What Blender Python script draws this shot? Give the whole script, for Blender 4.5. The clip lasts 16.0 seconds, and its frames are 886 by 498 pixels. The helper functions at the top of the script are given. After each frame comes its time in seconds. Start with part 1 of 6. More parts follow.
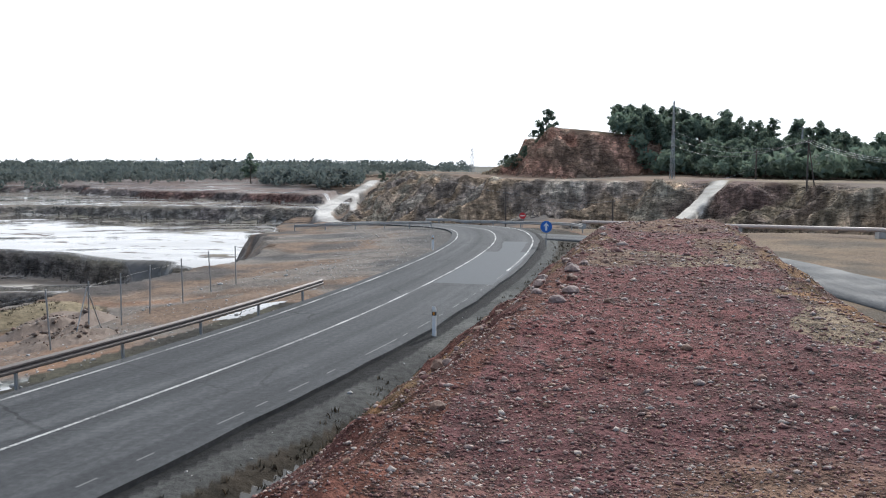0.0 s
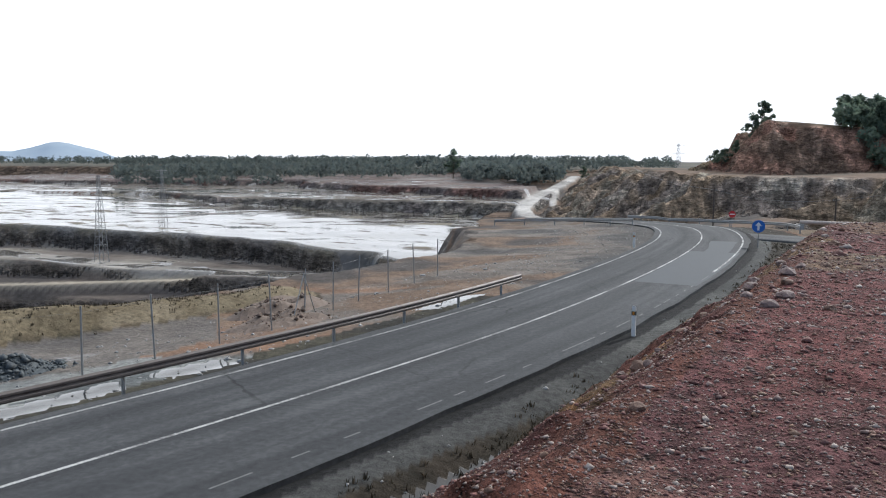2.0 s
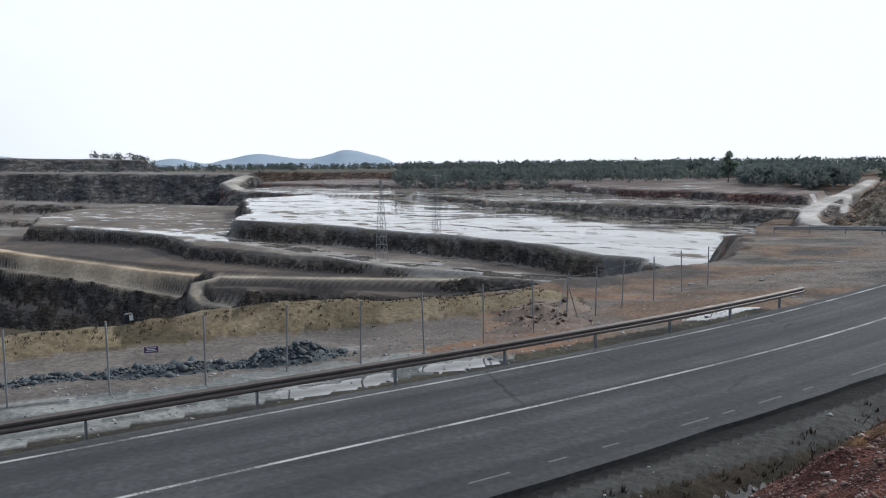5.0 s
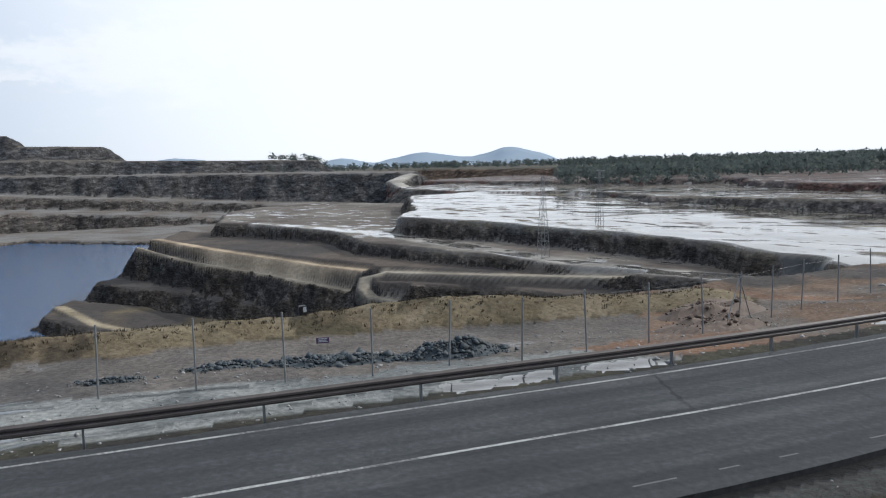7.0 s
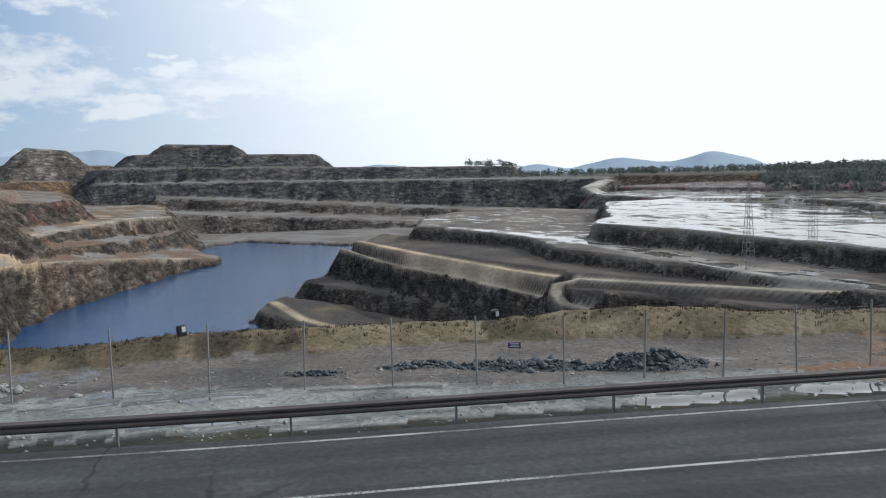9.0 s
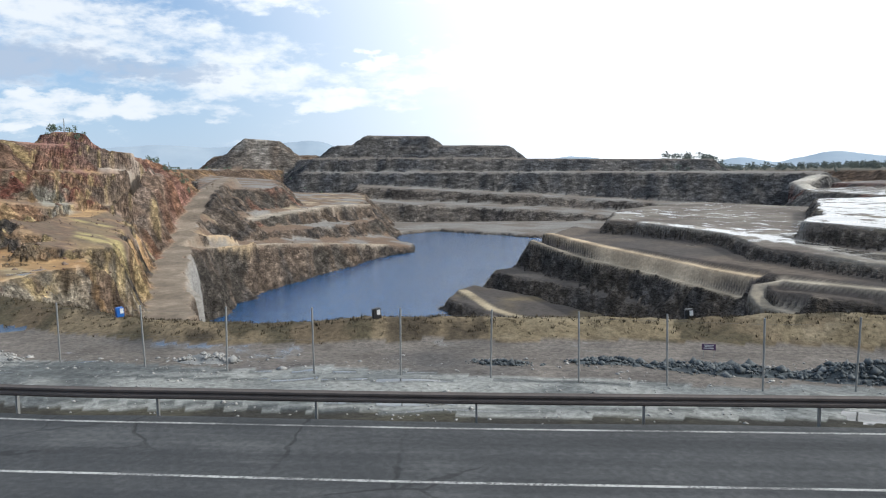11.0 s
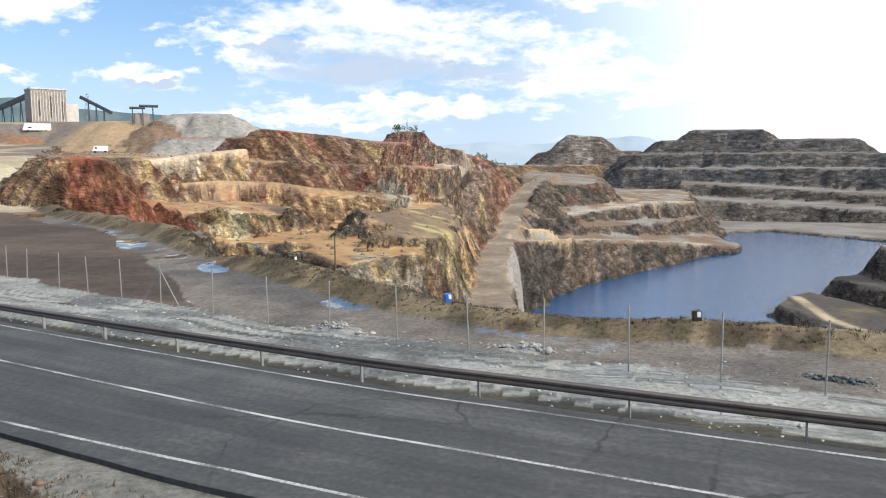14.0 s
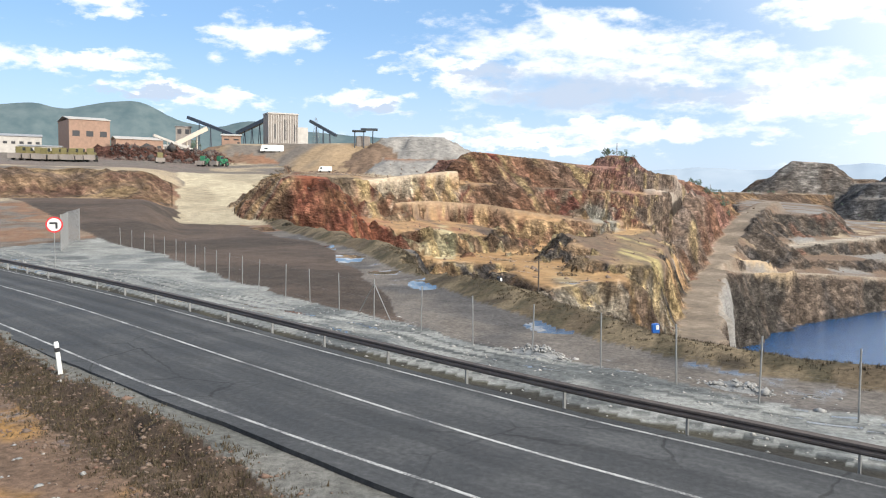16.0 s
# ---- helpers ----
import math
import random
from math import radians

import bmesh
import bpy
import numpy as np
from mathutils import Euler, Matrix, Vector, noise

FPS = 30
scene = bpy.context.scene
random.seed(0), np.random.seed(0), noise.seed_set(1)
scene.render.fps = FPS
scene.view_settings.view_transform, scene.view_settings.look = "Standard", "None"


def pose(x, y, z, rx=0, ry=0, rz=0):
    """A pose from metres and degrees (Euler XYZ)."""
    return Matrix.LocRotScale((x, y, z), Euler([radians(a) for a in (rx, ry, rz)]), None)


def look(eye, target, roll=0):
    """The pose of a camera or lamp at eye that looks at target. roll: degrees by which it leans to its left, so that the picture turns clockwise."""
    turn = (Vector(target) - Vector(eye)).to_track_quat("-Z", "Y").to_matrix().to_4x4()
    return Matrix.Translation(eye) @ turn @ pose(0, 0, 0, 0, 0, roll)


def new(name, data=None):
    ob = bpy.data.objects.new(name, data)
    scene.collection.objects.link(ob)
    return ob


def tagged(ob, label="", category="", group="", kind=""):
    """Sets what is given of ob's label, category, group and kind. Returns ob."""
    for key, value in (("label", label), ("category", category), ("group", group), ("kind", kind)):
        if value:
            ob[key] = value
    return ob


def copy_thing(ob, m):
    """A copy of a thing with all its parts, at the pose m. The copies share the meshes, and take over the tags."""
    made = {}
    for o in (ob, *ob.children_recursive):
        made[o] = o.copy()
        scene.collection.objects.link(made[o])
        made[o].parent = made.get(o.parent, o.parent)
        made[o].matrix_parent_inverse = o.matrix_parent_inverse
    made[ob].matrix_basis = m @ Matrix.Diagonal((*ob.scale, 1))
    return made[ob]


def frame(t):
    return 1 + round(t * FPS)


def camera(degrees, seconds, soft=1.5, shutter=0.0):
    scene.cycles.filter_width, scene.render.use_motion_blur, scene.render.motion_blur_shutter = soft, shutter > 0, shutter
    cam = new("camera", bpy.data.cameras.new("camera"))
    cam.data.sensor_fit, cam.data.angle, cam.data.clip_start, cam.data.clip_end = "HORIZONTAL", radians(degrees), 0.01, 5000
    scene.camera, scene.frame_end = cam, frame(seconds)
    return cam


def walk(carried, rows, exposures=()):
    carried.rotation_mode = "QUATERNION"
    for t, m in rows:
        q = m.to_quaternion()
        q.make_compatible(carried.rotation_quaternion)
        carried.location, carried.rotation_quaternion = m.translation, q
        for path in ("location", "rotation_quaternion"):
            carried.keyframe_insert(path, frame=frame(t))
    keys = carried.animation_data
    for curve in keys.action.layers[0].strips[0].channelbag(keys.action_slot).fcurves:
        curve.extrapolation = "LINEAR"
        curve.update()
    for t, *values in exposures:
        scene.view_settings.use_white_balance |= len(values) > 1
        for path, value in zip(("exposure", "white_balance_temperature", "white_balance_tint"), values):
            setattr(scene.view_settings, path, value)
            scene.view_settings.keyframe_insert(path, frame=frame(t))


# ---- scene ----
cam = camera(57.35, 16.0, 1.15)
ROWS = [  # seconds, eye, yaw, pitch, roll
    (0.0, 0.076, -0.075, 5.991, 0.058, -5.779, 0.028),
    (0.5, 0.047, -0.064, 5.988, 2.980, -5.508, 0.251),
    (1.0, 0.022, -0.073, 5.978, 6.203, -6.055, 0.198),
    (1.5, 0.026, -0.092, 5.994, 8.814, -6.504, 0.037),
    (2.0, 0.056, -0.134, 6.000, 14.101, -6.104, 0.075),
    (2.5, 0.063, -0.050, 5.992, 19.160, -5.593, 0.027),
    (3.0, 0.059, -0.020, 5.996, 22.327, -5.658, -0.141),
    (3.5, 0.046, -0.010, 5.993, 24.496, -5.766, -0.257),
    (6.0, 0.055, -0.021, 6.005, 38.832, -5.797, -0.567),
    (6.5, 0.032, 0.025, 6.000, 41.596, -5.875, -0.832),
    (7.0, 0.008, 0.018, 5.985, 44.205, -5.830, -1.298),
    (7.5, -0.000, 0.032, 5.988, 46.862, -5.674, -1.547),
    (8.0, -0.031, 0.030, 5.990, 50.014, -5.385, -1.548),
    (8.5, -0.062, 0.028, 5.991, 53.930, -5.248, -1.423),
    (9.0, -0.072, 0.040, 5.987, 57.827, -5.125, -1.314),
    (11.5, -0.086, 0.028, 5.982, 73.932, -5.502, -0.962),
    (12.0, -0.053, 0.008, 5.995, 76.688, -5.409, -1.342),
    (12.5, -0.047, -0.007, 5.999, 80.964, -5.470, -0.812),
    (13.0, -0.058, -0.003, 5.998, 86.279, -5.539, -0.488),
    (13.5, -0.072, 0.005, 5.997, 90.151, -5.634, -0.262),
    (14.0, -0.060, 0.014, 5.990, 93.573, -5.548, -0.575),
    (14.5, -0.056, 0.002, 5.995, 97.023, -5.051, -0.683),
    (15.0, -0.012, -0.035, 6.020, 100.680, -4.455, -0.471),
    (15.5, 0.012, -0.060, 6.022, 104.438, -4.137, 0.152),
    (16.0, 0.027, -0.109, 6.026, 107.943, -3.930, 0.694),
]
walk(cam, [(t, pose(x, y, z, 90 + pitch, 0, yaw) @ pose(0, 0, 0, 0, 0, roll)) for t, x, y, z, yaw, pitch, roll in ROWS],
     exposures=[(0.0, 0.0, 6000, 10), (2.0, -0.25, 6000, 10), (3.5, -0.60, 5950, 10), (7.0, -0.58, 5950, 9), (9.0, -0.55, 5950, 8), (11.5, -0.12, 6150, 8), (12.5, -0.08, 6250, 8), (14.0, 0.13, 6400, 10), (16.0, 0.17, 6450, 10)])

# ---- light: low winter sun over the far side of the pit, broken cloud ----
SUN_BEARING, SUN_HEIGHT = -27.0, 31.0        # degrees left of straight ahead, above the horizon
world = bpy.data.worlds.new("sky")
scene.world = world
world.use_nodes = True


def bearing(b, d):
    """Plan place at a bearing (degrees to the left of the y axis) and a distance from the lookout."""
    return -math.sin(radians(b)) * d, math.cos(radians(b)) * d


def build_sky():
    nt = world.node_tree
    nt.nodes.clear()
    N, L = nt.nodes.new, nt.links.new
    out, bg = N("ShaderNodeOutputWorld"), N("ShaderNodeBackground")
    sky = N("ShaderNodeTexSky")
    sky.sky_type, sky.sun_disc = "NISHITA", False
    sky.sun_elevation, sky.sun_rotation = radians(SUN_HEIGHT), radians(-SUN_BEARING)
    sky.air_density, sky.dust_density, sky.ozone_density = 1.0, 0.6, 4.0
    tc, sep = N("ShaderNodeTexCoord"), N("ShaderNodeSeparateXYZ")
    L(tc.outputs["Generated"], sep.inputs[0])

    def put(socket, v):
        if isinstance(v, bpy.types.NodeSocket):
            L(v, socket)
        else:
            socket.default_value = v

    def calc(op, a, b=0.0, c=0.0):
        m = N("ShaderNodeMath"); m.operation = op
        put(m.inputs[0], a); put(m.inputs[1], b); put(m.inputs[2], c)
        return m.outputs[0]

    def ease(v, a, b):
        m = N("ShaderNodeMapRange"); m.interpolation_type = "SMOOTHSTEP"
        put(m.inputs[0], v)
        m.inputs[1].default_value, m.inputs[2].default_value = a, b
        return m.outputs[0]

    def mixed(f, a, b):
        m = N("ShaderNodeMix"); m.data_type = "RGBA"
        put(m.inputs[0], f); put(m.inputs[6], a); put(m.inputs[7], b)
        return m.outputs[2]

    turn = calc("MULTIPLY", calc("ARCTAN2", calc("MULTIPLY", sep.outputs["X"], -1.0), sep.outputs["Y"]), 180 / math.pi)
    rise = calc("MULTIPLY", calc("ARCSINE", sep.outputs["Z"]), 180 / math.pi)
    # ragged cloud texture, flattened towards the horizon
    comb = N("ShaderNodeCombineXYZ")
    L(calc("MULTIPLY", turn, 0.24), comb.inputs[0]); L(calc("MULTIPLY", rise, 0.55), comb.inputs[1])
    no = N("ShaderNodeTexNoise")
    no.inputs["Scale"].default_value, no.inputs["Detail"].default_value, no.inputs["Roughness"].default_value = 1.0, 9.0, 0.60
    L(comb.outputs[0], no.inputs["Vector"])
    wisp = no.outputs["Fac"]
    puff = N("ShaderNodeTexNoise")
    puff.inputs["Scale"].default_value, puff.inputs["Detail"].default_value, puff.inputs["Roughness"].default_value = 1.9, 6.0, 0.58
    L(comb.outputs[0], puff.inputs["Vector"])
    pc = N("ShaderNodeSeparateColor")
    L(puff.outputs["Color"], pc.inputs[0])
    bent_turn = calc("ADD", turn, calc("MULTIPLY", calc("SUBTRACT", pc.outputs[0], 0.5), 11.0))
    bent_rise = calc("ADD", rise, calc("MULTIPLY", calc("SUBTRACT", pc.outputs[1], 0.5), 3.4))

    def heap(clouds):
        total = None
        for b, e, wb, we in clouds:
            u, v = calc("DIVIDE", calc("SUBTRACT", bent_turn, b), wb), calc("DIVIDE", calc("SUBTRACT", bent_rise, e), we)
            q = calc("SUBTRACT", 1.0, calc("ADD", calc("MULTIPLY", u, u), calc("MULTIPLY", v, v)))
            total = q if total is None else calc("MAXIMUM", total, q)
        return calc("MAXIMUM", total, -1.0)

    # heaps of fair-weather cloud over the pit and the plant: bearing, height, half width, half height in degrees
    banks = heap([(99.5, 10.4, 8.0, 1.9), (92.0, 8.3, 8.5, 1.7), (86.0, 6.4, 7.0, 1.4), (99.0, 7.6, 7.5, 1.9), (106.0, 7.6, 2.6, 0.9), (109.5, 8.9, 3.0, 0.7), (120.3, 10.4, 3.4, 1.2),
                  (113.0, 6.2, 2.6, 0.9), (123.0, 6.0, 3.0, 0.6), (128.0, 6.6, 2.6, 0.6), (131.0, 8.2, 3.5, 0.6), (137.0, 8.0, 4.0, 0.8), (130.5, 11.8, 2.6, 0.8), (83.0, 12.0, 4.0, 1.2),
                  (70.0, 6.6, 6.0, 1.6), (78.0, 5.1, 4.5, 0.7), (75.2, 7.7, 1.7, 0.6), (85.0, 6.0, 3.0, 0.9), (96.0, 4.4, 11.0, 0.7), (64.0, 7.5, 6.0, 3.0), (104.0, 3.6, 9.0, 0.5)])
    thick = calc("ADD", calc("ADD", banks, 0.3), calc("MULTIPLY", calc("SUBTRACT", wisp, 0.5), 6.0))
    high = ease(calc("ADD", wisp, calc("MULTIPLY", ease(rise, 10.0, 40.0), 0.16)), 0.58, 0.72)
    cover = calc("MAXIMUM", ease(thick, -0.35, 1.5), calc("MULTIPLY", high, 0.8))
    grey = heap([(99.0, 7.1, 7.5, 1.5), (91.0, 6.7, 5.0, 0.9), (104.5, 8.2, 2.5, 0.8), (128.0, 6.2, 3.0, 0.4), (113.0, 5.7, 2.4, 0.4), (70.0, 5.2, 5.0, 0.6)])
    under = ease(calc("ADD", grey, calc("MULTIPLY", calc("SUBTRACT", wisp, 0.5), 2.0)), -0.35, 0.8)
    lit = mixed(under, (8.2, 8.3, 8.4, 1), (4.4, 5.1, 6.2, 1))
    # pale air towards the horizon
    air = calc("MULTIPLY", calc("SUBTRACT", 1.0, ease(rise, 0.0, 12.0)), 0.55)
    clear = mixed(air, mixed(0.45, sky.outputs[0], (2.4, 4.2, 6.9, 1)), (5.6, 6.5, 7.7, 1))
    haze = mixed(calc("MULTIPLY", cover, 0.92), clear, lit)
    # thin bright veil of cloud round the sun
    sx, sy = bearing(SUN_BEARING + 29, 1)
    dot = N("ShaderNodeVectorMath"); dot.operation = "DOT_PRODUCT"
    dot.inputs[1].default_value = (sx * math.cos(radians(SUN_HEIGHT)), sy * math.cos(radians(SUN_HEIGHT)), math.sin(radians(SUN_HEIGHT)))
    L(tc.outputs["Generated"], dot.inputs[0])
    mp = N("ShaderNodeMapRange"); mp.interpolation_type = "SMOOTHSTEP"
    mp.inputs[1].default_value, mp.inputs[2].default_value = 0.03, 0.60
    L(dot.outputs["Value"], mp.inputs[0])
    veil = N("ShaderNodeMix"); veil.data_type = "RGBA"
    veil.inputs[7].default_value = (11.6, 11.6, 11.6, 1)
    L(mp.outputs[0], veil.inputs[0]); L(haze, veil.inputs[6])
    L(veil.outputs[2], bg.inputs["Color"])
    bg.inputs["Strength"].default_value = 0.132
    L(bg.outputs[0], out.inputs[0])


build_sky()
sun = new("sun", bpy.data.lights.new("sun", "SUN"))
sun.data.energy, sun.data.angle, sun.data.color = 4.0, radians(0.6), (1.0, 0.95, 0.87)
sbx, sby = bearing(SUN_BEARING, math.cos(radians(SUN_HEIGHT)))
sun.matrix_world = look((sbx * 50, sby * 50, math.sin(radians(SUN_HEIGHT)) * 50), (0, 0, 0))

# ---- materials ----


class Nodes:
    """A small builder for node materials."""

    def __init__(self, name):
        self.mat = bpy.data.materials.new(name)
        self.mat.use_nodes = True
        self.nt = self.mat.node_tree
        self.bsdf = self.nt.nodes["Principled BSDF"]

    def add(self, kind, **values):
        n = self.nt.nodes.new(kind)
        for k, v in values.items():
            setattr(n, k, v)
        return n

    def link(self, a, b):
        self.nt.links.new(a, b)

    def put(self, socket, value):
        if isinstance(value, bpy.types.NodeSocket):
            self.link(value, socket)
        else:
            socket.default_value = value

    def coords(self, stretch=(1, 1, 1), space="Object"):
        tc, mp = self.add("ShaderNodeTexCoord"), self.add("ShaderNodeMapping")
        self.link(tc.outputs[space], mp.inputs[0])
        mp.inputs["Scale"].default_value = stretch
        return mp.outputs[0]

    def noise(self, scale, detail=4, rough=0.55, vec=None):
        n = self.add("ShaderNodeTexNoise")
        n.inputs["Scale"].default_value, n.inputs["Detail"].default_value, n.inputs["Roughness"].default_value = scale, detail, rough
        if vec is not None:
            self.link(vec, n.inputs["Vector"])
        return n.outputs["Fac"]

    def ramp(self, fac, stops):
        r = self.add("ShaderNodeValToRGB")
        while len(r.color_ramp.elements) < len(stops):
            r.color_ramp.elements.new(0.5)
        for e, (p, c) in zip(r.color_ramp.elements, stops):
            e.position, e.color = p, (*c, 1) if len(c) == 3 else c
        self.link(fac, r.inputs[0])
        return r.outputs[0]

    def mix(self, fac, a, b, blend="MIX"):
        m = self.add("ShaderNodeMix", data_type="RGBA", blend_type=blend)
        self.put(m.inputs[0], fac); self.put(m.inputs[6], a); self.put(m.inputs[7], b)
        return m.outputs[2]

    def math(self, op, a, b=0.0, clamp=False):
        m = self.add("ShaderNodeMath", operation=op, use_clamp=clamp)
        self.put(m.inputs[0], a); self.put(m.inputs[1], b)
        return m.outputs[0]

    def span(self, v, a, b, c, d):
        m = self.add("ShaderNodeMapRange")
        self.link(v, m.inputs[0])
        for i, q in enumerate((a, b, c, d)):
            m.inputs[i + 1].default_value = q
        return m.outputs[0]

    def bump(self, height, strength, distance):
        b = self.add("ShaderNodeBump")
        b.inputs["Strength"].default_value, b.inputs["Distance"].default_value = strength, distance
        self.link(height, b.inputs["Height"])
        self.link(b.outputs[0], self.bsdf.inputs["Normal"])

    def done(self, colour, rough=0.8, metal=0.0):
        self.put(self.bsdf.inputs["Base Color"], colour if isinstance(colour, bpy.types.NodeSocket) else (*colour, 1))
        self.put(self.bsdf.inputs["Roughness"], rough)
        self.put(self.bsdf.inputs["Metallic"], metal)
        return self.mat


def plain(name, colour, rough=0.7, metal=0.0, vary=0.25, scale=6.0, bump=0.0):
    """Paint, metal, concrete and the like: one colour with grain at two scales."""
    n = Nodes(name)
    v = n.coords()
    a, b = n.noise(scale, 5, 0.6, v), n.noise(scale * 9, 3, 0.6, v)
    f = n.span(n.math("ADD", n.math("MULTIPLY", a, 0.65), n.math("MULTIPLY", b, 0.35)), 0.3, 0.7, 0, 1)
    lo = tuple(c * (1 - vary) for c in colour)
    hi = tuple(min(1, c * (1 + vary * 0.6)) for c in colour)
    if bump:
        n.bump(b, 0.5, bump)
    return n.done(n.ramp(f, [(0.0, lo), (1.0, hi)]), n.span(a, 0.3, 0.7, max(0.03, rough - 0.1), min(1, rough + 0.1)), metal)


def ground_material():
    n = Nodes("ground")
    at = n.add("ShaderNodeAttribute", attribute_name="tint")
    aw = n.add("ShaderNodeAttribute", attribute_name="wet")
    ac = n.add("ShaderNodeAttribute", attribute_name="cliff")
    ag = n.add("ShaderNodeAttribute", attribute_name="grain")
    af = n.add("ShaderNodeAttribute", attribute_name="fall")
    fall = n.add("ShaderNodeMapping")
    n.link(af.outputs["Vector"], fall.inputs[0])
    fall.inputs["Scale"].default_value = (0.50, 0.11, 0.16)
    rib = n.math("ADD", n.math("MULTIPLY", n.math("SUBTRACT", n.noise(1.0, 5, 0.62, fall.outputs[0]), 0.5), n.span(ac.outputs["Fac"], 0.5, 0.9, 0.0, 1.0)), 0.5)
    ck = n.span(ac.outputs["Fac"], 0.45, 0.9, 0.0, 1.0)
    v = n.coords()
    vs = n.coords((1, 1, 2.6))
    # broken rock and gravel at several sizes
    big, mid = n.noise(0.05, 6, 0.6, v), n.noise(0.45, 6, 0.65, vs)
    fine, grit = n.noise(5.0, 5, 0.6, v), n.noise(38.0, 3, 0.6, v)
    k = n.math("ADD", n.math("MULTIPLY", big, 0.3), n.math("MULTIPLY", mid, 0.7))
    far = n.math("ADD", n.math("MULTIPLY", n.math("SUBTRACT", n.span(k, 0.34, 0.66, 0.42, 1.56), 1.0), n.span(ac.outputs["Fac"], 0.0, 0.6, 0.4, 1.0)), 1.0)
    near = n.span(n.math("ADD", n.math("MULTIPLY", fine, 0.55), n.math("MULTIPLY", grit, 0.45)), 0.34, 0.66, 0.45, 1.5)
    # blocks and cracks of the rock faces
    vor = n.add("ShaderNodeTexVoronoi", feature="F1")
    vor.inputs["Scale"].default_value = 0.24
    warp = n.add("ShaderNodeTexNoise")
    warp.inputs["Scale"].default_value, warp.inputs["Detail"].default_value = 0.5, 3
    n.link(vs, warp.inputs["Vector"])
    sc = n.add("ShaderNodeVectorMath", operation="SCALE")
    sc.inputs["Scale"].default_value = 9.0
    n.link(warp.outputs["Color"], sc.inputs[0])
    ad = n.add("ShaderNodeVectorMath", operation="ADD")
    n.link(n.coords((1, 1, 0.55)), ad.inputs[0]); n.link(sc.outputs[0], ad.inputs[1])
    n.link(ad.outputs[0], vor.inputs["Vector"])
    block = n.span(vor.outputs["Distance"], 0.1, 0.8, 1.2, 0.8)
    # split blocks, long down the face
    facets, edges = [], []
    for wide, long, high in ((0.42, 0.13, 0.30), (1.1, 0.36, 0.8)):
        sq = n.add("ShaderNodeMapping")
        n.link(af.outputs["Vector"], sq.inputs[0])
        sq.inputs["Scale"].default_value = (wide, long, high)
        jog = n.add("ShaderNodeTexNoise")
        jog.inputs["Scale"].default_value, jog.inputs["Detail"].default_value = 0.9, 3
        n.link(sq.outputs[0], jog.inputs["Vector"])
        add = n.add("ShaderNodeVectorMath", operation="ADD")
        n.link(sq.outputs[0], add.inputs[0]); n.link(jog.outputs["Color"], add.inputs[1])
        cell = n.add("ShaderNodeTexVoronoi", feature="F1")
        cell.inputs["Scale"].default_value = 1.0
        n.link(add.outputs[0], cell.inputs["Vector"])
        pick = n.add("ShaderNodeSeparateColor")
        n.link(cell.outputs["Color"], pick.inputs[0])
        facets.append(pick.outputs[0]); edges.append(cell.outputs["Distance"])
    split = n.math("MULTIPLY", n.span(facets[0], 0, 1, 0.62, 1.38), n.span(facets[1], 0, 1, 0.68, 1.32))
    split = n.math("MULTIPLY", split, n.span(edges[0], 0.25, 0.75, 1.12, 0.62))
    # crevices darker and ribs lighter: shade of the relief put into the colour
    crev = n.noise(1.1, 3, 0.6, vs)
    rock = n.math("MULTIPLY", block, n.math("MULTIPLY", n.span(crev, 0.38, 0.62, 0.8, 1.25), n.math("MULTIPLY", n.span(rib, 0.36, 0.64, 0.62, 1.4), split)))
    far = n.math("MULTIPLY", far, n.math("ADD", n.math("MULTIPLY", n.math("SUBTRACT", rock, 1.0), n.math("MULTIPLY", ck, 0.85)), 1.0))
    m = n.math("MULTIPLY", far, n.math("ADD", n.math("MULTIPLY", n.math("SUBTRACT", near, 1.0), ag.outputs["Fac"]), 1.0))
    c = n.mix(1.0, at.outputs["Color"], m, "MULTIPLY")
    # standing water and wet mud: smooth where the noise is low
    p = n.math("ADD", n.math("MULTIPLY", n.noise(0.07, 9, 0.66, n.coords((1, 1.6, 0))), 0.68), n.math("MULTIPLY", n.noise(0.016, 4, 0.55, n.coords((1, 1, 0))), 0.32))
    pool = n.span(n.math("ADD", p, n.math("MULTIPLY", aw.outputs["Fac"], 0.42)), 0.68, 0.715, 0.0, 1.0)
    c = n.mix(n.math("MULTIPLY", pool, 0.55), c, (0.035, 0.033, 0.03, 1))
    r = n.math("SUBTRACT", 0.95, n.math("ADD", n.math("MULTIPLY", pool, 0.82), n.math("MULTIPLY", aw.outputs["Fac"], 0.1)), True)
    # relief
    n.link(n.math("ADD", n.math("MULTIPLY", pool, 0.42), 0.10), n.bsdf.inputs["Specular IOR Level"])
    h = n.math("ADD", n.math("MULTIPLY", n.math("SUBTRACT", n.math("ADD", n.math("ADD", mid, n.math("MULTIPLY", rib, 0.7)), n.math("MULTIPLY", n.math("ADD", n.math("SUBTRACT", facets[0], n.math("MULTIPLY", edges[0], 0.9)), n.math("MULTIPLY", facets[1], 0.35)), 0.55)), n.math("MULTIPLY", vor.outputs["Distance"], 0.8)), n.math("MULTIPLY", ck, 2.2)), n.math("MULTIPLY", fine, n.math("MULTIPLY", ag.outputs["Fac"], 0.05)))
    h = n.math("ADD", h, n.math("MULTIPLY", grit, n.math("MULTIPLY", ag.outputs["Fac"], 0.014)))
    b = n.add("ShaderNodeBump")
    b.inputs["Distance"].default_value = 1.0
    n.link(n.math("SUBTRACT", 1.0, pool), b.inputs["Strength"])
    n.link(h, b.inputs["Height"])
    n.link(b.outputs[0], n.bsdf.inputs["Normal"])
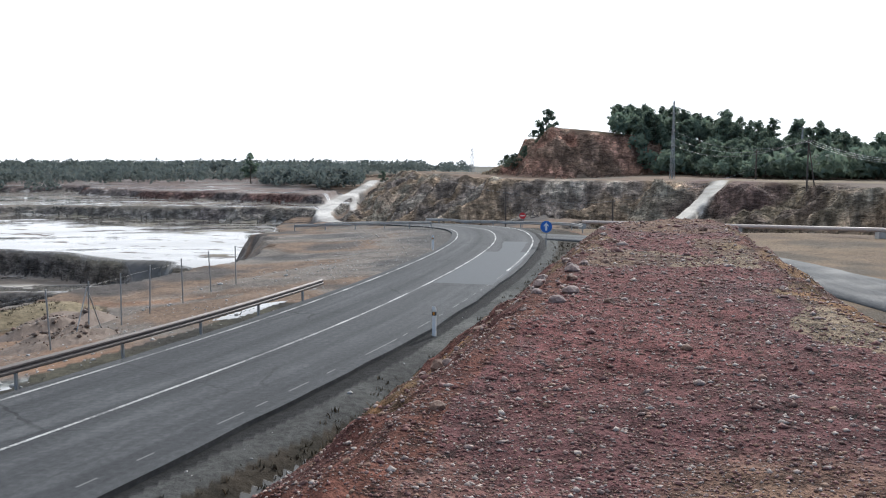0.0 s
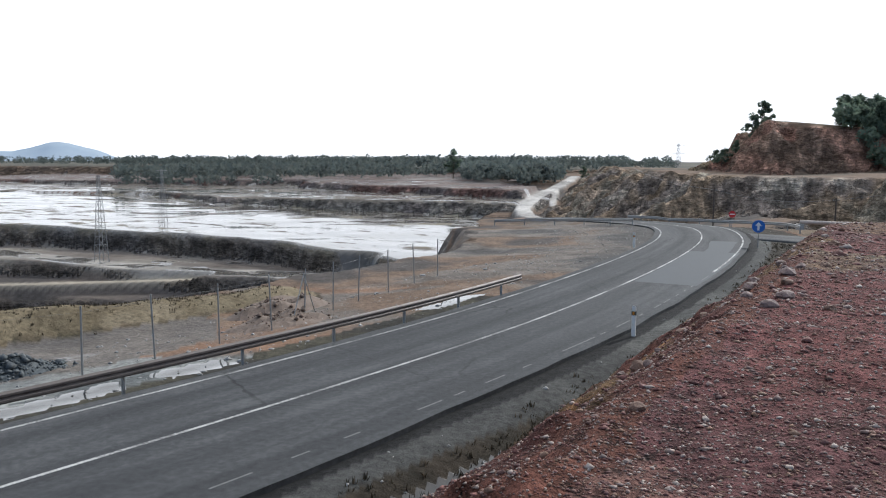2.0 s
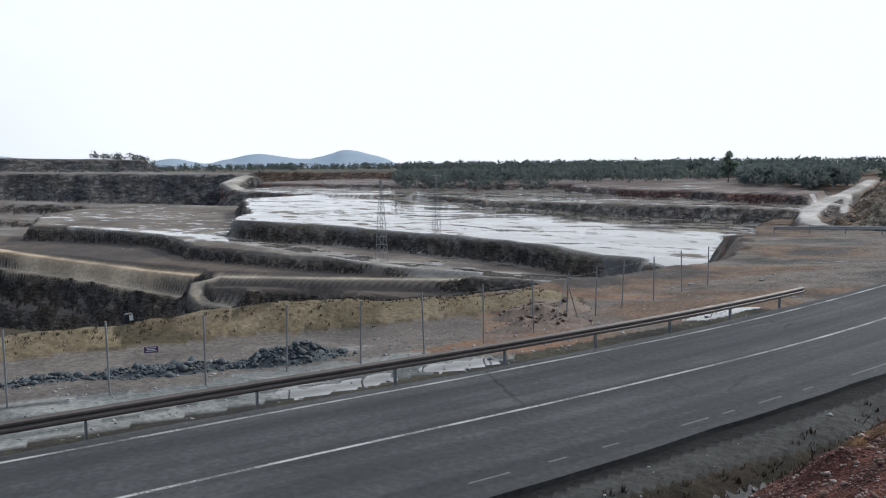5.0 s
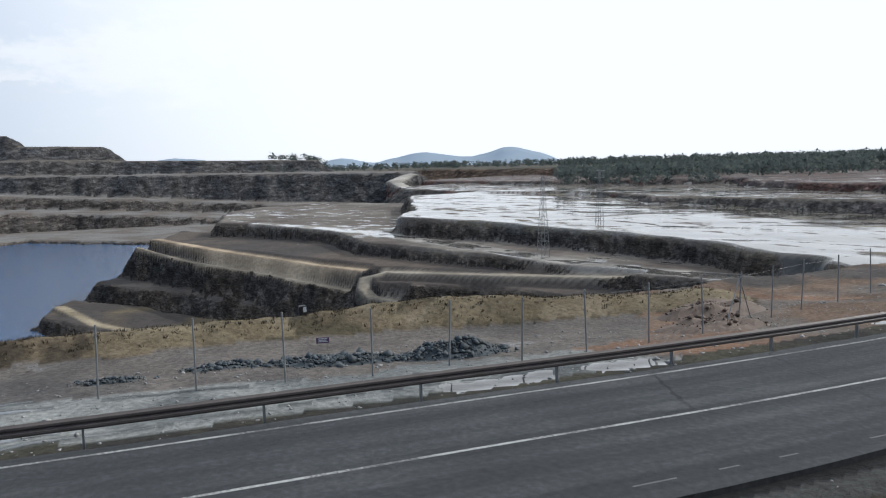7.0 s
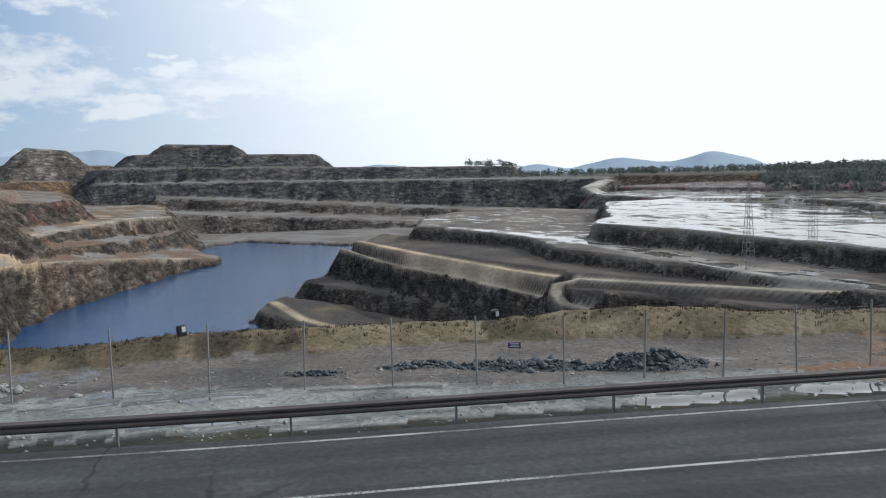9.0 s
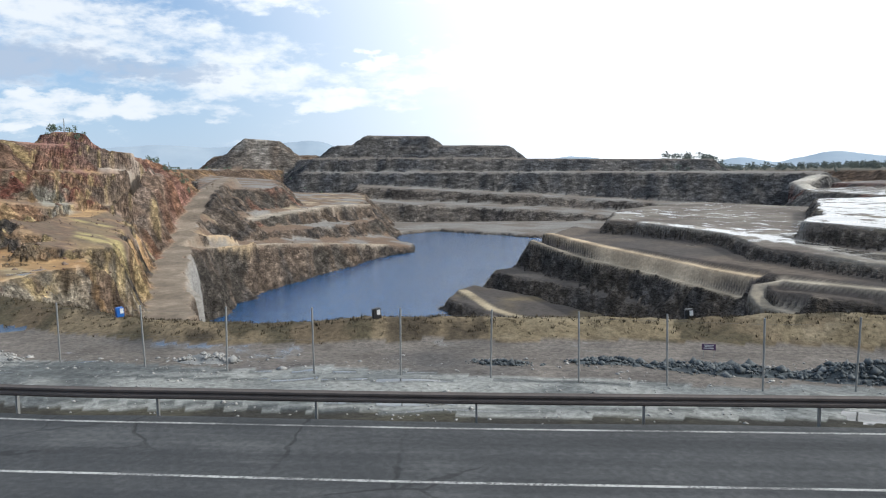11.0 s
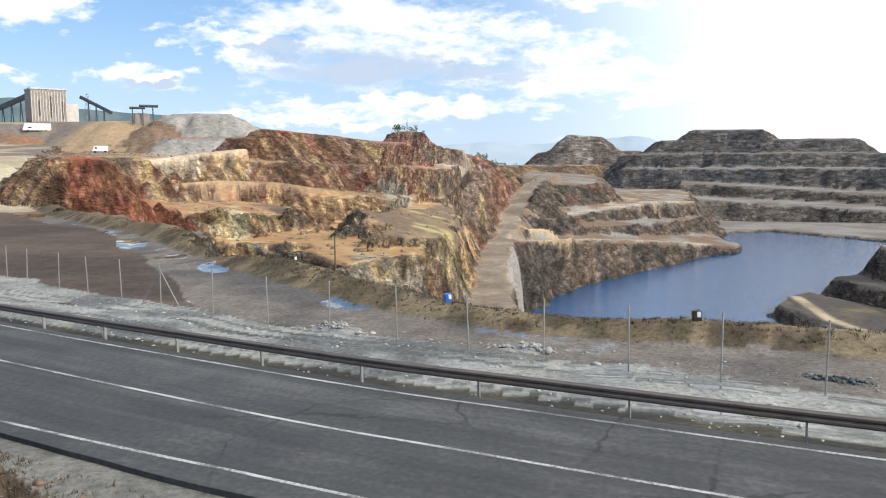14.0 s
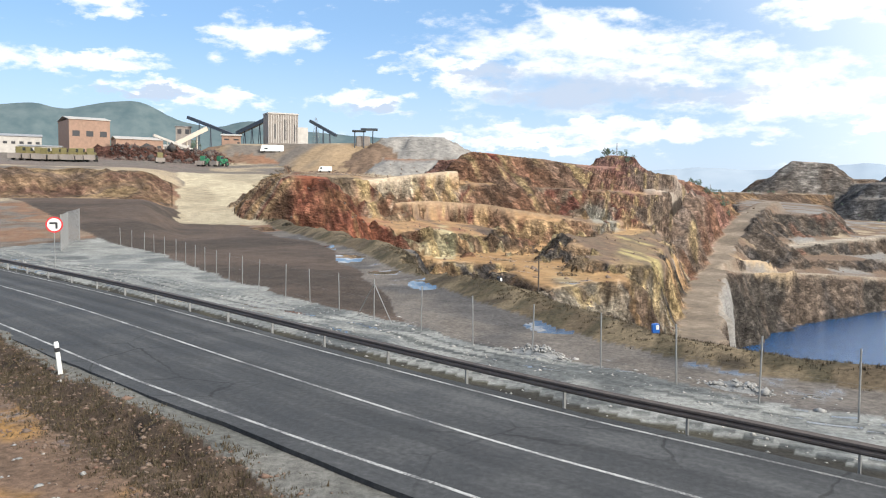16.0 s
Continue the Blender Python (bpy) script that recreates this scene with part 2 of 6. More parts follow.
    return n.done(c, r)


MAT_GROUND = ground_material()


def asphalt_material():
    n = Nodes("asphalt")
    v = n.coords()
    a, b, c = n.noise(0.35, 5, 0.6, v), n.noise(6, 4, 0.6, v), n.noise(90, 2, 0.6, v)
    across, run = n.add("ShaderNodeAttribute", attribute_name="across"), n.add("ShaderNodeAttribute", attribute_name="run")
    comb = n.add("ShaderNodeCombineXYZ")
    n.link(n.math("MULTIPLY", across.outputs["Fac"], 1.3), comb.inputs[0])
    n.link(n.math("MULTIPLY", run.outputs["Fac"], 0.035), comb.inputs[1])
    lane = n.noise(1.0, 4, 0.55, comb.outputs[0])
    f = n.math("ADD", n.math("MULTIPLY", a, 0.25), n.math("ADD", n.math("MULTIPLY", b, 0.2), n.math("ADD", n.math("MULTIPLY", c, 0.25), n.math("MULTIPLY", lane, 0.3))))
    col = n.ramp(f, [(0.37, (0.028, 0.0295, 0.031)), (0.50, (0.058, 0.060, 0.062)), (0.63, (0.122, 0.124, 0.124))])
    vor = n.add("ShaderNodeTexVoronoi", feature="DISTANCE_TO_EDGE")
    vor.inputs["Scale"].default_value = 0.28
    wob = n.add("ShaderNodeTexNoise"); wob.inputs["Scale"].default_value = 1.6; wob.inputs["Detail"].default_value = 4
    n.link(v, wob.inputs["Vector"])
    n.link(n.mix(0.25, v, wob.outputs["Color"]), vor.inputs["Vector"])
    crack = n.math("MULTIPLY", n.span(vor.outputs["Distance"], 0.004, 0.010, 1, 0), n.span(n.noise(0.12, 2, 0.5, v), 0.5, 0.6, 0, 1))
    col = n.mix(n.math("MULTIPLY", crack, 0.45), col, (0.012, 0.012, 0.012, 1))
    n.bump(n.math("SUBTRACT", n.math("ADD", b, c), crack), 0.5, 0.012)
    n.bsdf.inputs["Specular IOR Level"].default_value = 0.08
    return n.done(col, n.span(a, 0.35, 0.65, 0.66, 0.88))


MAT_ASPHALT = asphalt_material()


def paint_material():
    n = Nodes("road_paint")
    v = n.coords()
    f = n.math("ADD", n.math("MULTIPLY", n.noise(0.5, 4, 0.6, v), 0.5), n.math("MULTIPLY", n.noise(14, 4, 0.7, v), 0.5))
    return n.done(n.ramp(f, [(0.44, (0.07, 0.07, 0.07)), (0.56, (0.42, 0.42, 0.40))]), 0.7)


MAT_LINE = paint_material()
MAT_RAIL = plain("weathered_galvanised_steel", (0.12, 0.10, 0.09), 0.6, 0.2, 0.35, 2.5)
MAT_POST = plain("galvanised_steel", (0.30, 0.30, 0.29), 0.5, 0.5, 0.3, 5.0)


def water_material():
    n = Nodes("lake_water")
    v = n.coords()
    a, b = n.noise(0.25, 4, 0.6, v), n.noise(0.02, 3, 0.6, v)
    n.bump(n.math("ADD", a, n.noise(1.2, 3, 0.6, v)), 0.5, 0.4)
    n.bsdf.inputs["IOR"].default_value = 1.33
    return n.done(n.ramp(b, [(0.35, (0.008, 0.055, 0.150)), (0.7, (0.013, 0.072, 0.185))]), 0.10)


MAT_WATER = water_material()
# ---- terrain ----


def lattice(ix, iy, seed):
    h = (ix.astype(np.int64) * 374761393 + iy.astype(np.int64) * 668265263 + seed * 1274126177) & 0xFFFFFFFF
    h = ((h ^ (h >> 13)) * 1103515245) & 0xFFFFFFFF
    return ((h ^ (h >> 16)) & 0xFFFF) / 65535.0


def value_noise(x, y, seed):
    ix, iy = np.floor(x), np.floor(y)
    fx, fy = x - ix, y - iy
    fx, fy = fx * fx * (3 - 2 * fx), fy * fy * (3 - 2 * fy)
    a, b = lattice(ix, iy, seed), lattice(ix + 1, iy, seed)
    c, d = lattice(ix, iy + 1, seed), lattice(ix + 1, iy + 1, seed)
    return (a * (1 - fx) + b * fx) * (1 - fy) + (c * (1 - fx) + d * fx) * fy


def fbm(x, y, size, seed, octaves=4):
    """Rough noise from -1 to 1, with its largest lumps `size` metres across."""
    s, amp, tot = 0, 1.0, 0
    for o in range(octaves):
        s = s + amp * (value_noise(x / size * 2 ** o, y / size * 2 ** o, seed + o) * 2 - 1)
        tot += amp
        amp *= 0.5
    return s / tot * 1.6


def smooth(v, a, b):
    t = np.clip((v - a) / (b - a), 0, 1)
    return t * t * (3 - 2 * t)


# bearings from the camera; distances and heights are chosen to fit its view
def places(sightings):
    return np.array([bearing(s[0], s[1]) for s in sightings])


def along(x, y, pts, closed=False):
    """Distance to a polyline, the place along it (in segments) and the side (+ left)."""
    best, where, side = np.full(x.shape, 1e9), np.zeros(x.shape), np.zeros(x.shape)
    n = len(pts)
    for i in range(n if closed else n - 1):
        ax, ay = pts[i]
        bx, by = pts[(i + 1) % n]
        dx, dy = bx - ax, by - ay
        u = np.clip(((x - ax) * dx + (y - ay) * dy) / (dx * dx + dy * dy), 0, 1)
        d = np.hypot(x - ax - u * dx, y - ay - u * dy)
        m = d < best
        best[m], where[m] = d[m], (i + u)[m]
        side[m] = np.sign(dx * (y - ay) - dy * (x - ax))[m]
    return best, where, side


def outside(x, y, pts):
    """Signed distance to a closed outline: negative inside."""
    d, _, _ = along(x, y, pts, True)
    inn = np.zeros(x.shape, bool)
    n = len(pts)
    for i in range(n):
        (ax, ay), (bx, by) = pts[i], pts[(i + 1) % n]
        if ay != by:
            inn ^= ((ay > y) != (by > y)) & (x < (bx - ax) * (y - ay) / (by - ay) + ax)
    return np.where(inn, -d, d)


# the polar sheet: fine where the walk looks, coarse behind
RINGS = np.concatenate([np.geomspace(1.2, 30, 190, endpoint=False), np.geomspace(30, 130, 120, endpoint=False), np.geomspace(130, 560, 265, endpoint=False),
                        np.geomspace(560, 1400, 170, endpoint=False), np.geomspace(1400, 4950, 60)])
TURNS = np.concatenate([np.arange(-33, 141, 0.16), np.arange(141, 327, 3.0)])
BB, DD = np.meshgrid(np.radians(TURNS), RINGS)
X, Y = (-np.sin(BB) * DD).ravel(), (np.cos(BB) * DD).ravel()
DIST = DD.ravel()
H = np.full(X.shape, -78.0)
# a coordinate across the fall of the slopes; the strata of the coloured wall lean
FALL = BB.ravel() * 250.0 - 0.4 * DIST * np.clip((np.degrees(BB.ravel()) - 92) / 6, 0, 1)
TINT, WET, CLIFF, GRAIN = np.zeros((X.size, 3)), np.zeros(X.size), np.ones(X.size), np.full(X.size, 0.3)
TINT[:] = (0.10, 0.085, 0.07)

GREY, DARK, BROWN = (0.20, 0.19, 0.175), (0.075, 0.066, 0.060), (0.15, 0.105, 0.075)
OCHRE, RUST, RED, PALE = (0.29, 0.185, 0.10), (0.22, 0.12, 0.075), (0.18, 0.075, 0.055), (0.34, 0.29, 0.22)
MUD, SAND = (0.15, 0.13, 0.112), (0.32, 0.26, 0.18)


def blend(cols, sel, seed, size):
    """Colours of a surface, mixed in patches."""
    x, y, z = X[sel], Y[sel], H[sel]
    cols = np.array(cols)
    v = np.clip(fbm(x + z * 0.7, y - z * 0.5, size, seed, 5) * 0.75 + 0.5, 0, 0.999) * (len(cols) - 1)
    i = np.floor(v).astype(int)
    f = smooth(v - i, 0.15, 0.85)[:, None]
    return cols[i] * (1 - f) + cols[np.minimum(i + 1, len(cols) - 1)] * f


def mesa(sightings, slope, top, face, wet=0.0, ragged=3.0, lump=18.0, seed=1, rough=1.0, reach=130.0, patch=40.0, craggy=1.0):
    """A flat-topped body of ground: outline by bearing, distance and height, set to fit the camera's view; its sides
    fall at `slope`.
    """
    pts = places(sightings)
    z = np.array([s[2] for s in sightings])
    A = np.c_[pts, np.ones(len(pts))]
    plane = np.linalg.lstsq(A, z, rcond=None)[0]
    lo, hi = pts.min(0) - reach, pts.max(0) + reach
    box = np.flatnonzero((X > lo[0]) & (X < hi[0]) & (Y > lo[1]) & (Y < hi[1]))
    x, y = X[box], Y[box]
    sd = outside(x, y, pts) + fbm(x, y, lump, seed, 4) * ragged
    level = np.clip(plane[0] * x + plane[1] * y + plane[2], z.min() - 1, z.max() + 1)
    gully = (fbm(x, y, 7.0, seed + 20, 4) + 0.9 - 1.8 * np.abs(fbm(x, y, 9.0, seed + 25, 4))) * rough
    out = np.maximum(0, sd)
    cand = level - out * slope + np.minimum(out * 0.25, 1) * gully * 1.1 + np.where(sd < 0, fbm(x, y, 30, seed + 40, 3) * 0.25 * rough, 0)
    win = cand > H[box]
    sel = box[win]
    H[sel] = cand[win]
    up = 1 - smooth(sd[win], -0.6, 1.8)
    TINT[sel] = blend(face, sel, seed + 60, patch) * (1 - up)[:, None] + blend(top, sel, seed + 70, patch * 0.6) * up[:, None]
    WET[sel], CLIFF[sel] = wet * smooth(up, 0.4, 0.9), craggy * (1 - up) + 0.12 * up


def track(sightings, half, colour, wet=0.0, edge=4.0, kerb=0.0, seed=5, rag=0.16):
    """A haul road cut or filled to its own heights, with an optional earth kerb."""
    pts = places(sightings)
    z = np.array([s[2] for s in sightings], float)
    lo, hi = pts.min(0) - half - edge - 4, pts.max(0) + half + edge + 4
    box = np.flatnonzero((X > lo[0]) & (X < hi[0]) & (Y > lo[1]) & (Y < hi[1]))
    d, u, _ = along(X[box], Y[box], pts)
    d = d + fbm(X[box], Y[box], 9, seed, 3) * half * rag
    zi = np.interp(u, np.arange(len(z)), z)
    w = 1 - smooth(d, half, half + edge)
    H[box] = H[box] * (1 - w) + zi * w + kerb * np.exp(-((d - half) / 1.2) ** 2)
    s = d < half * 1.5 + 0.8
    sel = box[s]
    on = 1 - smooth(d[s], half * 0.8, half * 1.3 + 0.6)
    TINT[sel] = TINT[sel] * (1 - on)[:, None] + blend([tuple(c * 0.8 for c in colour), colour, tuple(c * 1.3 for c in colour)], sel, seed + 3, 12) * on[:, None]
    WET[sel], CLIFF[sel] = WET[sel] * (1 - on) + wet * on, CLIFF[sel] * (1 - on) + 0.1 * on


ROAD = np.array([(-80, -125), (-50, -64), (-35.4, -34.6), (-24.5, -15.2), (-19.3, -5.7), (-16.9, -0.6), (-14.4, 4.9), (-11.2, 12.4), (-7.75, 20.4), (-4.25, 29.6), (-1.4, 39),
                 (1.4, 50), (3.5, 60.5), (4.5, 69), (4.3, 77), (2.0, 85.5), (-3.5, 93.5), (-12, 100)])


def spline(pts, step):
    """Evenly spaced points on a smooth curve through pts."""
    pts = np.array(pts, float)
    out = []
    for i in range(len(pts) - 1):
        p0, p1, p2, p3 = pts[max(i - 1, 0)], pts[i], pts[i + 1], pts[min(i + 2, len(pts) - 1)]
        for u in np.linspace(0, 1, 14, endpoint=False):
            out.append(0.5 * (2 * p1 + (p2 - p0) * u + (2 * p0 - 5 * p1 + 4 * p2 - p3) * u * u + (3 * p1 - p0 - 3 * p2 + p3) * u ** 3))
    out = np.array(out + [pts[-1]])
    s = np.r_[0, np.cumsum(np.linalg.norm(np.diff(out, axis=0), axis=1))]
    t = np.arange(0, s[-1], step)
    return np.c_[[np.interp(t, s, out[:, k]) for k in range(out.shape[1])]].T


AXIS = spline(ROAD, 1.0)


def road_height(y):
    """The road's own height: level, then falling beyond the bend."""
    return -0.035 * np.maximum(0, np.asarray(y, float) - 78)


# pit floor and far benches, from the far side to the near side
mesa([(80, 4900, 10), (60, 4900, 10), (40, 4900, 10), (20, 4900, 10), (0, 4900, 10), (-30, 4900, 10), (-30, 700, 2), (5, 700, 0), (14, 750, -3), (25, 850, -4), (38, 1000, -8), (50, 1300, 2), (62, 1500, 8), (80, 1700, 10)],
     0.6, [(0.085, 0.085, 0.07), (0.115, 0.105, 0.085)], [DARK, BROWN], ragged=20, lump=120, seed=3, patch=150)
mesa([(89, 2200, 12), (80, 1500, 8), (88, 900, 0), (94, 560, 5), (100, 480, 12), (112, 420, 16), (120, 380, 14), (140, 420, 20), (140, 4500, 60), (110, 4500, 60)],
     0.6, [SAND, BROWN, GREY], [OCHRE, BROWN], ragged=10, lump=80, seed=4, patch=90)
# mesas on the far rim
# greyed towards blue, so the haze over the rim lies in the colours
FARF = [(0.085, 0.085, 0.088), (0.115, 0.108, 0.102), (0.07, 0.071, 0.075)]
mesa([(84.6, 1290, 59), (82.6, 1290, 56), (82.6, 1350, 56), (84.6, 1350, 59)], 0.75, [MUD], [GREY, MUD, BROWN], ragged=6, seed=11, patch=60)
mesa([(86.5, 1310, 34), (80, 1290, 33), (80, 1400, 33), (86.5, 1400, 34)], 0.75, [MUD], [MUD, BROWN, GREY], ragged=7, seed=12, patch=60)
mesa([(76.5, 1190, 59), (72.2, 1185, 57), (72, 1300, 57), (76.5, 1300, 59)], 0.8, [MUD], FARF, ragged=4, seed=13)
mesa([(78.6, 1180, 44), (71.4, 1170, 45), (66.6, 1180, 41), (66.6, 1320, 41), (79, 1320, 44)], 0.8, [MUD], FARF, ragged=4, seed=14)
mesa([(80, 1140, 24), (74, 1120, 25), (66, 1150, 26), (63.5, 1180, 24), (53, 1220, 17), (53, 1500, 17), (66, 1500, 25), (82, 1400, 25)], 0.8, [MUD], FARF, ragged=5, seed=15)
mesa([(81, 1110, -5), (76, 1085, 15), (70, 1070, 9), (62.6, 1060, 5), (57.9, 1045, 3), (50, 1030, 0), (46, 1020, -4), (46, 1500, 0), (81, 1500, 10)], 0.8, [GREY, MUD], FARF, ragged=5, seed=16)
mesa([(77, 1030, -8), (72, 1010, -11), (63.5, 985, -31), (56.4, 960, -38), (50, 950, -38), (50, 1300, -30), (77, 1300, -5)], 0.9, [GREY, MUD], [DARK, MUD], ragged=3, seed=17)
mesa([(76.5, 960, -27), (75.3, 950, -27), (69, 935, -36), (64, 905, -41), (59.2, 880, -45), (52, 860, -48), (52, 1250, -40), (77, 1250, -20)], 0.9, [GREY, MUD], [DARK, MUD], ragged=3, seed=18)
mesa([(78, 770, -49.5), (74.5, 745, -49.5), (71.5, 790, -49.5), (69, 752, -49.5), (65, 705, -49.5), (58, 690, -49.5), (58, 900, -49), (78, 900, -49)], 1.0, [MUD, GREY], [DARK, MUD], ragged=4, seed=19)

# the red and ochre wall
WALL = [(0.17, 0.10, 0.065), (0.27, 0.165, 0.10), (0.36, 0.245, 0.135), RED, (0.25, 0.19, 0.135), (0.34, 0.22, 0.115), (0.30, 0.21, 0.135), RUST, (0.42, 0.35, 0.26)]
mesa([(105.9, 330, 22), (101, 360, 21), (97.5, 385, 22), (93.5, 425, 20), (92, 460, 17), (91, 500, 10), (91.5, 620, 12), (100, 560, 20), (106, 450, 20)], 0.6, [BROWN, RUST], [(0.24, 0.13, 0.10), RUST, (0.22, 0.155, 0.115)], ragged=7, seed=31)
mesa([(96.6, 405, 25.6), (95.4, 412, 25.8), (95.4, 430, 25.6), (96.6, 425, 25.6)], 0.7, [RED, RUST], [(0.24, 0.12, 0.105), RUST, BROWN], ragged=2, seed=32)
mesa([(118.2, 192, 4.5), (117.2, 214, 6.5), (115.4, 240, 7.3), (112, 262, 11), (110.6, 272, 12.2), (107.3, 290, 14), (104, 305, 14.5), (101, 320, 13), (97, 345, 11), (94, 385, 9), (92, 415, 7), (90.8, 470, 4),
      (89.6, 560, 2), (92, 640, 8), (104, 520, 15), (114, 420, 16), (117.6, 330, 13)], 0.85, [SAND, BROWN, OCHRE], WALL, ragged=6, lump=22, seed=33, rough=1.5, patch=26)
mesa([(119, 188, -1), (113.6, 236, 2.5), (107.7, 268, 4), (100.8, 288, -1), (96.9, 312, -5), (94, 345, -6), (92, 385, -7), (91, 470, -3), (100, 420, 4), (112, 330, 6)],
     0.8, [OCHRE, BROWN], WALL, ragged=5, lump=20, seed=34, rough=1.5, patch=22)
mesa([(118.5, 150, -4), (115, 165, -10), (110, 188, -12), (104.1, 196, -12), (103.3, 182, -12), (100.2, 147, -12), (98.7, 169, -12), (95, 190, -12), (93, 232, -13), (92.2, 300, -14), (92.6, 345, -12), (97, 320, -12), (103, 262, -12), (112, 245, -10)],
     0.9, [(0.27, 0.165, 0.08), (0.31, 0.20, 0.10)], [BROWN, OCHRE, DARK, PALE, (0.20, 0.15, 0.10)], wet=0.3, ragged=4, lump=14, seed=35, rough=1.5, patch=16)
mesa([(118.3, 178, -3), (114, 200, -3), (109, 224, -4), (104.4, 238, -8), (104.6, 262, -4), (112, 262, 0)], 0.32, [BROWN, OCHRE, RUST], [RUST, BROWN, OCHRE, (0.38, 0.32, 0.20), (0.17, 0.115, 0.075)], ragged=4, lump=12, seed=135, rough=2.4, patch=14)
mesa([(98.2, 236, -7), (97.4, 196, -9), (95.4, 190, -10.5), (93.6, 235, -11), (92.6, 300, -11), (93, 345, -9), (95.5, 330, -6), (97, 270, -6)], 0.9, [(0.24, 0.165, 0.10), BROWN, (0.14, 0.105, 0.075)], [BROWN, (0.34, 0.26, 0.14), DARK, (0.30, 0.20, 0.12), (0.20, 0.15, 0.10)], ragged=5, lump=14, seed=136, rough=2.6, patch=12)

# the deep cut between the wall and the lake
CARVE = places([(88.6, 140), (88.9, 205), (88.9, 270), (88.5, 350), (87.9, 430), (87.1, 510), (86.3, 600), (85.8, 640), (84, 690), (76, 690), (62, 420), (62, 330), (70, 150), (82, 120)])
cs = outside(X, Y, CARVE)
cut = np.flatnonzero(H > -78 + np.maximum(0, cs) * 25.0)
H[cut] = -78 + np.maximum(0, cs[cut]) * 25.0
TINT[cut] = blend([DARK, (0.13, 0.10, 0.08), BROWN], cut, 250, 14)

# benches on the left shore of the lake, and the hill beside the ramp
ROCK = [(0.13, 0.105, 0.085), DARK, (0.155, 0.118, 0.09), (0.09, 0.078, 0.066)]
mesa([(87.7, 470, -9), (86.8, 560, -1), (84.5, 600, -3), (82.8, 660, -8), (83, 900, 0), (88, 900, 4)], 0.75, [BROWN, GREY], ROCK + [(0.19, 0.11, 0.08)], ragged=6, seed=21)
mesa([(87.8, 440, -18), (84.7, 520, -24), (82.3, 570, -22), (79.1, 650, -20), (76.7, 720, -23), (77, 1000, -20), (87.5, 800, -10)], 0.85, [GREY, BROWN, SAND], ROCK, ragged=5, seed=22)
mesa([(88.3, 395, -23.5), (86, 450, -28), (84, 475, -29), (80, 560, -31), (77.5, 630, -33), (76, 690, -36), (76, 900, -34), (87, 700, -22)], 0.9, [GREY, BROWN], ROCK, ragged=5, seed=23)
mesa([(89.0, 345, -26.5), (88.0, 362, -28), (86.8, 384, -29.7), (84, 428, -31), (80, 484, -36), (76.5, 545, -42.5), (74, 580, -47), (73.6, 620, -48.5), (76, 720, -46), (84, 560, -32), (89.2, 430, -25)],
     1.6, [BROWN, GREY], ROCK, ragged=4, seed=24, rough=1.8)

# plant yard: terraces, waste heaps and the bank at its edge
STONE = [(0.26, 0.25, 0.23), (0.21, 0.20, 0.185), (0.30, 0.28, 0.25)]
mesa([(123, 395, 26), (119, 392, 29), (115.5, 380, 30), (112, 380, 29), (111, 480, 30), (123, 490, 30)], 0.62, [SAND, MUD], [SAND, (0.26, 0.19, 0.12), MUD], ragged=5, lump=40, seed=36, craggy=0.1, rough=0.4)
mesa([(111.8, 388, 33), (110.6, 384, 32), (108, 384, 32.5), (108, 410, 33), (111.8, 410, 33)], 0.62, STONE, STONE, ragged=3, seed=37, craggy=0.35)
mesa([(113, 374, 28.5), (112.4, 374, 28.5), (112.6, 380, 28.5)], 0.6, [BROWN], [BROWN, (0.12, 0.085, 0.065)], ragged=1, seed=38, craggy=0.35)
mesa([(112, 345, 20), (107, 350, 20.5), (106.5, 420, 22), (113, 420, 22)], 0.7, [MUD, RUST], STONE, ragged=3, seed=39, craggy=0.35)
mesa([(106, 520, 24), (98, 520, 24), (98, 600, 25), (106, 600, 25)], 0.5, STONE, STONE, ragged=4, seed=40, craggy=0.35)
mesa([(130.4, 378, 23), (128.4, 372, 25), (125.5, 376, 24), (123.5, 380, 22), (124, 392, 22), (129, 392, 24)], 0.7, [(0.10, 0.055, 0.045), BROWN], [(0.09, 0.05, 0.042), (0.13, 0.065, 0.05), DARK], ragged=4, lump=9, seed=66, rough=2.0)
mesa([(123.5, 400, 27), (121, 398, 27), (121, 410, 27), (123.5, 410, 27)], 0.4, [RUST, BROWN], [RUST, BROWN], ragged=3, seed=67, craggy=0.2, rough=0.5)

# the stepped spur of benches in front of the lake
# haze before the spur is put in by lightening its face colours
SPUR = [(0.105, 0.094, 0.085), (0.135, 0.113, 0.092), (0.085, 0.078, 0.072)]
mesa([(8, 330, -5), (9.7, 352, -5), (19.3, 425, -5), (24.8, 560, -5), (31, 600, -6), (40, 700, -8), (46, 880, -12), (40, 1100, -6), (8, 900, -4)], 0.8, [(0.12, 0.095, 0.09), (0.15, 0.115, 0.10), (0.20, 0.18, 0.165)], [(0.15, 0.125, 0.115), (0.18, 0.155, 0.14), (0.12, 0.10, 0.095), (0.15, 0.085, 0.07)], wet=0.36, ragged=9, lump=50, seed=41)
mesa([(7.5, 308, -10), (16.8, 335, -10), (24, 372, -9.5), (29, 395, -9), (34, 490, -9), (44, 560, -10), (47, 700, -14), (40, 950, -10), (7, 700, -8)], 0.9, [(0.11, 0.095, 0.08), (0.15, 0.13, 0.105), (0.21, 0.20, 0.18)], [(0.15, 0.13, 0.12), (0.20, 0.18, 0.155), (0.14, 0.13, 0.12), (0.15, 0.085, 0.07)], wet=0.5, ragged=7, lump=40, seed=42)
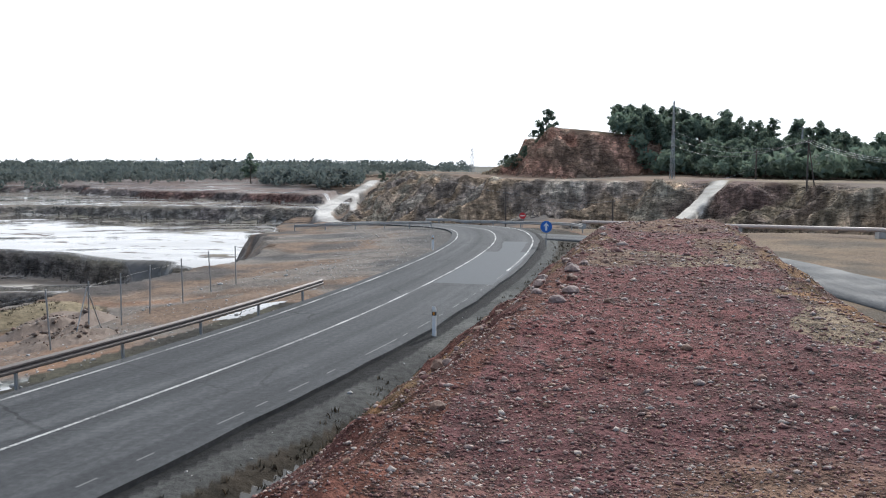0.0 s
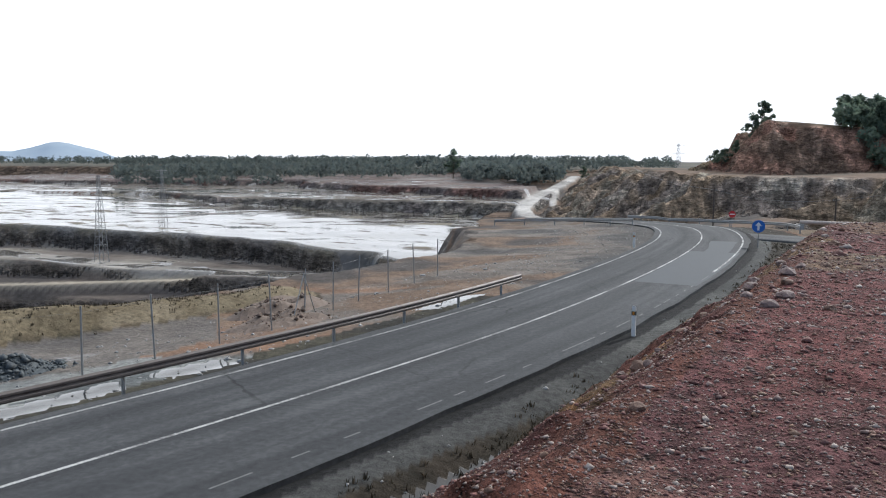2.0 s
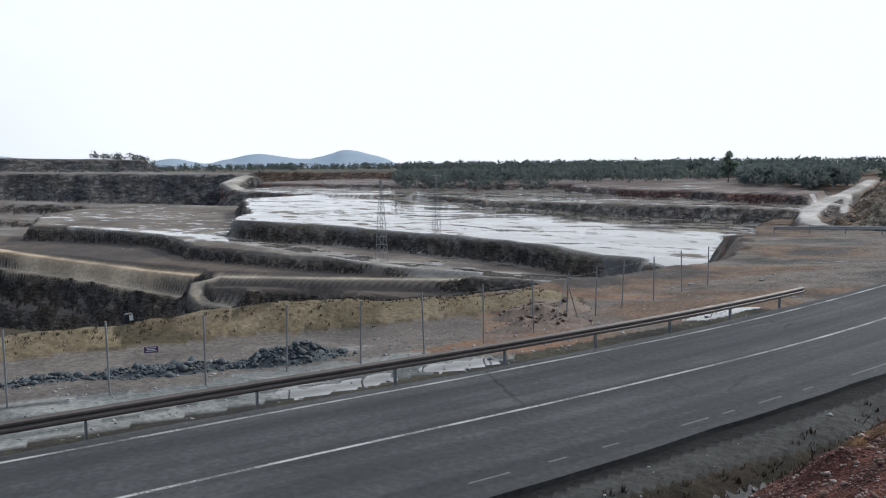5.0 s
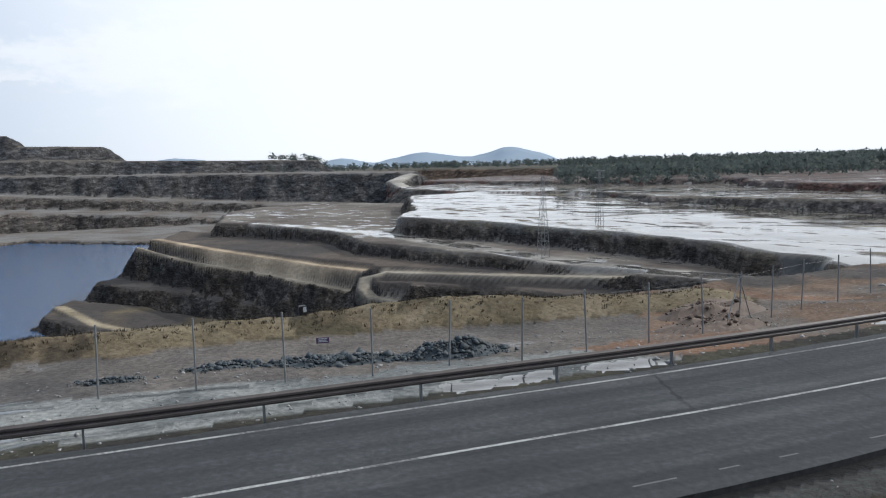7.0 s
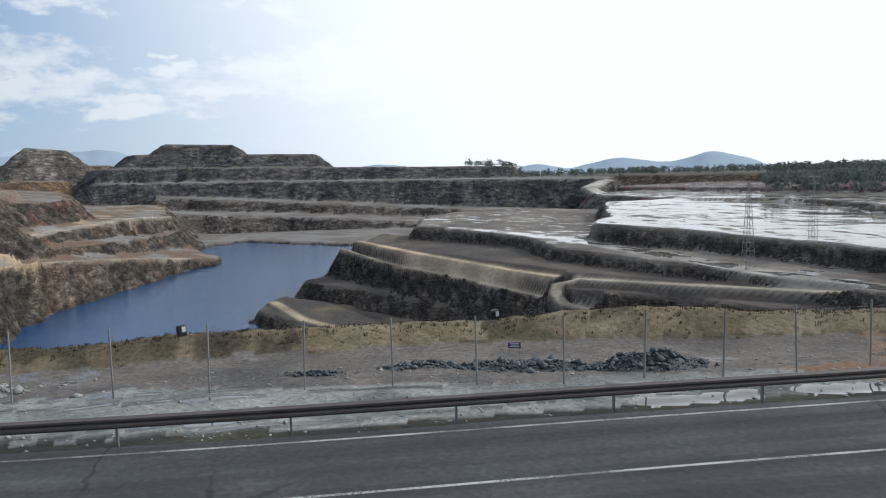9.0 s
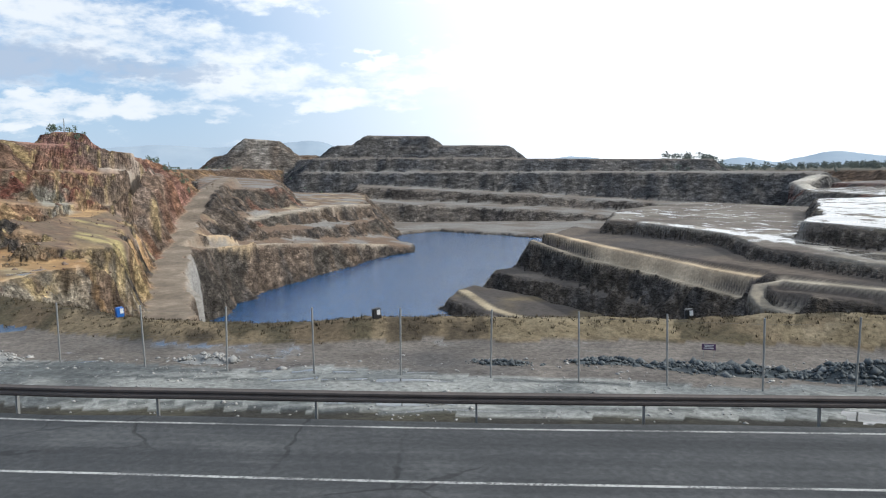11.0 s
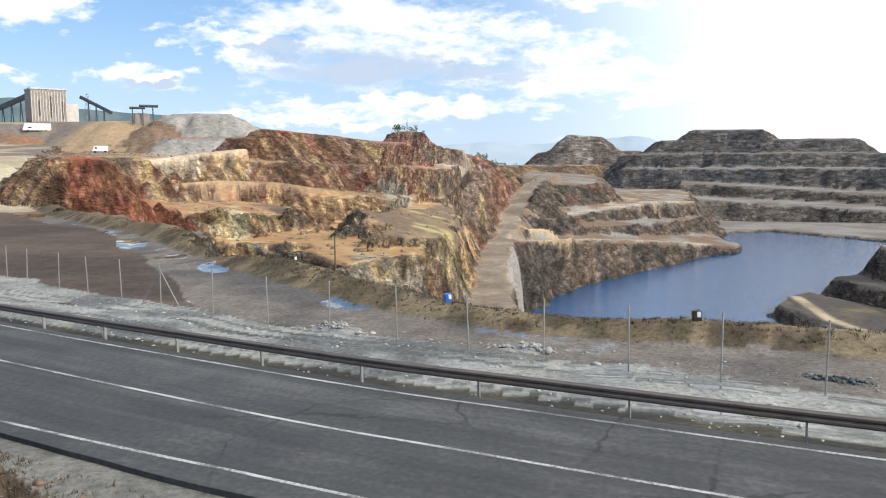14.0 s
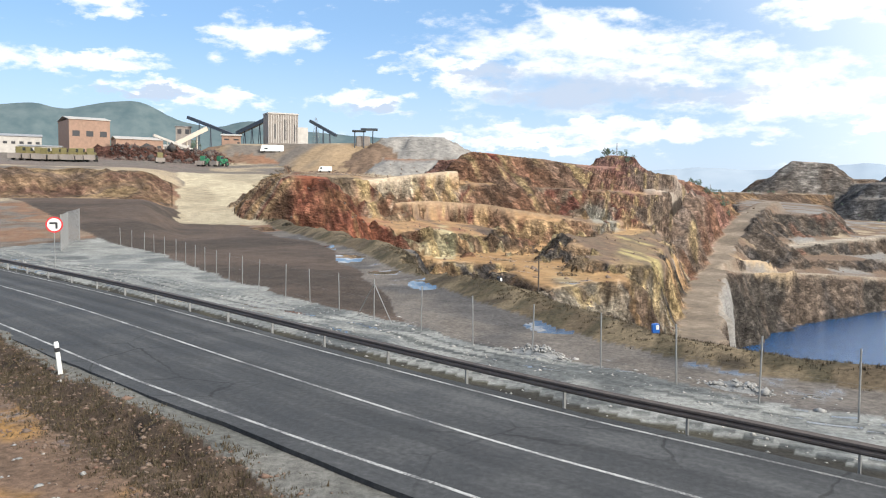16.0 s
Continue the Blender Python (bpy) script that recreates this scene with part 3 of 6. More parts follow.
mesa([(47.1, 313, -12), (42, 284, -13), (37.1, 262, -13.8), (31, 235, -14.5), (26.1, 215, -15), (20, 188, -15), (16.2, 170, -15), (13, 182, -15.5), (11.5, 222, -15.5), (7, 285, -15.5), (7, 400, -14), (30, 500, -13), (40, 560, -12), (46.5, 500, -12), (46.3, 355, -12)],
     1.7, [(0.09, 0.08, 0.06), MUD, (0.17, 0.15, 0.11), GREY], SPUR, wet=0.60, ragged=2.5, seed=43)
mesa([(59.7, 412, -19.4), (57.6, 402, -19.3), (54.5, 365, -19.5), (51.9, 336, -19.8), (49.9, 290, -19.7), (44.3, 250, -19.4), (37.1, 222, -20.6), (31.7, 202, -21.2), (26, 188, -20.5), (20.5, 178, -20), (16, 172, -20), (15, 220, -20), (30, 280, -20), (40, 380, -19.5), (46, 560, -19), (54, 640, -19), (59, 520, -19)],
     1.6, [(0.11, 0.092, 0.078), MUD, (0.20, 0.18, 0.15)], SPUR, wet=0.34, ragged=2.0, seed=44)
mesa([(63.9, 405, -25), (59.2, 336, -26.2), (53, 281, -26.7), (48.8, 251, -25.6), (41.6, 227, -24.2), (31.7, 206, -22.4), (25, 190, -21.5), (25, 230, -21.5), (45, 300, -25), (55, 390, -26), (62, 470, -25)], 1.5, [DARK, (0.12, 0.098, 0.08)], SPUR, wet=0.1, ragged=1.5, seed=45)
mesa([(65.1, 402, -28), (63.5, 380, -30), (61.9, 358, -31.2), (56.3, 301, -31.8), (51, 257, -32.2), (48, 237, -32.4), (39.6, 213, -29.4), (29.8, 184, -22.8), (24, 165, -18), (23, 220, -20), (45, 280, -30), (62, 460, -30)], 1.25, [DARK, (0.11, 0.092, 0.078)], SPUR, ragged=2.5, seed=46, rough=2.0)
mesa([(67.4, 392, -41), (66, 368, -41.5), (63, 340, -42), (57, 288, -42), (51, 244, -42), (40, 200, -40), (45, 280, -41), (63, 420, -41)], 1.3, [DARK, MUD], SPUR, ragged=2.5, seed=48, rough=2.0)
mesa([(70, 360, -46.5), (71.0, 338, -47.5), (68, 304, -47.5), (65.4, 288, -47.7), (62, 276, -47), (60, 300, -47), (66, 350, -47), (69, 375, -47)], 1.2, [DARK, (0.13, 0.105, 0.07)], SPUR, ragged=2.0, seed=47, rough=2.0)

# valley with the far road, and the cut slopes and wooded hill beyond the bend
mesa([(13, 110, -14), (10, 112, -14), (1, 122, -13), (1.5, 250, -13.5), (3, 300, -13.5), (11, 300, -14), (13, 190, -14.5)], 0.7, [BROWN, DARK, MUD], [BROWN, DARK], wet=0.15, ragged=4, seed=51)
mesa([(1, 120, -9), (-3, 118, -6), (-9, 150, -4.5), (-4, 200, -5), (0.5, 250, -9), (1.6, 190, -11)], 0.6, [BROWN, DARK, MUD], [BROWN, DARK], ragged=4, seed=54)
mesa([(11, 300, -13.5), (3, 300, -13), (2.5, 425, -5), (10, 425, -5)], 0.8, [BROWN, DARK], [BROWN, DARK], ragged=3, seed=55)
mesa([(10, 420, -5), (2.5, 420, -5), (3, 800, -2), (10, 800, -2)], 0.8, [BROWN, DARK], [BROWN, DARK], ragged=3, seed=56)
CUT = [(0.29, 0.225, 0.17), (0.28, 0.245, 0.19), (0.34, 0.25, 0.17), (0.22, 0.18, 0.15), (0.40, 0.35, 0.29)]
mesa([(2.4, 400, 1.5), (0, 262, 4.8), (-4.4, 195, 5.4), (-8.5, 182, 5.5), (-14.3, 176, 5), (-19, 165, 3.6), (-24, 150, 3.2), (-28.6, 130, 2), (-40, 115, 1), (-60, 140, 1), (-60, 420, 5), (-30, 420, 5), (-8, 360, 5), (-3, 300, 5), (0.6, 380, 4), (2.2, 430, 1.5)], 0.62, [(0.10, 0.08, 0.06), BROWN], CUT, ragged=5, lump=22, seed=52, rough=1.6, patch=20)
mesa([(-7.9, 240, 17.5), (-9.4, 228, 19), (-11.2, 230, 18.5), (-13, 236, 16), (-17, 238, 12), (-22, 236, 9), (-27, 225, 6), (-33, 240, 5), (-30, 420, 9), (-9, 330, 17)], 0.95, [BROWN, (0.09, 0.08, 0.05)], [(0.40, 0.23, 0.165), (0.24, 0.16, 0.115), (0.34, 0.18, 0.13), (0.22, 0.17, 0.11)], ragged=4, lump=14, seed=53, rough=2.0, patch=14)

# near land: everything this side of the pit edge
EDGE = places([(-40, 125), (-26, 128), (-14, 120), (-6, 116), (0, 114), (6, 112), (10.5, 104), (12.8, 92), (13.2, 76), (16, 60), (18.8, 55), (21, 51), (24, 49), (28, 44), (40, 39.2), (51, 37.6), (61, 36.6), (73, 36.2), (85, 37.6), (93, 41.6), (97, 46), (101, 50.5),
               (105.6, 61), (112, 95), (116.5, 128), (119, 160), (120.6, 190), (121, 230), (119.5, 300), (118, 540), (140, 580), (165, 560), (200, 500), (250, 500), (300, 300)])
sd = outside(X, Y, EDGE)
sd = sd + fbm(X, Y, 7, 61, 4) * np.clip(np.abs(DIST) * 0.02, 0, 1.2) + fbm(X, Y, 11, 68, 4) * 3.2 * smooth(DIST, 46, 62)
ad, au, aside = along(X, Y, AXIS)
off = ad * aside                                     # + on the pit side of the road
land = -0.25 + 0.17 * (1 - smooth(ad, 4.4, 6.8)) - 0.55 * smooth(off, 5, 16) + fbm(X, Y, 14, 62, 4) * 0.16 * smooth(ad, 4, 9)
land = land + fbm(X, Y, 1.6, 63, 4) * 0.05 * smooth(ad, 4, 6)
# the haul road climbs into the plant yard
bb = np.degrees(np.arctan2(-X, Y)) % 360
gate = 1 - smooth(bb + fbm(X, Y, 14, 69, 3) * 0.5, 125.2, 128.6)                  # the sandy ramp of the entrance, then the bank
ramp_up = 12.8 * smooth(DIST, 175, 290) + 0.07 * np.maximum(0, DIST - 290)
bank_up = 4.6 * smooth(DIST, 95, 200) + 7.4 * smooth(DIST + fbm(X, Y, 12, 64, 4) * 5, 208, 236) + 0.055 * np.maximum(0, DIST - 236)
land = land + np.where((bb > 100) & (bb < 230), 1, 0) * (ramp_up * gate + bank_up * (1 - gate))
land = land - 3.3 * smooth(DIST, 78, 125) * (1 - smooth(np.minimum(bb, 360 - bb), 20, 60)) * np.where(off < 30, 1, 1)
cand = land - np.maximum(0, sd) * 1.1
near = cand > H
sel = np.flatnonzero(near)
H[sel] = cand[sel]
CLIFF[sel], WET[sel], GRAIN[sel] = np.where(sd[sel] > 0, 1.0, 0.08), 0.0, 1.0
TINT[sel] = blend([BROWN, MUD, (0.19, 0.115, 0.075), (0.20, 0.15, 0.11)], sel, 65, 9)


def paint(mask, cols, wet=0.0, seed=7, size=8.0):
    s = np.flatnonzero(mask & near)
    TINT[s], WET[s] = blend(cols, s, seed, size), wet


onleft = (off > 3.6) & (au > 30)
FENCE = [(-80, -66.5), (-77, -62.5), (-74.2, -58.6), (-71.2, -55), (-68.4, -51.6), (-65.6, -48.2), (-62.9, -45.2), (-60.2, -42.3), (-57.7, -39.6), (-55.3, -36.9), (-53.2, -34.4), (-50.9, -31.8), (-48.1, -28.8), (-46.2, -25.7), (-43.4, -22.5),
         (-40.9, -19.4), (-38.5, -16.3), (-36.5, -13), (-34.4, -9.8), (-32.9, -6.8), (-31.4, -3.8), (-29.2, -0.9), (-27.3, 1.7), (-25.7, 4.3), (-24.3, 6.8), (-22.9, 9.3), (-21.5, 11.6), (-20.3, 13.9),
         (-18.8, 16.1), (-17.7, 18.4), (-16.4, 20.5), (-15.3, 22.6), (-14.5, 25.3), (-13.6, 27.6), (-13.5, 30.4), (-13.2, 32.8), (-12.9, 35.2), (-12.4, 38.2), (-12, 41.5), (-11.6, 45)]
fd, _, fside = along(X, Y, np.array(FENCE, float))
strip_w = fbm(X, Y, 5, 71, 3) * 0.7
front = (Y < 22 + strip_w * 4)
paint(onleft & (fside * fd < 0.7 + strip_w) & front & (Y > -75), [(0.165, 0.172, 0.166), (0.24, 0.243, 0.227), (0.12, 0.126, 0.124)], 0.12, 72, 5)
wav = off + fbm(X, Y, 8, 170, 3) * 0.5
for o_, w_ in ((6.6, 0.22), (7.5, 0.16), (9.3, 0.25), (5.8, 0.14), (10.6, 0.15), (11.8, 0.12)):
    paint(onleft & front & (np.abs(wav - o_) < w_ * (0.6 + 0.8 * value_noise(X / 4, Y / 4, 171))), [(0.07, 0.075, 0.075), (0.10, 0.105, 0.10)], 0.45, 172, 4)
# shadow under the guardrail, painted as a dark strip of ground
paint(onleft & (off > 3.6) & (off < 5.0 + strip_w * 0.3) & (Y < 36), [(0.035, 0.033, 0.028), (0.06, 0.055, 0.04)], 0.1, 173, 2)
paint(onleft & (np.abs(off - 5.3 + strip_w * 0.4) < 0.45) & (((Y > 15.8) & (Y < 19)) | ((Y > 20.2) & (Y < 22.4)) | ((Y > 32) & (Y < 36.5))), [(0.06, 0.058, 0.05)], 1.3, 174, 2)
paint(onleft & (fside * fd >= 0.7 + strip_w) & (bb > 30) & (bb < 127) & (Y < 31) & (DIST < 200), [(0.11, 0.098, 0.09), (0.145, 0.128, 0.112), (0.09, 0.084, 0.08)], 0.30, 73, 9)
for pb, pd, pu, pv in ((119.5, 104, 3.2, 9), (115.5, 84, 2.0, 5), (122.3, 200, 1.6, 16), (120.8, 150, 1.2, 9), (112, 70, 1.4, 3), (109, 60, 1.2, 2.5), (100, 42, 1.6, 1.3)):
    q = np.hypot((bb - pb) / pu, (DIST - pd) / pv) + fbm(X, Y, 7, int(pd), 4) * 0.6
    paint(q < 0.95, [(0.07, 0.06, 0.055)], 1.4, 179, 6)
paint((off > 3.6) & (Y > 40) & (DIST < 100), [DARK, BROWN, MUD, (0.085, 0.08, 0.075)], 0.2, 74, 10)
paint((bb > 119) & (bb < 180) & (DIST > 180), [SAND, MUD, (0.24, 0.19, 0.13)], 0.05, 75, 30)
paint((bb + fbm(X, Y, 12, 185, 4) * 0.8 > 126.2 - (206 - DIST) * 0.09) & (bb > 104) & (bb < 180) & (DIST < 206) & (off > 5) & (fside * fd >= 0.7 + strip_w), [(0.065, 0.052, 0.043), (0.095, 0.072, 0.058)], 0.05, 175, 12)
paint((bb > 126) & (bb < 180) & (DIST >= 204) & (DIST < 238), [(0.17, 0.10, 0.07), (0.22, 0.145, 0.09), BROWN, (0.27, 0.19, 0.11)], 0.0, 176, 10)
CLIFF[np.flatnonzero(near & (bb > 126.5) & (bb < 180) & (DIST >= 206) & (DIST < 238))] = 0.8
CLIFF[np.flatnonzero(near & (off > 5) & (Y > 38) & (DIST < 130))] = 0.4
paint((bb > 124) & (bb < 180) & (DIST > 262) & (DIST < 400), [(0.15, 0.12, 0.105), MUD], 0.05, 177, 25)
paint((off < -9) & (Y > 22), [(0.11, 0.078, 0.055), (0.14, 0.10, 0.065), (0.085, 0.068, 0.05)], 0.05, 181, 8)
ramp_d, ramp_b = DIST + fbm(X, Y, 30, 183, 4) * 14, bb + fbm(X, Y, 18, 184, 4) * 0.7
paint((ramp_b > 119.8) & (ramp_b < 126.2) & (ramp_d > 178) & (ramp_d < 275), [(0.36, 0.31, 0.22), (0.30, 0.255, 0.18), (0.41, 0.355, 0.25)], 0.0, 182, 20)
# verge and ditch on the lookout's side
# dark weedy verge, darkened further in the colour for the bank's shade
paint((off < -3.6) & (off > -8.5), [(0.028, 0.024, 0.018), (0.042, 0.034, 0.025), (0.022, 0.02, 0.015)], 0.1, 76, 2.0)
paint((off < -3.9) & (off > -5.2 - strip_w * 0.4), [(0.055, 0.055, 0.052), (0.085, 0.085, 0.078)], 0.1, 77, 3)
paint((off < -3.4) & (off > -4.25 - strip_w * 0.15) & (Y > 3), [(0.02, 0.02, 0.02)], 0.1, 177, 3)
paint((off < -3.9) & (off > -5.3 - strip_w * 0.5) & (Y <= 3), [(0.115, 0.115, 0.105), (0.16, 0.155, 0.14)], 0.1, 178, 3)
paint((off <= -5.3 - strip_w * 0.5) & (off > -7.6) & (Y <= 3), [(0.055, 0.04, 0.03), (0.08, 0.058, 0.042), (0.036, 0.028, 0.022)], 0.05, 180, 1.5)
ditch = np.exp(-((off + 6.2) / 0.7) ** 2) * near * (DIST < 60)
H -= ditch * 0.35
paint((np.abs(off + 6.15 + strip_w * 0.3) < 0.42) & (Y > 6) & (Y < 17.6), [(0.06, 0.055, 0.05)], 1.7, 78, 3)
paint((off < -7.4) & (off > -11.5 + strip_w) & (Y < -9) & (Y > -24), [(0.12, 0.082, 0.058), (0.15, 0.10, 0.07), (0.26, 0.15, 0.06)], 0.30, 79, 2)
H += np.exp(-((off + 5.9 + strip_w) / 0.8) ** 2) * near * (Y < -3) * (0.22 + 0.25 * np.abs(fbm(X, Y, 1.0, 80, 3)))
# bed under the carriageway
SIDE = spline([(5.6, 73), (10, 71.5), (15, 67), (19.5, 58), (21.3, 48), (21.6, 38), (23.5, 27), (29, 14)], 1.0)
sq, _, _ = along(X, Y, SIDE)
sb = (1 - smooth(sq, 3.0, 5.0)) * (np.abs(off) > 4.2)
H = H * (1 - sb) - 0.22 * sb
bed = (1 - smooth(np.abs(off), 3.9, 4.7)) * near
H = H * (1 - bed) + (road_height(Y) - 0.13) * bed
lip = np.exp(-((off - 4.9) / 0.55) ** 2) * near * front
H -= lip * 0.12

# earth berm along the pit edge
BERM = places([(26, 40.5), (33, 38.3), (40, 36.3), (51, 34.6), (61, 33.6), (73, 33.2), (85, 34.6), (93, 38.6), (97, 43), (101, 47.3), (105.6, 57.5), (112, 91), (116.5, 124), (118.6, 150), (119.6, 185), (119.4, 230), (118.5, 290)])
bd, bu, _ = along(X, Y, BERM)
bd = bd + fbm(X, Y, 5, 81, 4) * 0.5
crest = 0.55 + 0.14 * fbm(X, Y, 4, 82, 4) + 0.35 * np.exp(-((bu - 2.6) / 1.3) ** 2)
prof = np.exp(-(bd / (1.5 + 0.6 * smooth(bu, 8, 13))) ** 2)
crest = crest * (1 + 0.9 * smooth(bu, 7, 11))
H += prof * crest * near
sel = np.flatnonzero((prof > 0.12) & near)
TINT[sel], WET[sel] = blend([(0.12, 0.092, 0.06), (0.075, 0.063, 0.04), (0.16, 0.125, 0.08), (0.065, 0.052, 0.036)], sel, 83, 3.0), 0.0
tan = np.flatnonzero((prof > 0.2) & near & (bu < 4.6) & (fbm(X, Y, 6, 84, 3) > -0.35))
TINT[tan] = blend([(0.19, 0.155, 0.10), (0.15, 0.12, 0.075), (0.22, 0.18, 0.12)], tan, 85, 2.5)

# the red gravel embankment under the lookout
RIDGE = np.array([(-1.1, -14), (-1.3, -4), (-1.15, 0.5), (-0.85, 4), (-0.15, 6.6), (0.55, 8.6), (1.4, 12.2), (2.4, 16), (3.9, 20.5), (5.0, 24.6), (8.6, 25.2), (7.9, 21), (6.3, 14.5), (5.1, 10), (4.4, 6), (4.2, 0), (4.4, -14)])
rd = outside(X, Y, RIDGE) + fbm(X, Y, 2.2, 91, 4) * 0.32
top = 4.4 + fbm(X, Y, 3.5, 92, 4) * 0.07 - 0.05 * smooth(Y, 5, 25) + 0.03 * fbm(X, Y, 0.5, 93, 3)
bank = top - np.maximum(0, rd + 0.25) * 0.86
bank = bank + fbm(X, Y, 1.1, 94, 4) * 0.20 * smooth(rd, -0.6, 0.6)
win = bank > H
H = np.where(win, bank, H)
sel = np.flatnonzero(win)
TINT[sel] = blend([(0.115, 0.046, 0.042), (0.095, 0.043, 0.042), (0.135, 0.082, 0.055), (0.10, 0.056, 0.05)], sel, 95, 5.0)
tan = np.flatnonzero(win & ((X - np.interp(Y, [0, 10, 25], [3.2, 4.4, 7.4]) + fbm(X, Y, 2.5, 97, 3) > 0) | (np.abs(Y - 13.5 - fbm(X, Y, 3, 98, 3) * 1.6) < 1.3)))
TINT[tan] = blend([(0.15, 0.10, 0.055), (0.11, 0.07, 0.05), (0.18, 0.135, 0.09)], tan, 99, 2.0)
side = np.flatnonzero(win & (rd > -0.5))
TINT[side] = blend([(0.10, 0.042, 0.030), (0.08, 0.034, 0.028), (0.11, 0.068, 0.036), (0.15, 0.08, 0.038)], side, 96, 2.5)
WET[sel], CLIFF[sel], GRAIN[sel] = 0.0, 0.05, 2.0

# bodies of coloured rock in the wall and on the cut slopes


def body(b, d, half_b, half_d, cols, seed, strength=0.9):
    ang = np.degrees(np.arctan2(-X, Y)) % 360
    r = np.hypot((ang - b) / half_b, (DIST - d) / half_d) + fbm(X, Y, 14, seed, 4) * 0.5
    w = (1 - smooth(r, 0.6, 1.05)) * strength
    s = np.flatnonzero(w > 0.01)
    TINT[s] = TINT[s] * (1 - w[s])[:, None] + blend(cols, s, seed + 1, 12) * w[s][:, None]


body(83.7, 1280, 0.75, 60, [(0.36, 0.33, 0.29), (0.28, 0.25, 0.22)], 227, 0.8)
body(337, 150, 6.5, 45, [(0.13, 0.085, 0.075), (0.16, 0.125, 0.08), (0.10, 0.075, 0.06)], 225)
body(114.5, 192, 3.6, 38, [(0.24, 0.085, 0.05), (0.20, 0.075, 0.05), (0.27, 0.14, 0.075)], 201)
body(116.5, 238, 2.6, 16, [(0.22, 0.17, 0.11), (0.17, 0.13, 0.09)], 203)
body(107.9, 215, 0.9, 30, [(0.40, 0.38, 0.24), (0.36, 0.30, 0.18)], 205)
body(104.3, 246, 1.4, 16, [(0.05, 0.045, 0.04), (0.08, 0.06, 0.05)], 207)
body(97.0, 318, 1.3, 26, [(0.20, 0.20, 0.17), (0.26, 0.25, 0.21)], 209)
body(99.0, 350, 5.0, 16, [(0.20, 0.12, 0.08), (0.16, 0.10, 0.07)], 211, 0.7)
body(96.0, 395, 5.5, 30, [(0.21, 0.10, 0.085), (0.28, 0.165, 0.135), (0.17, 0.075, 0.065)], 213, 0.75)
body(92.4, 390, 2.6, 75, [(0.21, 0.15, 0.11), (0.16, 0.125, 0.10), (0.26, 0.19, 0.14)], 223)
body(91.6, 450, 1.2, 30, [(0.36, 0.29, 0.24), (0.27, 0.19, 0.15)], 215)
body(105.2, 338, 1.0, 12, [(0.26, 0.075, 0.05), (0.22, 0.07, 0.05)], 217)
body(94.5, 250, 1.5, 70, [(0.20, 0.15, 0.09), (0.14, 0.11, 0.075), (0.36, 0.30, 0.14)], 219, 0.8)
body(99.4, 168, 1.6, 16, [(0.20, 0.16, 0.10), (0.34, 0.29, 0.18), (0.13, 0.10, 0.07)], 221, 0.8)
# rain pools on the ochre shelf
for pb, pd in ((98.9, 201), (99.2, 183)):
    q = np.flatnonzero((np.hypot((np.degrees(BB.ravel()) - pb) / 0.75, (DIST - pd) / 3.5) + fbm(X, Y, 3, 340, 3) * 0.4 < 1) & (H < -9) & (H > -14))
    WET[q], CLIFF[q] = 1.5, 0.1
# stains and strata that run down the wall
BEAR = np.degrees(BB.ravel())
wallface = np.flatnonzero((BEAR > 90.5) & (BEAR < 119) & (DIST > 140) & (DIST < np.where(BEAR > 105, 335, 520)) & (CLIFF > 0.5))
u, w = FALL[wallface], DIST[wallface]
streak = fbm(u / 4.2, w / 34, 1.0, 320, 4)
pale = smooth(fbm(u / 3.0, w / 40, 1.0, 324, 4), 0.35, 0.8)[:, None]
dark = smooth(fbm(u / 3.6, w / 22, 1.0, 328, 4), 0.30, 0.8)[:, None]
TINT[wallface] = TINT[wallface] * (1 + 0.38 * np.clip(streak, -1, 1))[:, None]
TINT[wallface] = TINT[wallface] * (1 - 0.7 * pale) + np.array((0.48, 0.36, 0.18)) * 0.7 * pale
TINT[wallface] = TINT[wallface] * (1 - 0.45 * dark) + np.array((0.10, 0.07, 0.05)) * 0.45 * dark
# haul roads
track([(57, 400, -19.4), (52, 350, -19.6), (48.5, 312, -19.6), (44, 268, -19.6), (40, 243, -20), (36.5, 226, -20.6), (31, 207, -20.8), (26, 194, -20.4), (20.6, 184, -20)], 4.5, (0.27, 0.25, 0.22), wet=0.5, edge=3)
track([(86.0, 640, 3), (86.6, 600, 0.5), (87.8, 500, -7.5), (88.7, 430, -18), (89.4, 355, -24.5), (90.0, 280, -27), (90.2, 205, -28), (90.3, 150, -28)], 4.6, (0.19, 0.155, 0.12), edge=8, rag=0.45)
track([(88.2, 400, -24), (86.7, 412, -24.5), (84.4, 425, -28), (85.0, 405, -29.5), (87.2, 385, -28)], 1.5, (0.36, 0.27, 0.17), edge=1.5, kerb=0.8)
track([(84.8, 525, -23.5), (82.3, 575, -21.5), (79.1, 655, -19.7), (76.7, 725, -22.5)], 5, (0.30, 0.26, 0.21), edge=3)
track([(63.7, 402, -25), (59.2, 333, -26.2), (53.1, 278, -26.7), (50, 257, -26.2)], 2.2, (0.40, 0.31, 0.21), edge=2.5)
track([(64.9, 399, -28.2), (61.9, 355, -31.2), (56.3, 298, -31.8), (51, 254, -32.2)], 1.1, (0.36, 0.30, 0.22), edge=2.5)
track([(31, 203, -22.2), (41.6, 224, -24.2), (48.2, 247, -25.8), (49.8, 246, -27.2), (50.0, 241, -29.5), (49.4, 236, -31.5), (47.5, 230, -32.4)], 1.9, (0.31, 0.27, 0.21), wet=0.2, edge=2)
track([(69.8, 357, -46.7), (67.8, 310, -47.3), (65.4, 292, -47.6)], 1.8, (0.30, 0.25, 0.17), edge=2)
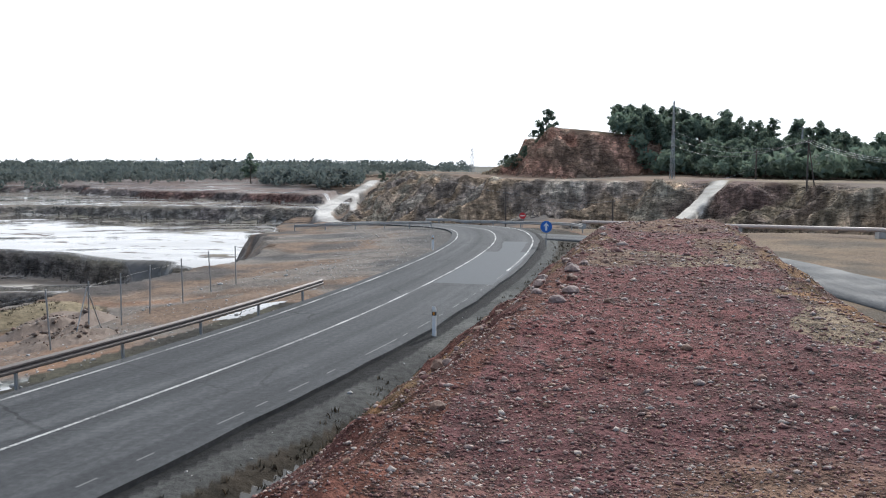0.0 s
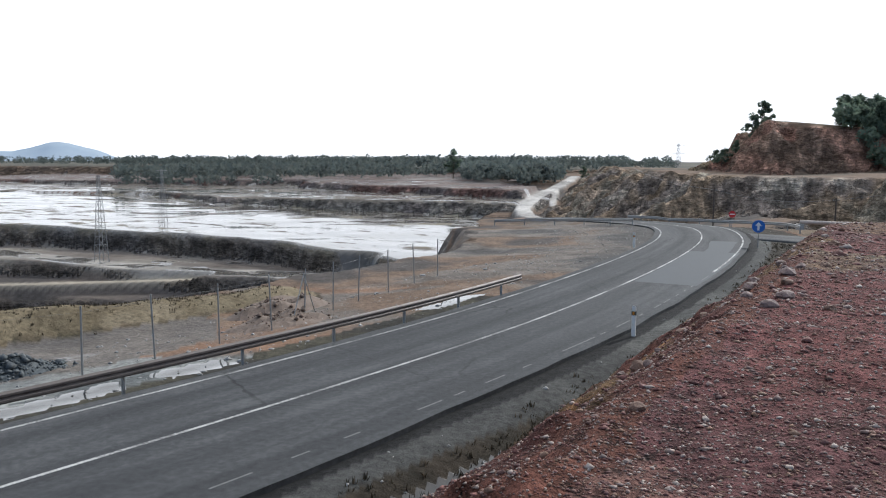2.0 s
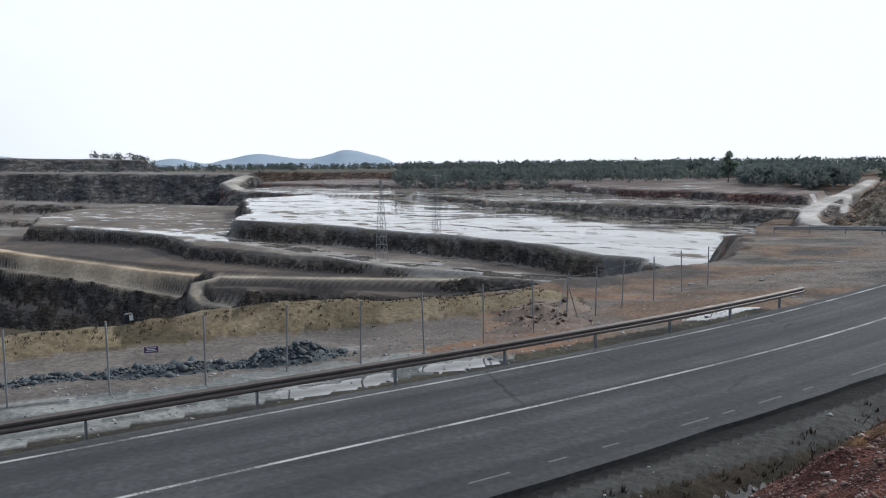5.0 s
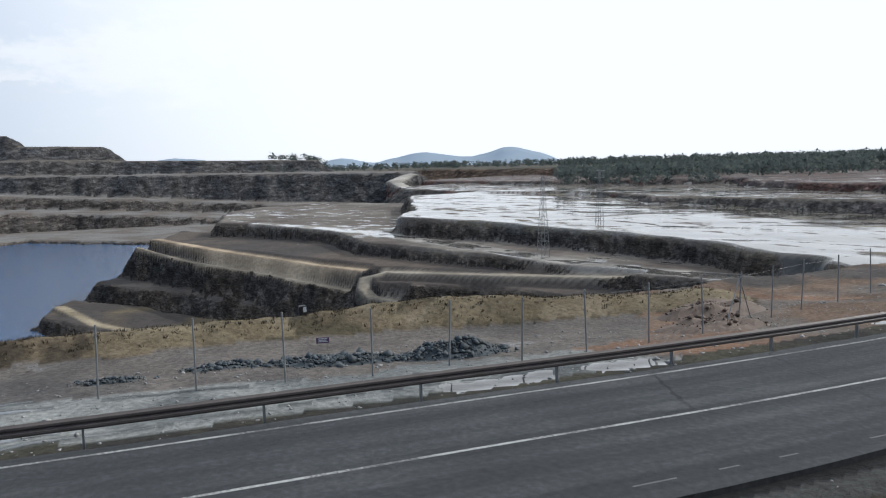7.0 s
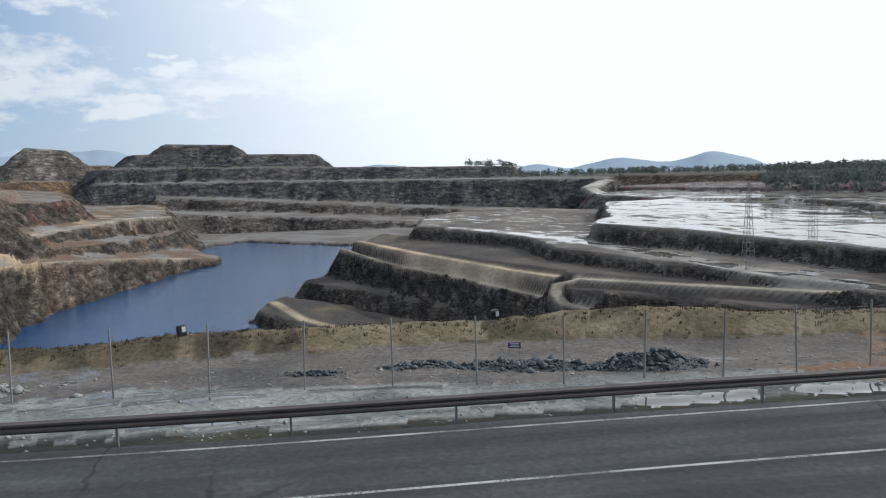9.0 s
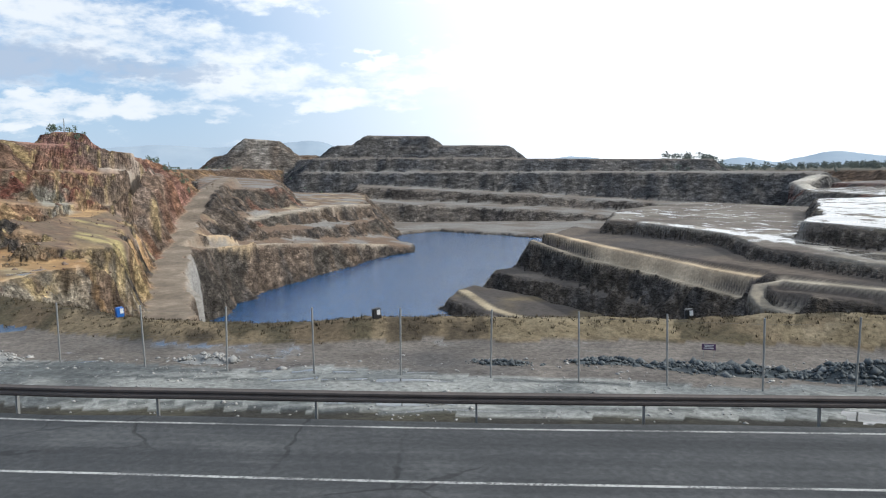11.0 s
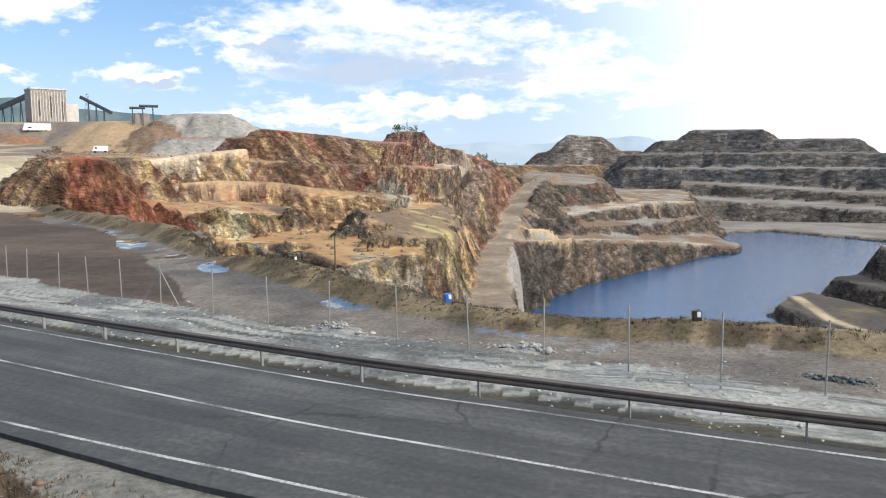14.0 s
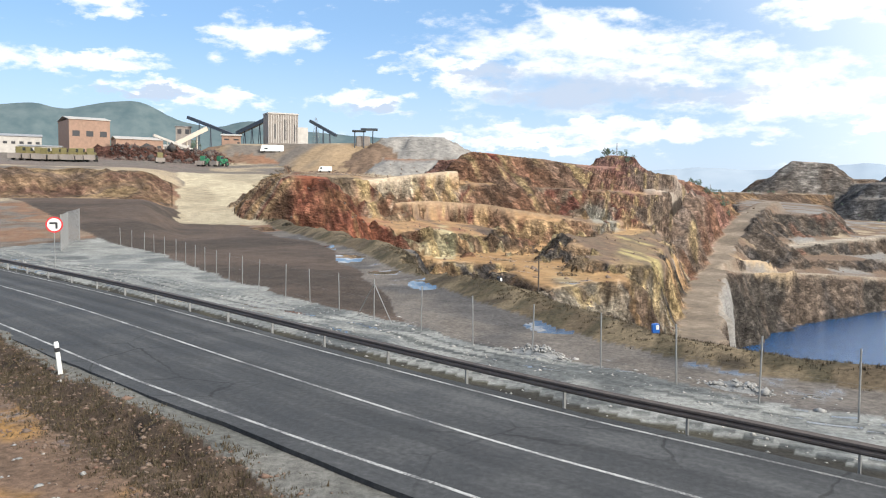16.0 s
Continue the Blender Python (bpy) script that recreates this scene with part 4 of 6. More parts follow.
track([(46.4, 1010, -3), (47.6, 960, -10), (46.2, 900, -21), (47.5, 800, -22)], 8, (0.40, 0.37, 0.32), edge=8)
track([(5.2, 470, -3.5), (6.0, 420, -5), (6.4, 320, -10), (6.2, 290, -12)], 0.9, (0.40, 0.38, 0.35), edge=2)
track([(4.9, 520, -2.5), (5.5, 421, -4), (7.4, 345, -8), (8.35, 312, -10), (8.5, 298, -11), (8.2, 285, -12.2), (7.2, 270, -12.8), (5.6, 250, -13.2), (3.5, 240, -13)], 2.8, (0.40, 0.38, 0.35), wet=0.25, edge=2)
track([(94.4, 330, -7.5), (97, 285, -10), (99.7, 262, -11.6), (103, 240, -12)], 3.5, (0.38, 0.25, 0.13), edge=3)
track([(88.6, 362, -25.5), (87, 395, -28.8), (83.5, 440, -31.2), (79.5, 500, -37), (75.5, 565, -44.5)], 3, (0.24, 0.20, 0.155), edge=2)
track([(116.2, 238, 7), (112, 260, 10.8), (109.5, 276, 12.6), (107.3, 288, 14)], 1.3, (0.36, 0.29, 0.21), edge=1.2)
track([(113.6, 234, 2.5), (109, 260, 3.6), (105, 276, 2.5), (100.8, 287, -1), (97, 310, -5)], 1.0, (0.24, 0.17, 0.11), edge=1.2)
track([(93.8, 384, 9), (92, 412, 7), (90.9, 465, 4)], 1.6, (0.34, 0.29, 0.24), edge=1.5)
track([(94, 343, -6), (92.2, 383, -7), (91.2, 455, -3)], 1.4, (0.26, 0.2, 0.14), edge=1.5)
track([(-18.9, 168, 3.4), (-17.0, 150, -1.5), (-15.4, 135, -4)], 0.9, (0.44, 0.41, 0.36), edge=1, rag=0.7)


def sheet(name, material):
    n, m = len(RINGS), len(TURNS)
    idx = np.arange(n * m).reshape(n, m)
    nxt = np.roll(idx, -1, axis=1)
    quads = np.stack([idx[:-1], nxt[:-1], nxt[1:], idx[1:]], -1).reshape(-1, 4)[:, ::-1]
    me = bpy.data.meshes.new(name)
    me.vertices.add(n * m + 1)
    co = np.append(np.c_[X, Y, H].ravel(), (0.0, 0.0, float(H[:m].mean())))
    me.vertices.foreach_set("co", co.astype(np.float32))
    tri = np.stack([np.full(m, n * m), nxt[0], idx[0]], -1)
    nq, nt = len(quads), len(tri)
    me.loops.add(nq * 4 + nt * 3)
    me.loops.foreach_set("vertex_index", np.concatenate([quads.ravel(), tri[:, ::-1].ravel()]).astype(np.int32))
    me.polygons.add(nq + nt)
    me.polygons.foreach_set("loop_start", np.concatenate([np.arange(nq) * 4, nq * 4 + np.arange(nt) * 3]).astype(np.int32))
    me.update(calc_edges=True)
    a = me.attributes.new("tint", "FLOAT_COLOR", "POINT")
    rgba = np.ones((n * m + 1, 4), np.float32)
    rgba[:-1, :3], rgba[-1, :3] = TINT, TINT[:m].mean(0)
    a.data.foreach_set("color", rgba.ravel())
    for key, arr in (("wet", WET), ("cliff", CLIFF), ("grain", GRAIN)):
        a = me.attributes.new(key, "FLOAT", "POINT")
        a.data.foreach_set("value", np.append(arr, arr[0]).astype(np.float32))
    a = me.attributes.new("fall", "FLOAT_VECTOR", "POINT")
    a.data.foreach_set("vector", np.append(np.c_[FALL, DIST, H].ravel(), (0.0, 0.0, 0.0)).astype(np.float32))
    me.polygons.foreach_set("use_smooth", np.ones(nq + nt, bool))
    me.materials.append(material)
    return new(name, me)


# crags: ribs and gullies that run down the faces, and short ledges across them
face = smooth(CLIFF, 0.5, 0.95) * smooth(DIST, 120, 160) * (1 - smooth(DIST, 900, 1500))
k = np.flatnonzero(face > 0.01)
fu, fw, fz = FALL[k], DIST[k], H[k]
ribs = 0.7 - 1.9 * np.abs(fbm(fu / 4.6, fw / 24, 1.0, 301, 4)) + 0.5 * fbm(fu / 12, fw / 30, 1.0, 306, 3)
scale = np.clip(fw / 300, 0.6, 2.2)
fz = fz + face[k] * ribs * 0.8 * scale
step = 4.0 * scale
ph = fz / step + 0.8 * fbm(X[k], Y[k], 24, 309, 3)
fr = ph - np.floor(ph)
H[k] = fz + face[k] * 0.22 * step * (smooth(fr, 0.3, 0.75) - fr)
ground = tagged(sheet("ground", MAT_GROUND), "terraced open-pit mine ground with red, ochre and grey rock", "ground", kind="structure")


def ground_at(x, y):
    """Height of the sheet at a place."""
    b = math.degrees(math.atan2(-x, y))
    if b < -33:
        b += 360
    i = min(float(np.interp(math.hypot(x, y), RINGS, np.arange(len(RINGS)))), len(RINGS) - 2)
    j = min(int(np.searchsorted(TURNS, b, side="right")) - 1, len(TURNS) - 2)
    f = (b - TURNS[j]) / (TURNS[j + 1] - TURNS[j])
    k, g = int(i), i - int(i)
    m = len(TURNS)
    return float((H[k * m + j] * (1 - f) + H[k * m + j + 1] * f) * (1 - g) + (H[(k + 1) * m + j] * (1 - f) + H[(k + 1) * m + j + 1] * f) * g)


def mesh(name, bm, material, smooth_faces=False):
    me = bpy.data.meshes.new(name)
    bm.to_mesh(me)
    bm.free()
    if smooth_faces:
        for p in me.polygons:
            p.use_smooth = True
    me.materials.append(material)
    return me


def part(name, bm, material, parent=None, label="", smooth_faces=False):
    ob = new(name, mesh(name, bm, material, smooth_faces))
    ob.parent = parent
    if label:
        ob["label"] = label
    return ob


def box(bm, x0, x1, y0, y1, z0, z1, m=None):
    r = bmesh.ops.create_cube(bm, size=1.0)
    t = Matrix.Translation(((x0 + x1) / 2, (y0 + y1) / 2, (z0 + z1) / 2)) @ Matrix.Diagonal((x1 - x0, y1 - y0, z1 - z0, 1))
    bmesh.ops.transform(bm, matrix=(m @ t) if m is not None else t, verts=r["verts"])
    return r["verts"]


def rod(bm, a, b, r0, r1=None, seg=8):
    a, b = Vector(a), Vector(b)
    r = bmesh.ops.create_cone(bm, cap_ends=True, segments=seg, radius1=r0, radius2=r0 if r1 is None else r1, depth=(b - a).length)
    q = (b - a).to_track_quat("Z", "Y").to_matrix().to_4x4()
    bmesh.ops.transform(bm, matrix=Matrix.Translation((a + b) / 2) @ q, verts=r["verts"])
    return r["verts"]


# ---- far hills on the skyline, kilometres beyond the mine ----
HILLS = [(-1.0, 0.00), (8.0, 0.10), (20.0, -0.05), (30.0, -0.10), (33.2, -0.30), (35.5, 0.03), (37.1, 0.77), (39.2, 1.37), (41.0, 0.90), (42.6, 0.54), (44.2, 0.90), (45.6, 1.08), (47.4, 0.69), (49.0, 0.29), (50.2, 0.55), (51.1, 0.73), (52.9, 0.42), (54.5, 0.18), (59.7, 0.71), (62.6, 0.96), (63.3, 0.73), (76.3, 1.26), (78.2, 1.53), (79.4, 2.10), (80.2, 2.19), (81.4, 2.05), (82.6, 2.06), (84.2, 1.85), (87.3, 1.73), (90.1, 1.99), (92.0, 1.77), (97.0, 1.60), (105.0, 1.90), (112.0, 1.60), (118.0, 1.20)]
# haze over the hills is put into their blue colour and faint glow
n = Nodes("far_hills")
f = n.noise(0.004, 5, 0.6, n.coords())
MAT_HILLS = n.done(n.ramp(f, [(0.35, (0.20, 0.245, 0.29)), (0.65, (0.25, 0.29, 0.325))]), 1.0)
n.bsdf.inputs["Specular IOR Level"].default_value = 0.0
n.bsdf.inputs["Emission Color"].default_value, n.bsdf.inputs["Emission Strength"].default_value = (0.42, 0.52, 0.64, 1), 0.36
WOODED = [(111.4, 3.81), (114.5, 3.95), (118.4, 4.17), (121.1, 4.78), (123.7, 4.24), (126.2, 4.68), (127.6, 5.43), (129.0, 5.83), (130.2, 5.66), (131.7, 5.33), (133.0, 4.97), (134.6, 5.41), (136.5, 5.12), (141.0, 4.60), (150.0, 4.30)]
# wooded hills likewise: haze painted as a blue tint and a weak glow
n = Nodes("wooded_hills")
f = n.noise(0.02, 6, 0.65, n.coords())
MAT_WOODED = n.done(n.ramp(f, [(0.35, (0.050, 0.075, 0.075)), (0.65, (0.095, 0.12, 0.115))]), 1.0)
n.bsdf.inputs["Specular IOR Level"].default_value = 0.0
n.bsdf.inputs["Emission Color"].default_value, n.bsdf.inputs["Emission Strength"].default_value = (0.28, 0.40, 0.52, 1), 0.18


def skyline(profile, far, material, seed, label):
    """A rounded line of hills, so far off that it never shifts."""
    bm = bmesh.new()
    hb = np.arange(profile[0][0], profile[-1][0], 0.2)
    he = np.interp(hb, [q[0] for q in profile], [q[1] for q in profile])
    he = np.convolve(np.pad(he, 3, "edge"), np.ones(7) / 7, "valid") + 0.06 * fbm(hb, hb * 0, 1.6, seed, 4)
    rows = []
    for k, f in ((0.90, 0.0), (0.94, 0.5), (0.97, 0.8), (1.0, 1.0), (1.05, 0.9)):
        rows.append([bm.verts.new((*bearing(b, far * k), -25 + (31 + far * math.tan(radians(e))) * f)) for b, e in zip(hb, he)])
    for r, q in zip(rows, rows[1:]):
        for k in range(len(r) - 1):
            bm.faces.new((r[k], r[k + 1], q[k + 1], q[k]))
    bmesh.ops.recalc_face_normals(bm, faces=bm.faces[:])
    tagged(part("backdrop", bm, material, None, "", True), label, "hills", kind="structure")


skyline(HILLS, 4560, MAT_HILLS, 330, "far hills on the skyline, haze painted pale blue")
skyline(WOODED, 2600, MAT_WOODED, 331, "wooded hills behind the mine plant, haze painted blue-green")

# ---- water ----
bm = bmesh.new()
vs = [bm.verts.new((*bearing(b, d), -52)) for b, d in ((95, 250), (95, 600), (84, 800), (76, 1050), (62, 1050), (52, 800), (52, 350), (66, 250), (80, 240))]
bm.faces.new(vs)
bmesh.ops.recalc_face_normals(bm, faces=bm.faces[:])
lake = tagged(part("water", bm, MAT_WATER), "dark blue still water filling the pit floor", "lake", kind="structure")

# ---- carriageway ----


def offset_line(axis, d):
    t = np.gradient(axis, axis=0)
    t /= np.linalg.norm(t, axis=1)[:, None]
    return axis + np.c_[-t[:, 1], t[:, 0]] * np.reshape(d, (-1, 1))


def ribbon(bm, axis, a, b, lift, cols=1, wob=0.0, seed=0, thick=0.0, zf=road_height):
    """A strip between two offsets from a line (+ to the left), at the road's height."""
    rows = []
    n = len(axis)
    wa = fbm(np.arange(n) * 1.0, np.zeros(n), 3, seed, 3) * wob
    wb = fbm(np.arange(n) * 1.0, np.zeros(n) + 50, 3, seed, 3) * wob
    for k in range(cols + 1):
        f = k / cols
        p = offset_line(axis, a + (b - a) * f)
        if wob:
            q = offset_line(axis, a + (b - a) * f + 1) - p
            p = p + q * (wa * (1 - f) + wb * f)[:, None]
        z = zf(p[:, 1]) + lift
        rows.append([bm.verts.new((x, y, zz)) for (x, y), zz in zip(p, z)])
    if thick:
        for r, at in ((rows[0], 0), (rows[-1], len(rows))):
            rows.insert(at if at == 0 else len(rows), [bm.verts.new((v.co.x, v.co.y, v.co.z - thick)) for v in r])
    for r, s in zip(rows, rows[1:]):
        for i in range(n - 1):
            bm.faces.new((r[i], r[i + 1], s[i + 1], s[i]))
    bmesh.ops.recalc_face_normals(bm, faces=bm.faces[:])


bm = bmesh.new()
NEAR_EDGE = ([-40, -27, -17, -7.6, 13, 20, 30], [-5.3, -5.1, -4.6, -4.0, -3.9, -3.7, -3.6])      # the carriageway widens towards the entrance
ribbon(bm, AXIS, 3.8, np.interp(AXIS[:, 1], *NEAR_EDGE), 0.0, 8, 0.07, 3, 0.2)
def lanes(ob, axis):
    """Place across and along the carriageway, for its wheel tracks."""
    co = np.array([v.co[:] for v in ob.data.vertices])
    q, u, s = along(co[:, 0], co[:, 1], axis)
    for key, arr in (("across", q * s), ("run", u)):
        ob.data.attributes.new(key, "FLOAT", "POINT").data.foreach_set("value", arr.astype(np.float32))
    return ob


road = tagged(lanes(part("road", bm, MAT_ASPHALT), AXIS), "worn grey two-lane asphalt road", "road", kind="structure")
FINE = spline(ROAD[:-1], 0.5)
for nm, o, w, pts in (("edge_line", 3.3, 0.11, FINE), ("edge_line", None, 0.11, FINE[FINE[:, 1] < 1.0]), ("edge_line", -3.08, 0.12, FINE[FINE[:, 1] > 47]), ("centre_line", 0.0, 0.11, FINE)):
    bm = bmesh.new()
    if o is None:
        o = np.interp(pts[:, 1], [-40, -30, -15, -8, -4, 2], [-4.5, -4.4, -3.9, -3.4, -3.1, -3.1])
    ribbon(bm, pts, o + w / 2, o - w / 2, 0.006, 1, 0.0)
    part(nm, bm, MAT_LINE, road, "worn white road paint")
MAT_FADED = plain("faded_road_paint", (0.15, 0.15, 0.145), 0.8, 0, 0.5, 4)
for k in range(26):                                  # what is left of the edge line between
    i0 = int(np.argmin(np.abs(FINE[:, 1] - (1.5 + k * 1.75 + random.uniform(-0.4, 0.4))) + 99 * (FINE[:, 0] > 9)))
    bm = bmesh.new()
    ribbon(bm, FINE[i0:i0 + random.choice((2, 2, 3, 4))], -3.10, -3.15, 0.006)
    part("edge_line", bm, MAT_FADED, road, "almost worn-off road paint")
MAT_PATCH = plain("pale_asphalt_patch", (0.105, 0.11, 0.115), 0.8, 0, 0.25, 1.5, 0.008)
MAT_PATCH.node_tree.nodes["Principled BSDF"].inputs["Specular IOR Level"].default_value = 0.1
bm = bmesh.new()
ribbon(bm, AXIS[(AXIS[:, 1] > 41) & (AXIS[:, 1] < 58)], -0.12, -3.3, 0.004, 4, 0.06, 5)
part("patch", bm, MAT_PATCH, road, "paler resurfaced asphalt patch")
bm = bmesh.new()
ribbon(bm, AXIS[(AXIS[:, 1] > 57) & (AXIS[:, 1] < 66)], -0.9, -2.6, 0.0045, 3, 0.2, 6)
part("patch", bm, MAT_PATCH, road, "paler resurfaced asphalt patch")

# ---- guardrail ----
arc = np.r_[0, np.cumsum(np.linalg.norm(np.diff(AXIS, axis=0), axis=1))]
start = int(np.argmin(np.hypot(AXIS[:, 0] + 80, AXIS[:, 1] + 125)))
stop = int(np.argmin(np.abs(AXIS[:, 1] - 37.5) + (AXIS[:, 0] < -20) * 99))
RAIL = offset_line(AXIS, 3.95)[start:stop]
guardrail = tagged(new("guardrail"), "brown weathered steel guardrail on short posts", "guardrail")
W_BEAM = [(-0.02, 0.42), (0.0, 0.44), (0.05, 0.47), (0.05, 0.52), (0.0, 0.565), (0.05, 0.61), (0.05, 0.66), (0.0, 0.69), (-0.02, 0.71)]
bm = bmesh.new()
rn = offset_line(AXIS, 2.95)[start:stop] - RAIL
rows = [[bm.verts.new((p[0] + q[0] * (0.1 + u), p[1] + q[1] * (0.1 + u), v)) for p, q in zip(RAIL, rn)] for u, v in W_BEAM]
rows += [[bm.verts.new((p[0] + q[0] * (0.09 + u), p[1] + q[1] * (0.09 + u), v)) for p, q in zip(RAIL, rn)] for u, v in W_BEAM[::-1]]
for r, s in zip(rows, rows[1:] + rows[:1]):
    for i in range(len(r) - 1):
        bm.faces.new((r[i], r[i + 1], s[i + 1], s[i]))
bmesh.ops.recalc_face_normals(bm, faces=bm.faces[:])
part("rail", bm, MAT_RAIL, guardrail)
bm = bmesh.new()
box(bm, -0.05, 0.05, -0.025, 0.025, -0.5, 0.66)
post_me = mesh("post", bm, MAT_POST)
for i in range(2, len(RAIL), 4):
    ob = new("post", post_me)
    ob.matrix_basis = Matrix.Translation((*RAIL[i], 0)) @ Matrix.Rotation(math.atan2(rn[i][1], rn[i][0]), 4, "Z")
    ob.parent = guardrail

# ---- fence posts ----
bm = bmesh.new()
rod(bm, (0, 0, -0.3), (0, 0, 2.15), 0.03, 0.03, 8)
fence_me = mesh("post", bm, MAT_POST)
fence = tagged(new("fence"), "row of thin grey steel fence posts with wire", "fence")
for x, y in FENCE:
    ob = new("post", fence_me)
    ob.matrix_basis = pose(x, y, ground_at(x, y), random.uniform(-2, 2), random.uniform(-2, 2), 0)
    ob.parent = fence
# fence braces, wires and the mesh wing beside the plant entrance
for k in (16, 34):
    x, y = FENCE[k]
    z = ground_at(x, y)
    tx, ty = FENCE[k + 1][0] - x, FENCE[k + 1][1] - y
    for s in (-1, 1):
        bm = bmesh.new()
        rod(bm, (x + tx * 0.42 * s, y + ty * 0.42 * s, z - 0.1), (x, y, z + 1.9), 0.022, 0.022, 6)
        part("brace", bm, MAT_POST, fence)
MAT_WIRE = plain("fence_wire", (0.16, 0.16, 0.155), 0.5, 0.6)
for h in (0.35, 1.1, 1.95):
    bm = bmesh.new()
    for (ax, ay), (bx, by) in zip(FENCE[10:], FENCE[11:]):
        rod(bm, (ax, ay, ground_at(ax, ay) + h), (bx, by, ground_at(bx, by) + h), 0.0025, 0.0025, 3)
    part("wire", bm, MAT_WIRE, fence)

# ---- shared paints ----
MAT_WHITE = plain("white_plastic", (0.72, 0.72, 0.69), 0.5, 0, 0.15, 8)
MAT_BLACK = plain("black_paint", (0.02, 0.02, 0.022), 0.5, 0, 0.2)
MAT_BLUE = plain("blue_sign_paint", (0.02, 0.12, 0.42), 0.4, 0, 0.12)
MAT_REDP = plain("red_sign_paint", (0.55, 0.025, 0.03), 0.4, 0, 0.15)
MAT_AMBER = plain("amber_reflector", (0.6, 0.25, 0.03), 0.3, 0, 0.1)
MAT_PLUM = plain("purple_board", (0.10, 0.05, 0.11), 0.6, 0, 0.2)
MAT_WOOD = plain("creosoted_wood", (0.09, 0.07, 0.055), 0.85, 0, 0.35, 4, 0.01)
MAT_CONC = plain("concrete", (0.38, 0.36, 0.33), 0.85, 0, 0.25, 1.2, 0.01)


def face_to(x, y, z, tx, ty):
    """A pose at a place, its -y side turned towards (tx, ty)."""
    return Matrix.Translation((x, y, z)) @ Matrix.Rotation(math.atan2(ty - y, tx - x) + math.pi / 2, 4, "Z")


def delineator(x, y, tx, ty, lean=0.0):
    thing = tagged(new("delineator"), "white plastic roadside marker post with black band and reflector", "marker post", "marker posts along the road")
    bm = bmesh.new()
    vs = box(bm, -0.06, 0.06, -0.045, 0.045, -0.2, 0.86)
    for v in vs:
        if v.co.z > 0.5:
            v.co.z += 0.10 if v.co.y < 0 else 0.02
            v.co.y *= 0.8
    bmesh.ops.bevel(bm, geom=bm.edges[:], offset=0.012, segments=2, affect="EDGES")
    part("post", bm, MAT_WHITE, thing)
    bm = bmesh.new()
    box(bm, -0.064, 0.064, -0.05, 0.05, 0.66, 0.78)
    part("band", bm, MAT_BLACK, thing, "black band")
    bm = bmesh.new()
    box(bm, -0.03, 0.03, -0.056, -0.048, 0.67, 0.77)
    part("reflector", bm, MAT_AMBER, thing, "amber reflector")
    thing.matrix_basis = face_to(x, y, ground_at(x, y), tx, ty) @ pose(0, 0, 0, 0, lean, 0) @ Matrix.Scale(1.15, 4)
    return thing


delineator(-0.27, 28.95, -6, 10)
delineator(-21.3, -20.3, -40, -50, 6)
delineator(-0.75, 59.9, -4, 40)


def disc(bm, r, y, thick, seg=40):
    v = bmesh.ops.create_cone(bm, cap_ends=True, segments=seg, radius1=r, radius2=r, depth=thick)["verts"]
    bmesh.ops.transform(bm, matrix=pose(0, y, 0, 90, 0, 0), verts=v)
    return v


def round_sign(x, y, tx, ty, r, high, kind):
    label = {"arrow": "round blue road sign with white arrow on steel post",
             "ring": "round white road sign with red rim and black symbol",
             "stop": "red road sign with white bar on a steel post"}[kind]
    thing = tagged(new("road_sign"), label, "road sign")
    z = ground_at(x, y)
    bm = bmesh.new()
    rod(bm, (0, 0.04, -0.3), (0, 0.04, high + r * 0.6), 0.035, 0.035, 10)
    part("post", bm, MAT_POST, thing)
    bm = bmesh.new()
    disc(bm, r, 0, 0.03)
    base = part("plate", bm, {"arrow": MAT_BLUE, "ring": MAT_REDP, "stop": MAT_REDP}[kind], thing)
    base.location.z = high
    bm = bmesh.new()
    if kind == "arrow":
        box(bm, -0.16 * r, 0.16 * r, -0.026, -0.018, -0.65 * r, 0.25 * r)
        vs = [bm.verts.new((a * r, -0.024, b * r)) for a, b in ((-0.5, 0.1), (0.5, 0.1), (0, 0.72))]
        bm.faces.new(vs)
    elif kind == "ring":
        disc(bm, r * 0.8, -0.018, 0.012)
    else:
        box(bm, -0.72 * r, 0.72 * r, -0.026, -0.018, -0.15 * r, 0.15 * r)
    part("symbol" if kind != "ring" else "field", bm, MAT_WHITE, base)
    if kind == "ring":
        bm = bmesh.new()
        box(bm, -0.55 * r, 0.35 * r, -0.036, -0.026, 0.05 * r, 0.32 * r)
        box(bm, 0.12 * r, 0.38 * r, -0.037, -0.027, -0.5 * r, 0.2 * r)
        part("symbol", bm, MAT_BLACK, base)
    thing.matrix_basis = face_to(x, y, z, tx, ty)
    return thing


round_sign(*bearing(-7.3, 62.5), 0, 0, 0.45, 1.55, "arrow")
round_sign(*bearing(-5.6, 108), 0, 0, 0.42, 2.1, "stop")
round_sign(*bearing(133.7, 65), -10, -10, 0.58, 3.6, "ring")


def marker_box(x, y, blue=False):
    thing = tagged(new("marker_box"), "small black box with a white panel on the earth berm", "marker box", "marker boxes on the berm")
    bm = bmesh.new()
    box(bm, -0.17, 0.17, -0.14, 0.14, -0.15, 0.42)
    bmesh.ops.bevel(bm, geom=bm.edges[:], offset=0.03, segments=2, affect="EDGES")
    part("body", bm, MAT_BLUE if blue else MAT_BLACK, thing)
    bm = bmesh.new()
    box(bm, 0.0, 0.14, -0.15, -0.138, 0.16, 0.38)
    part("panel", bm, MAT_WHITE, thing, "white panel")
    thing.matrix_basis = face_to(x, y, ground_at(x, y), 0, 0) @ pose(0, 0, 0, 4, -5, 12)


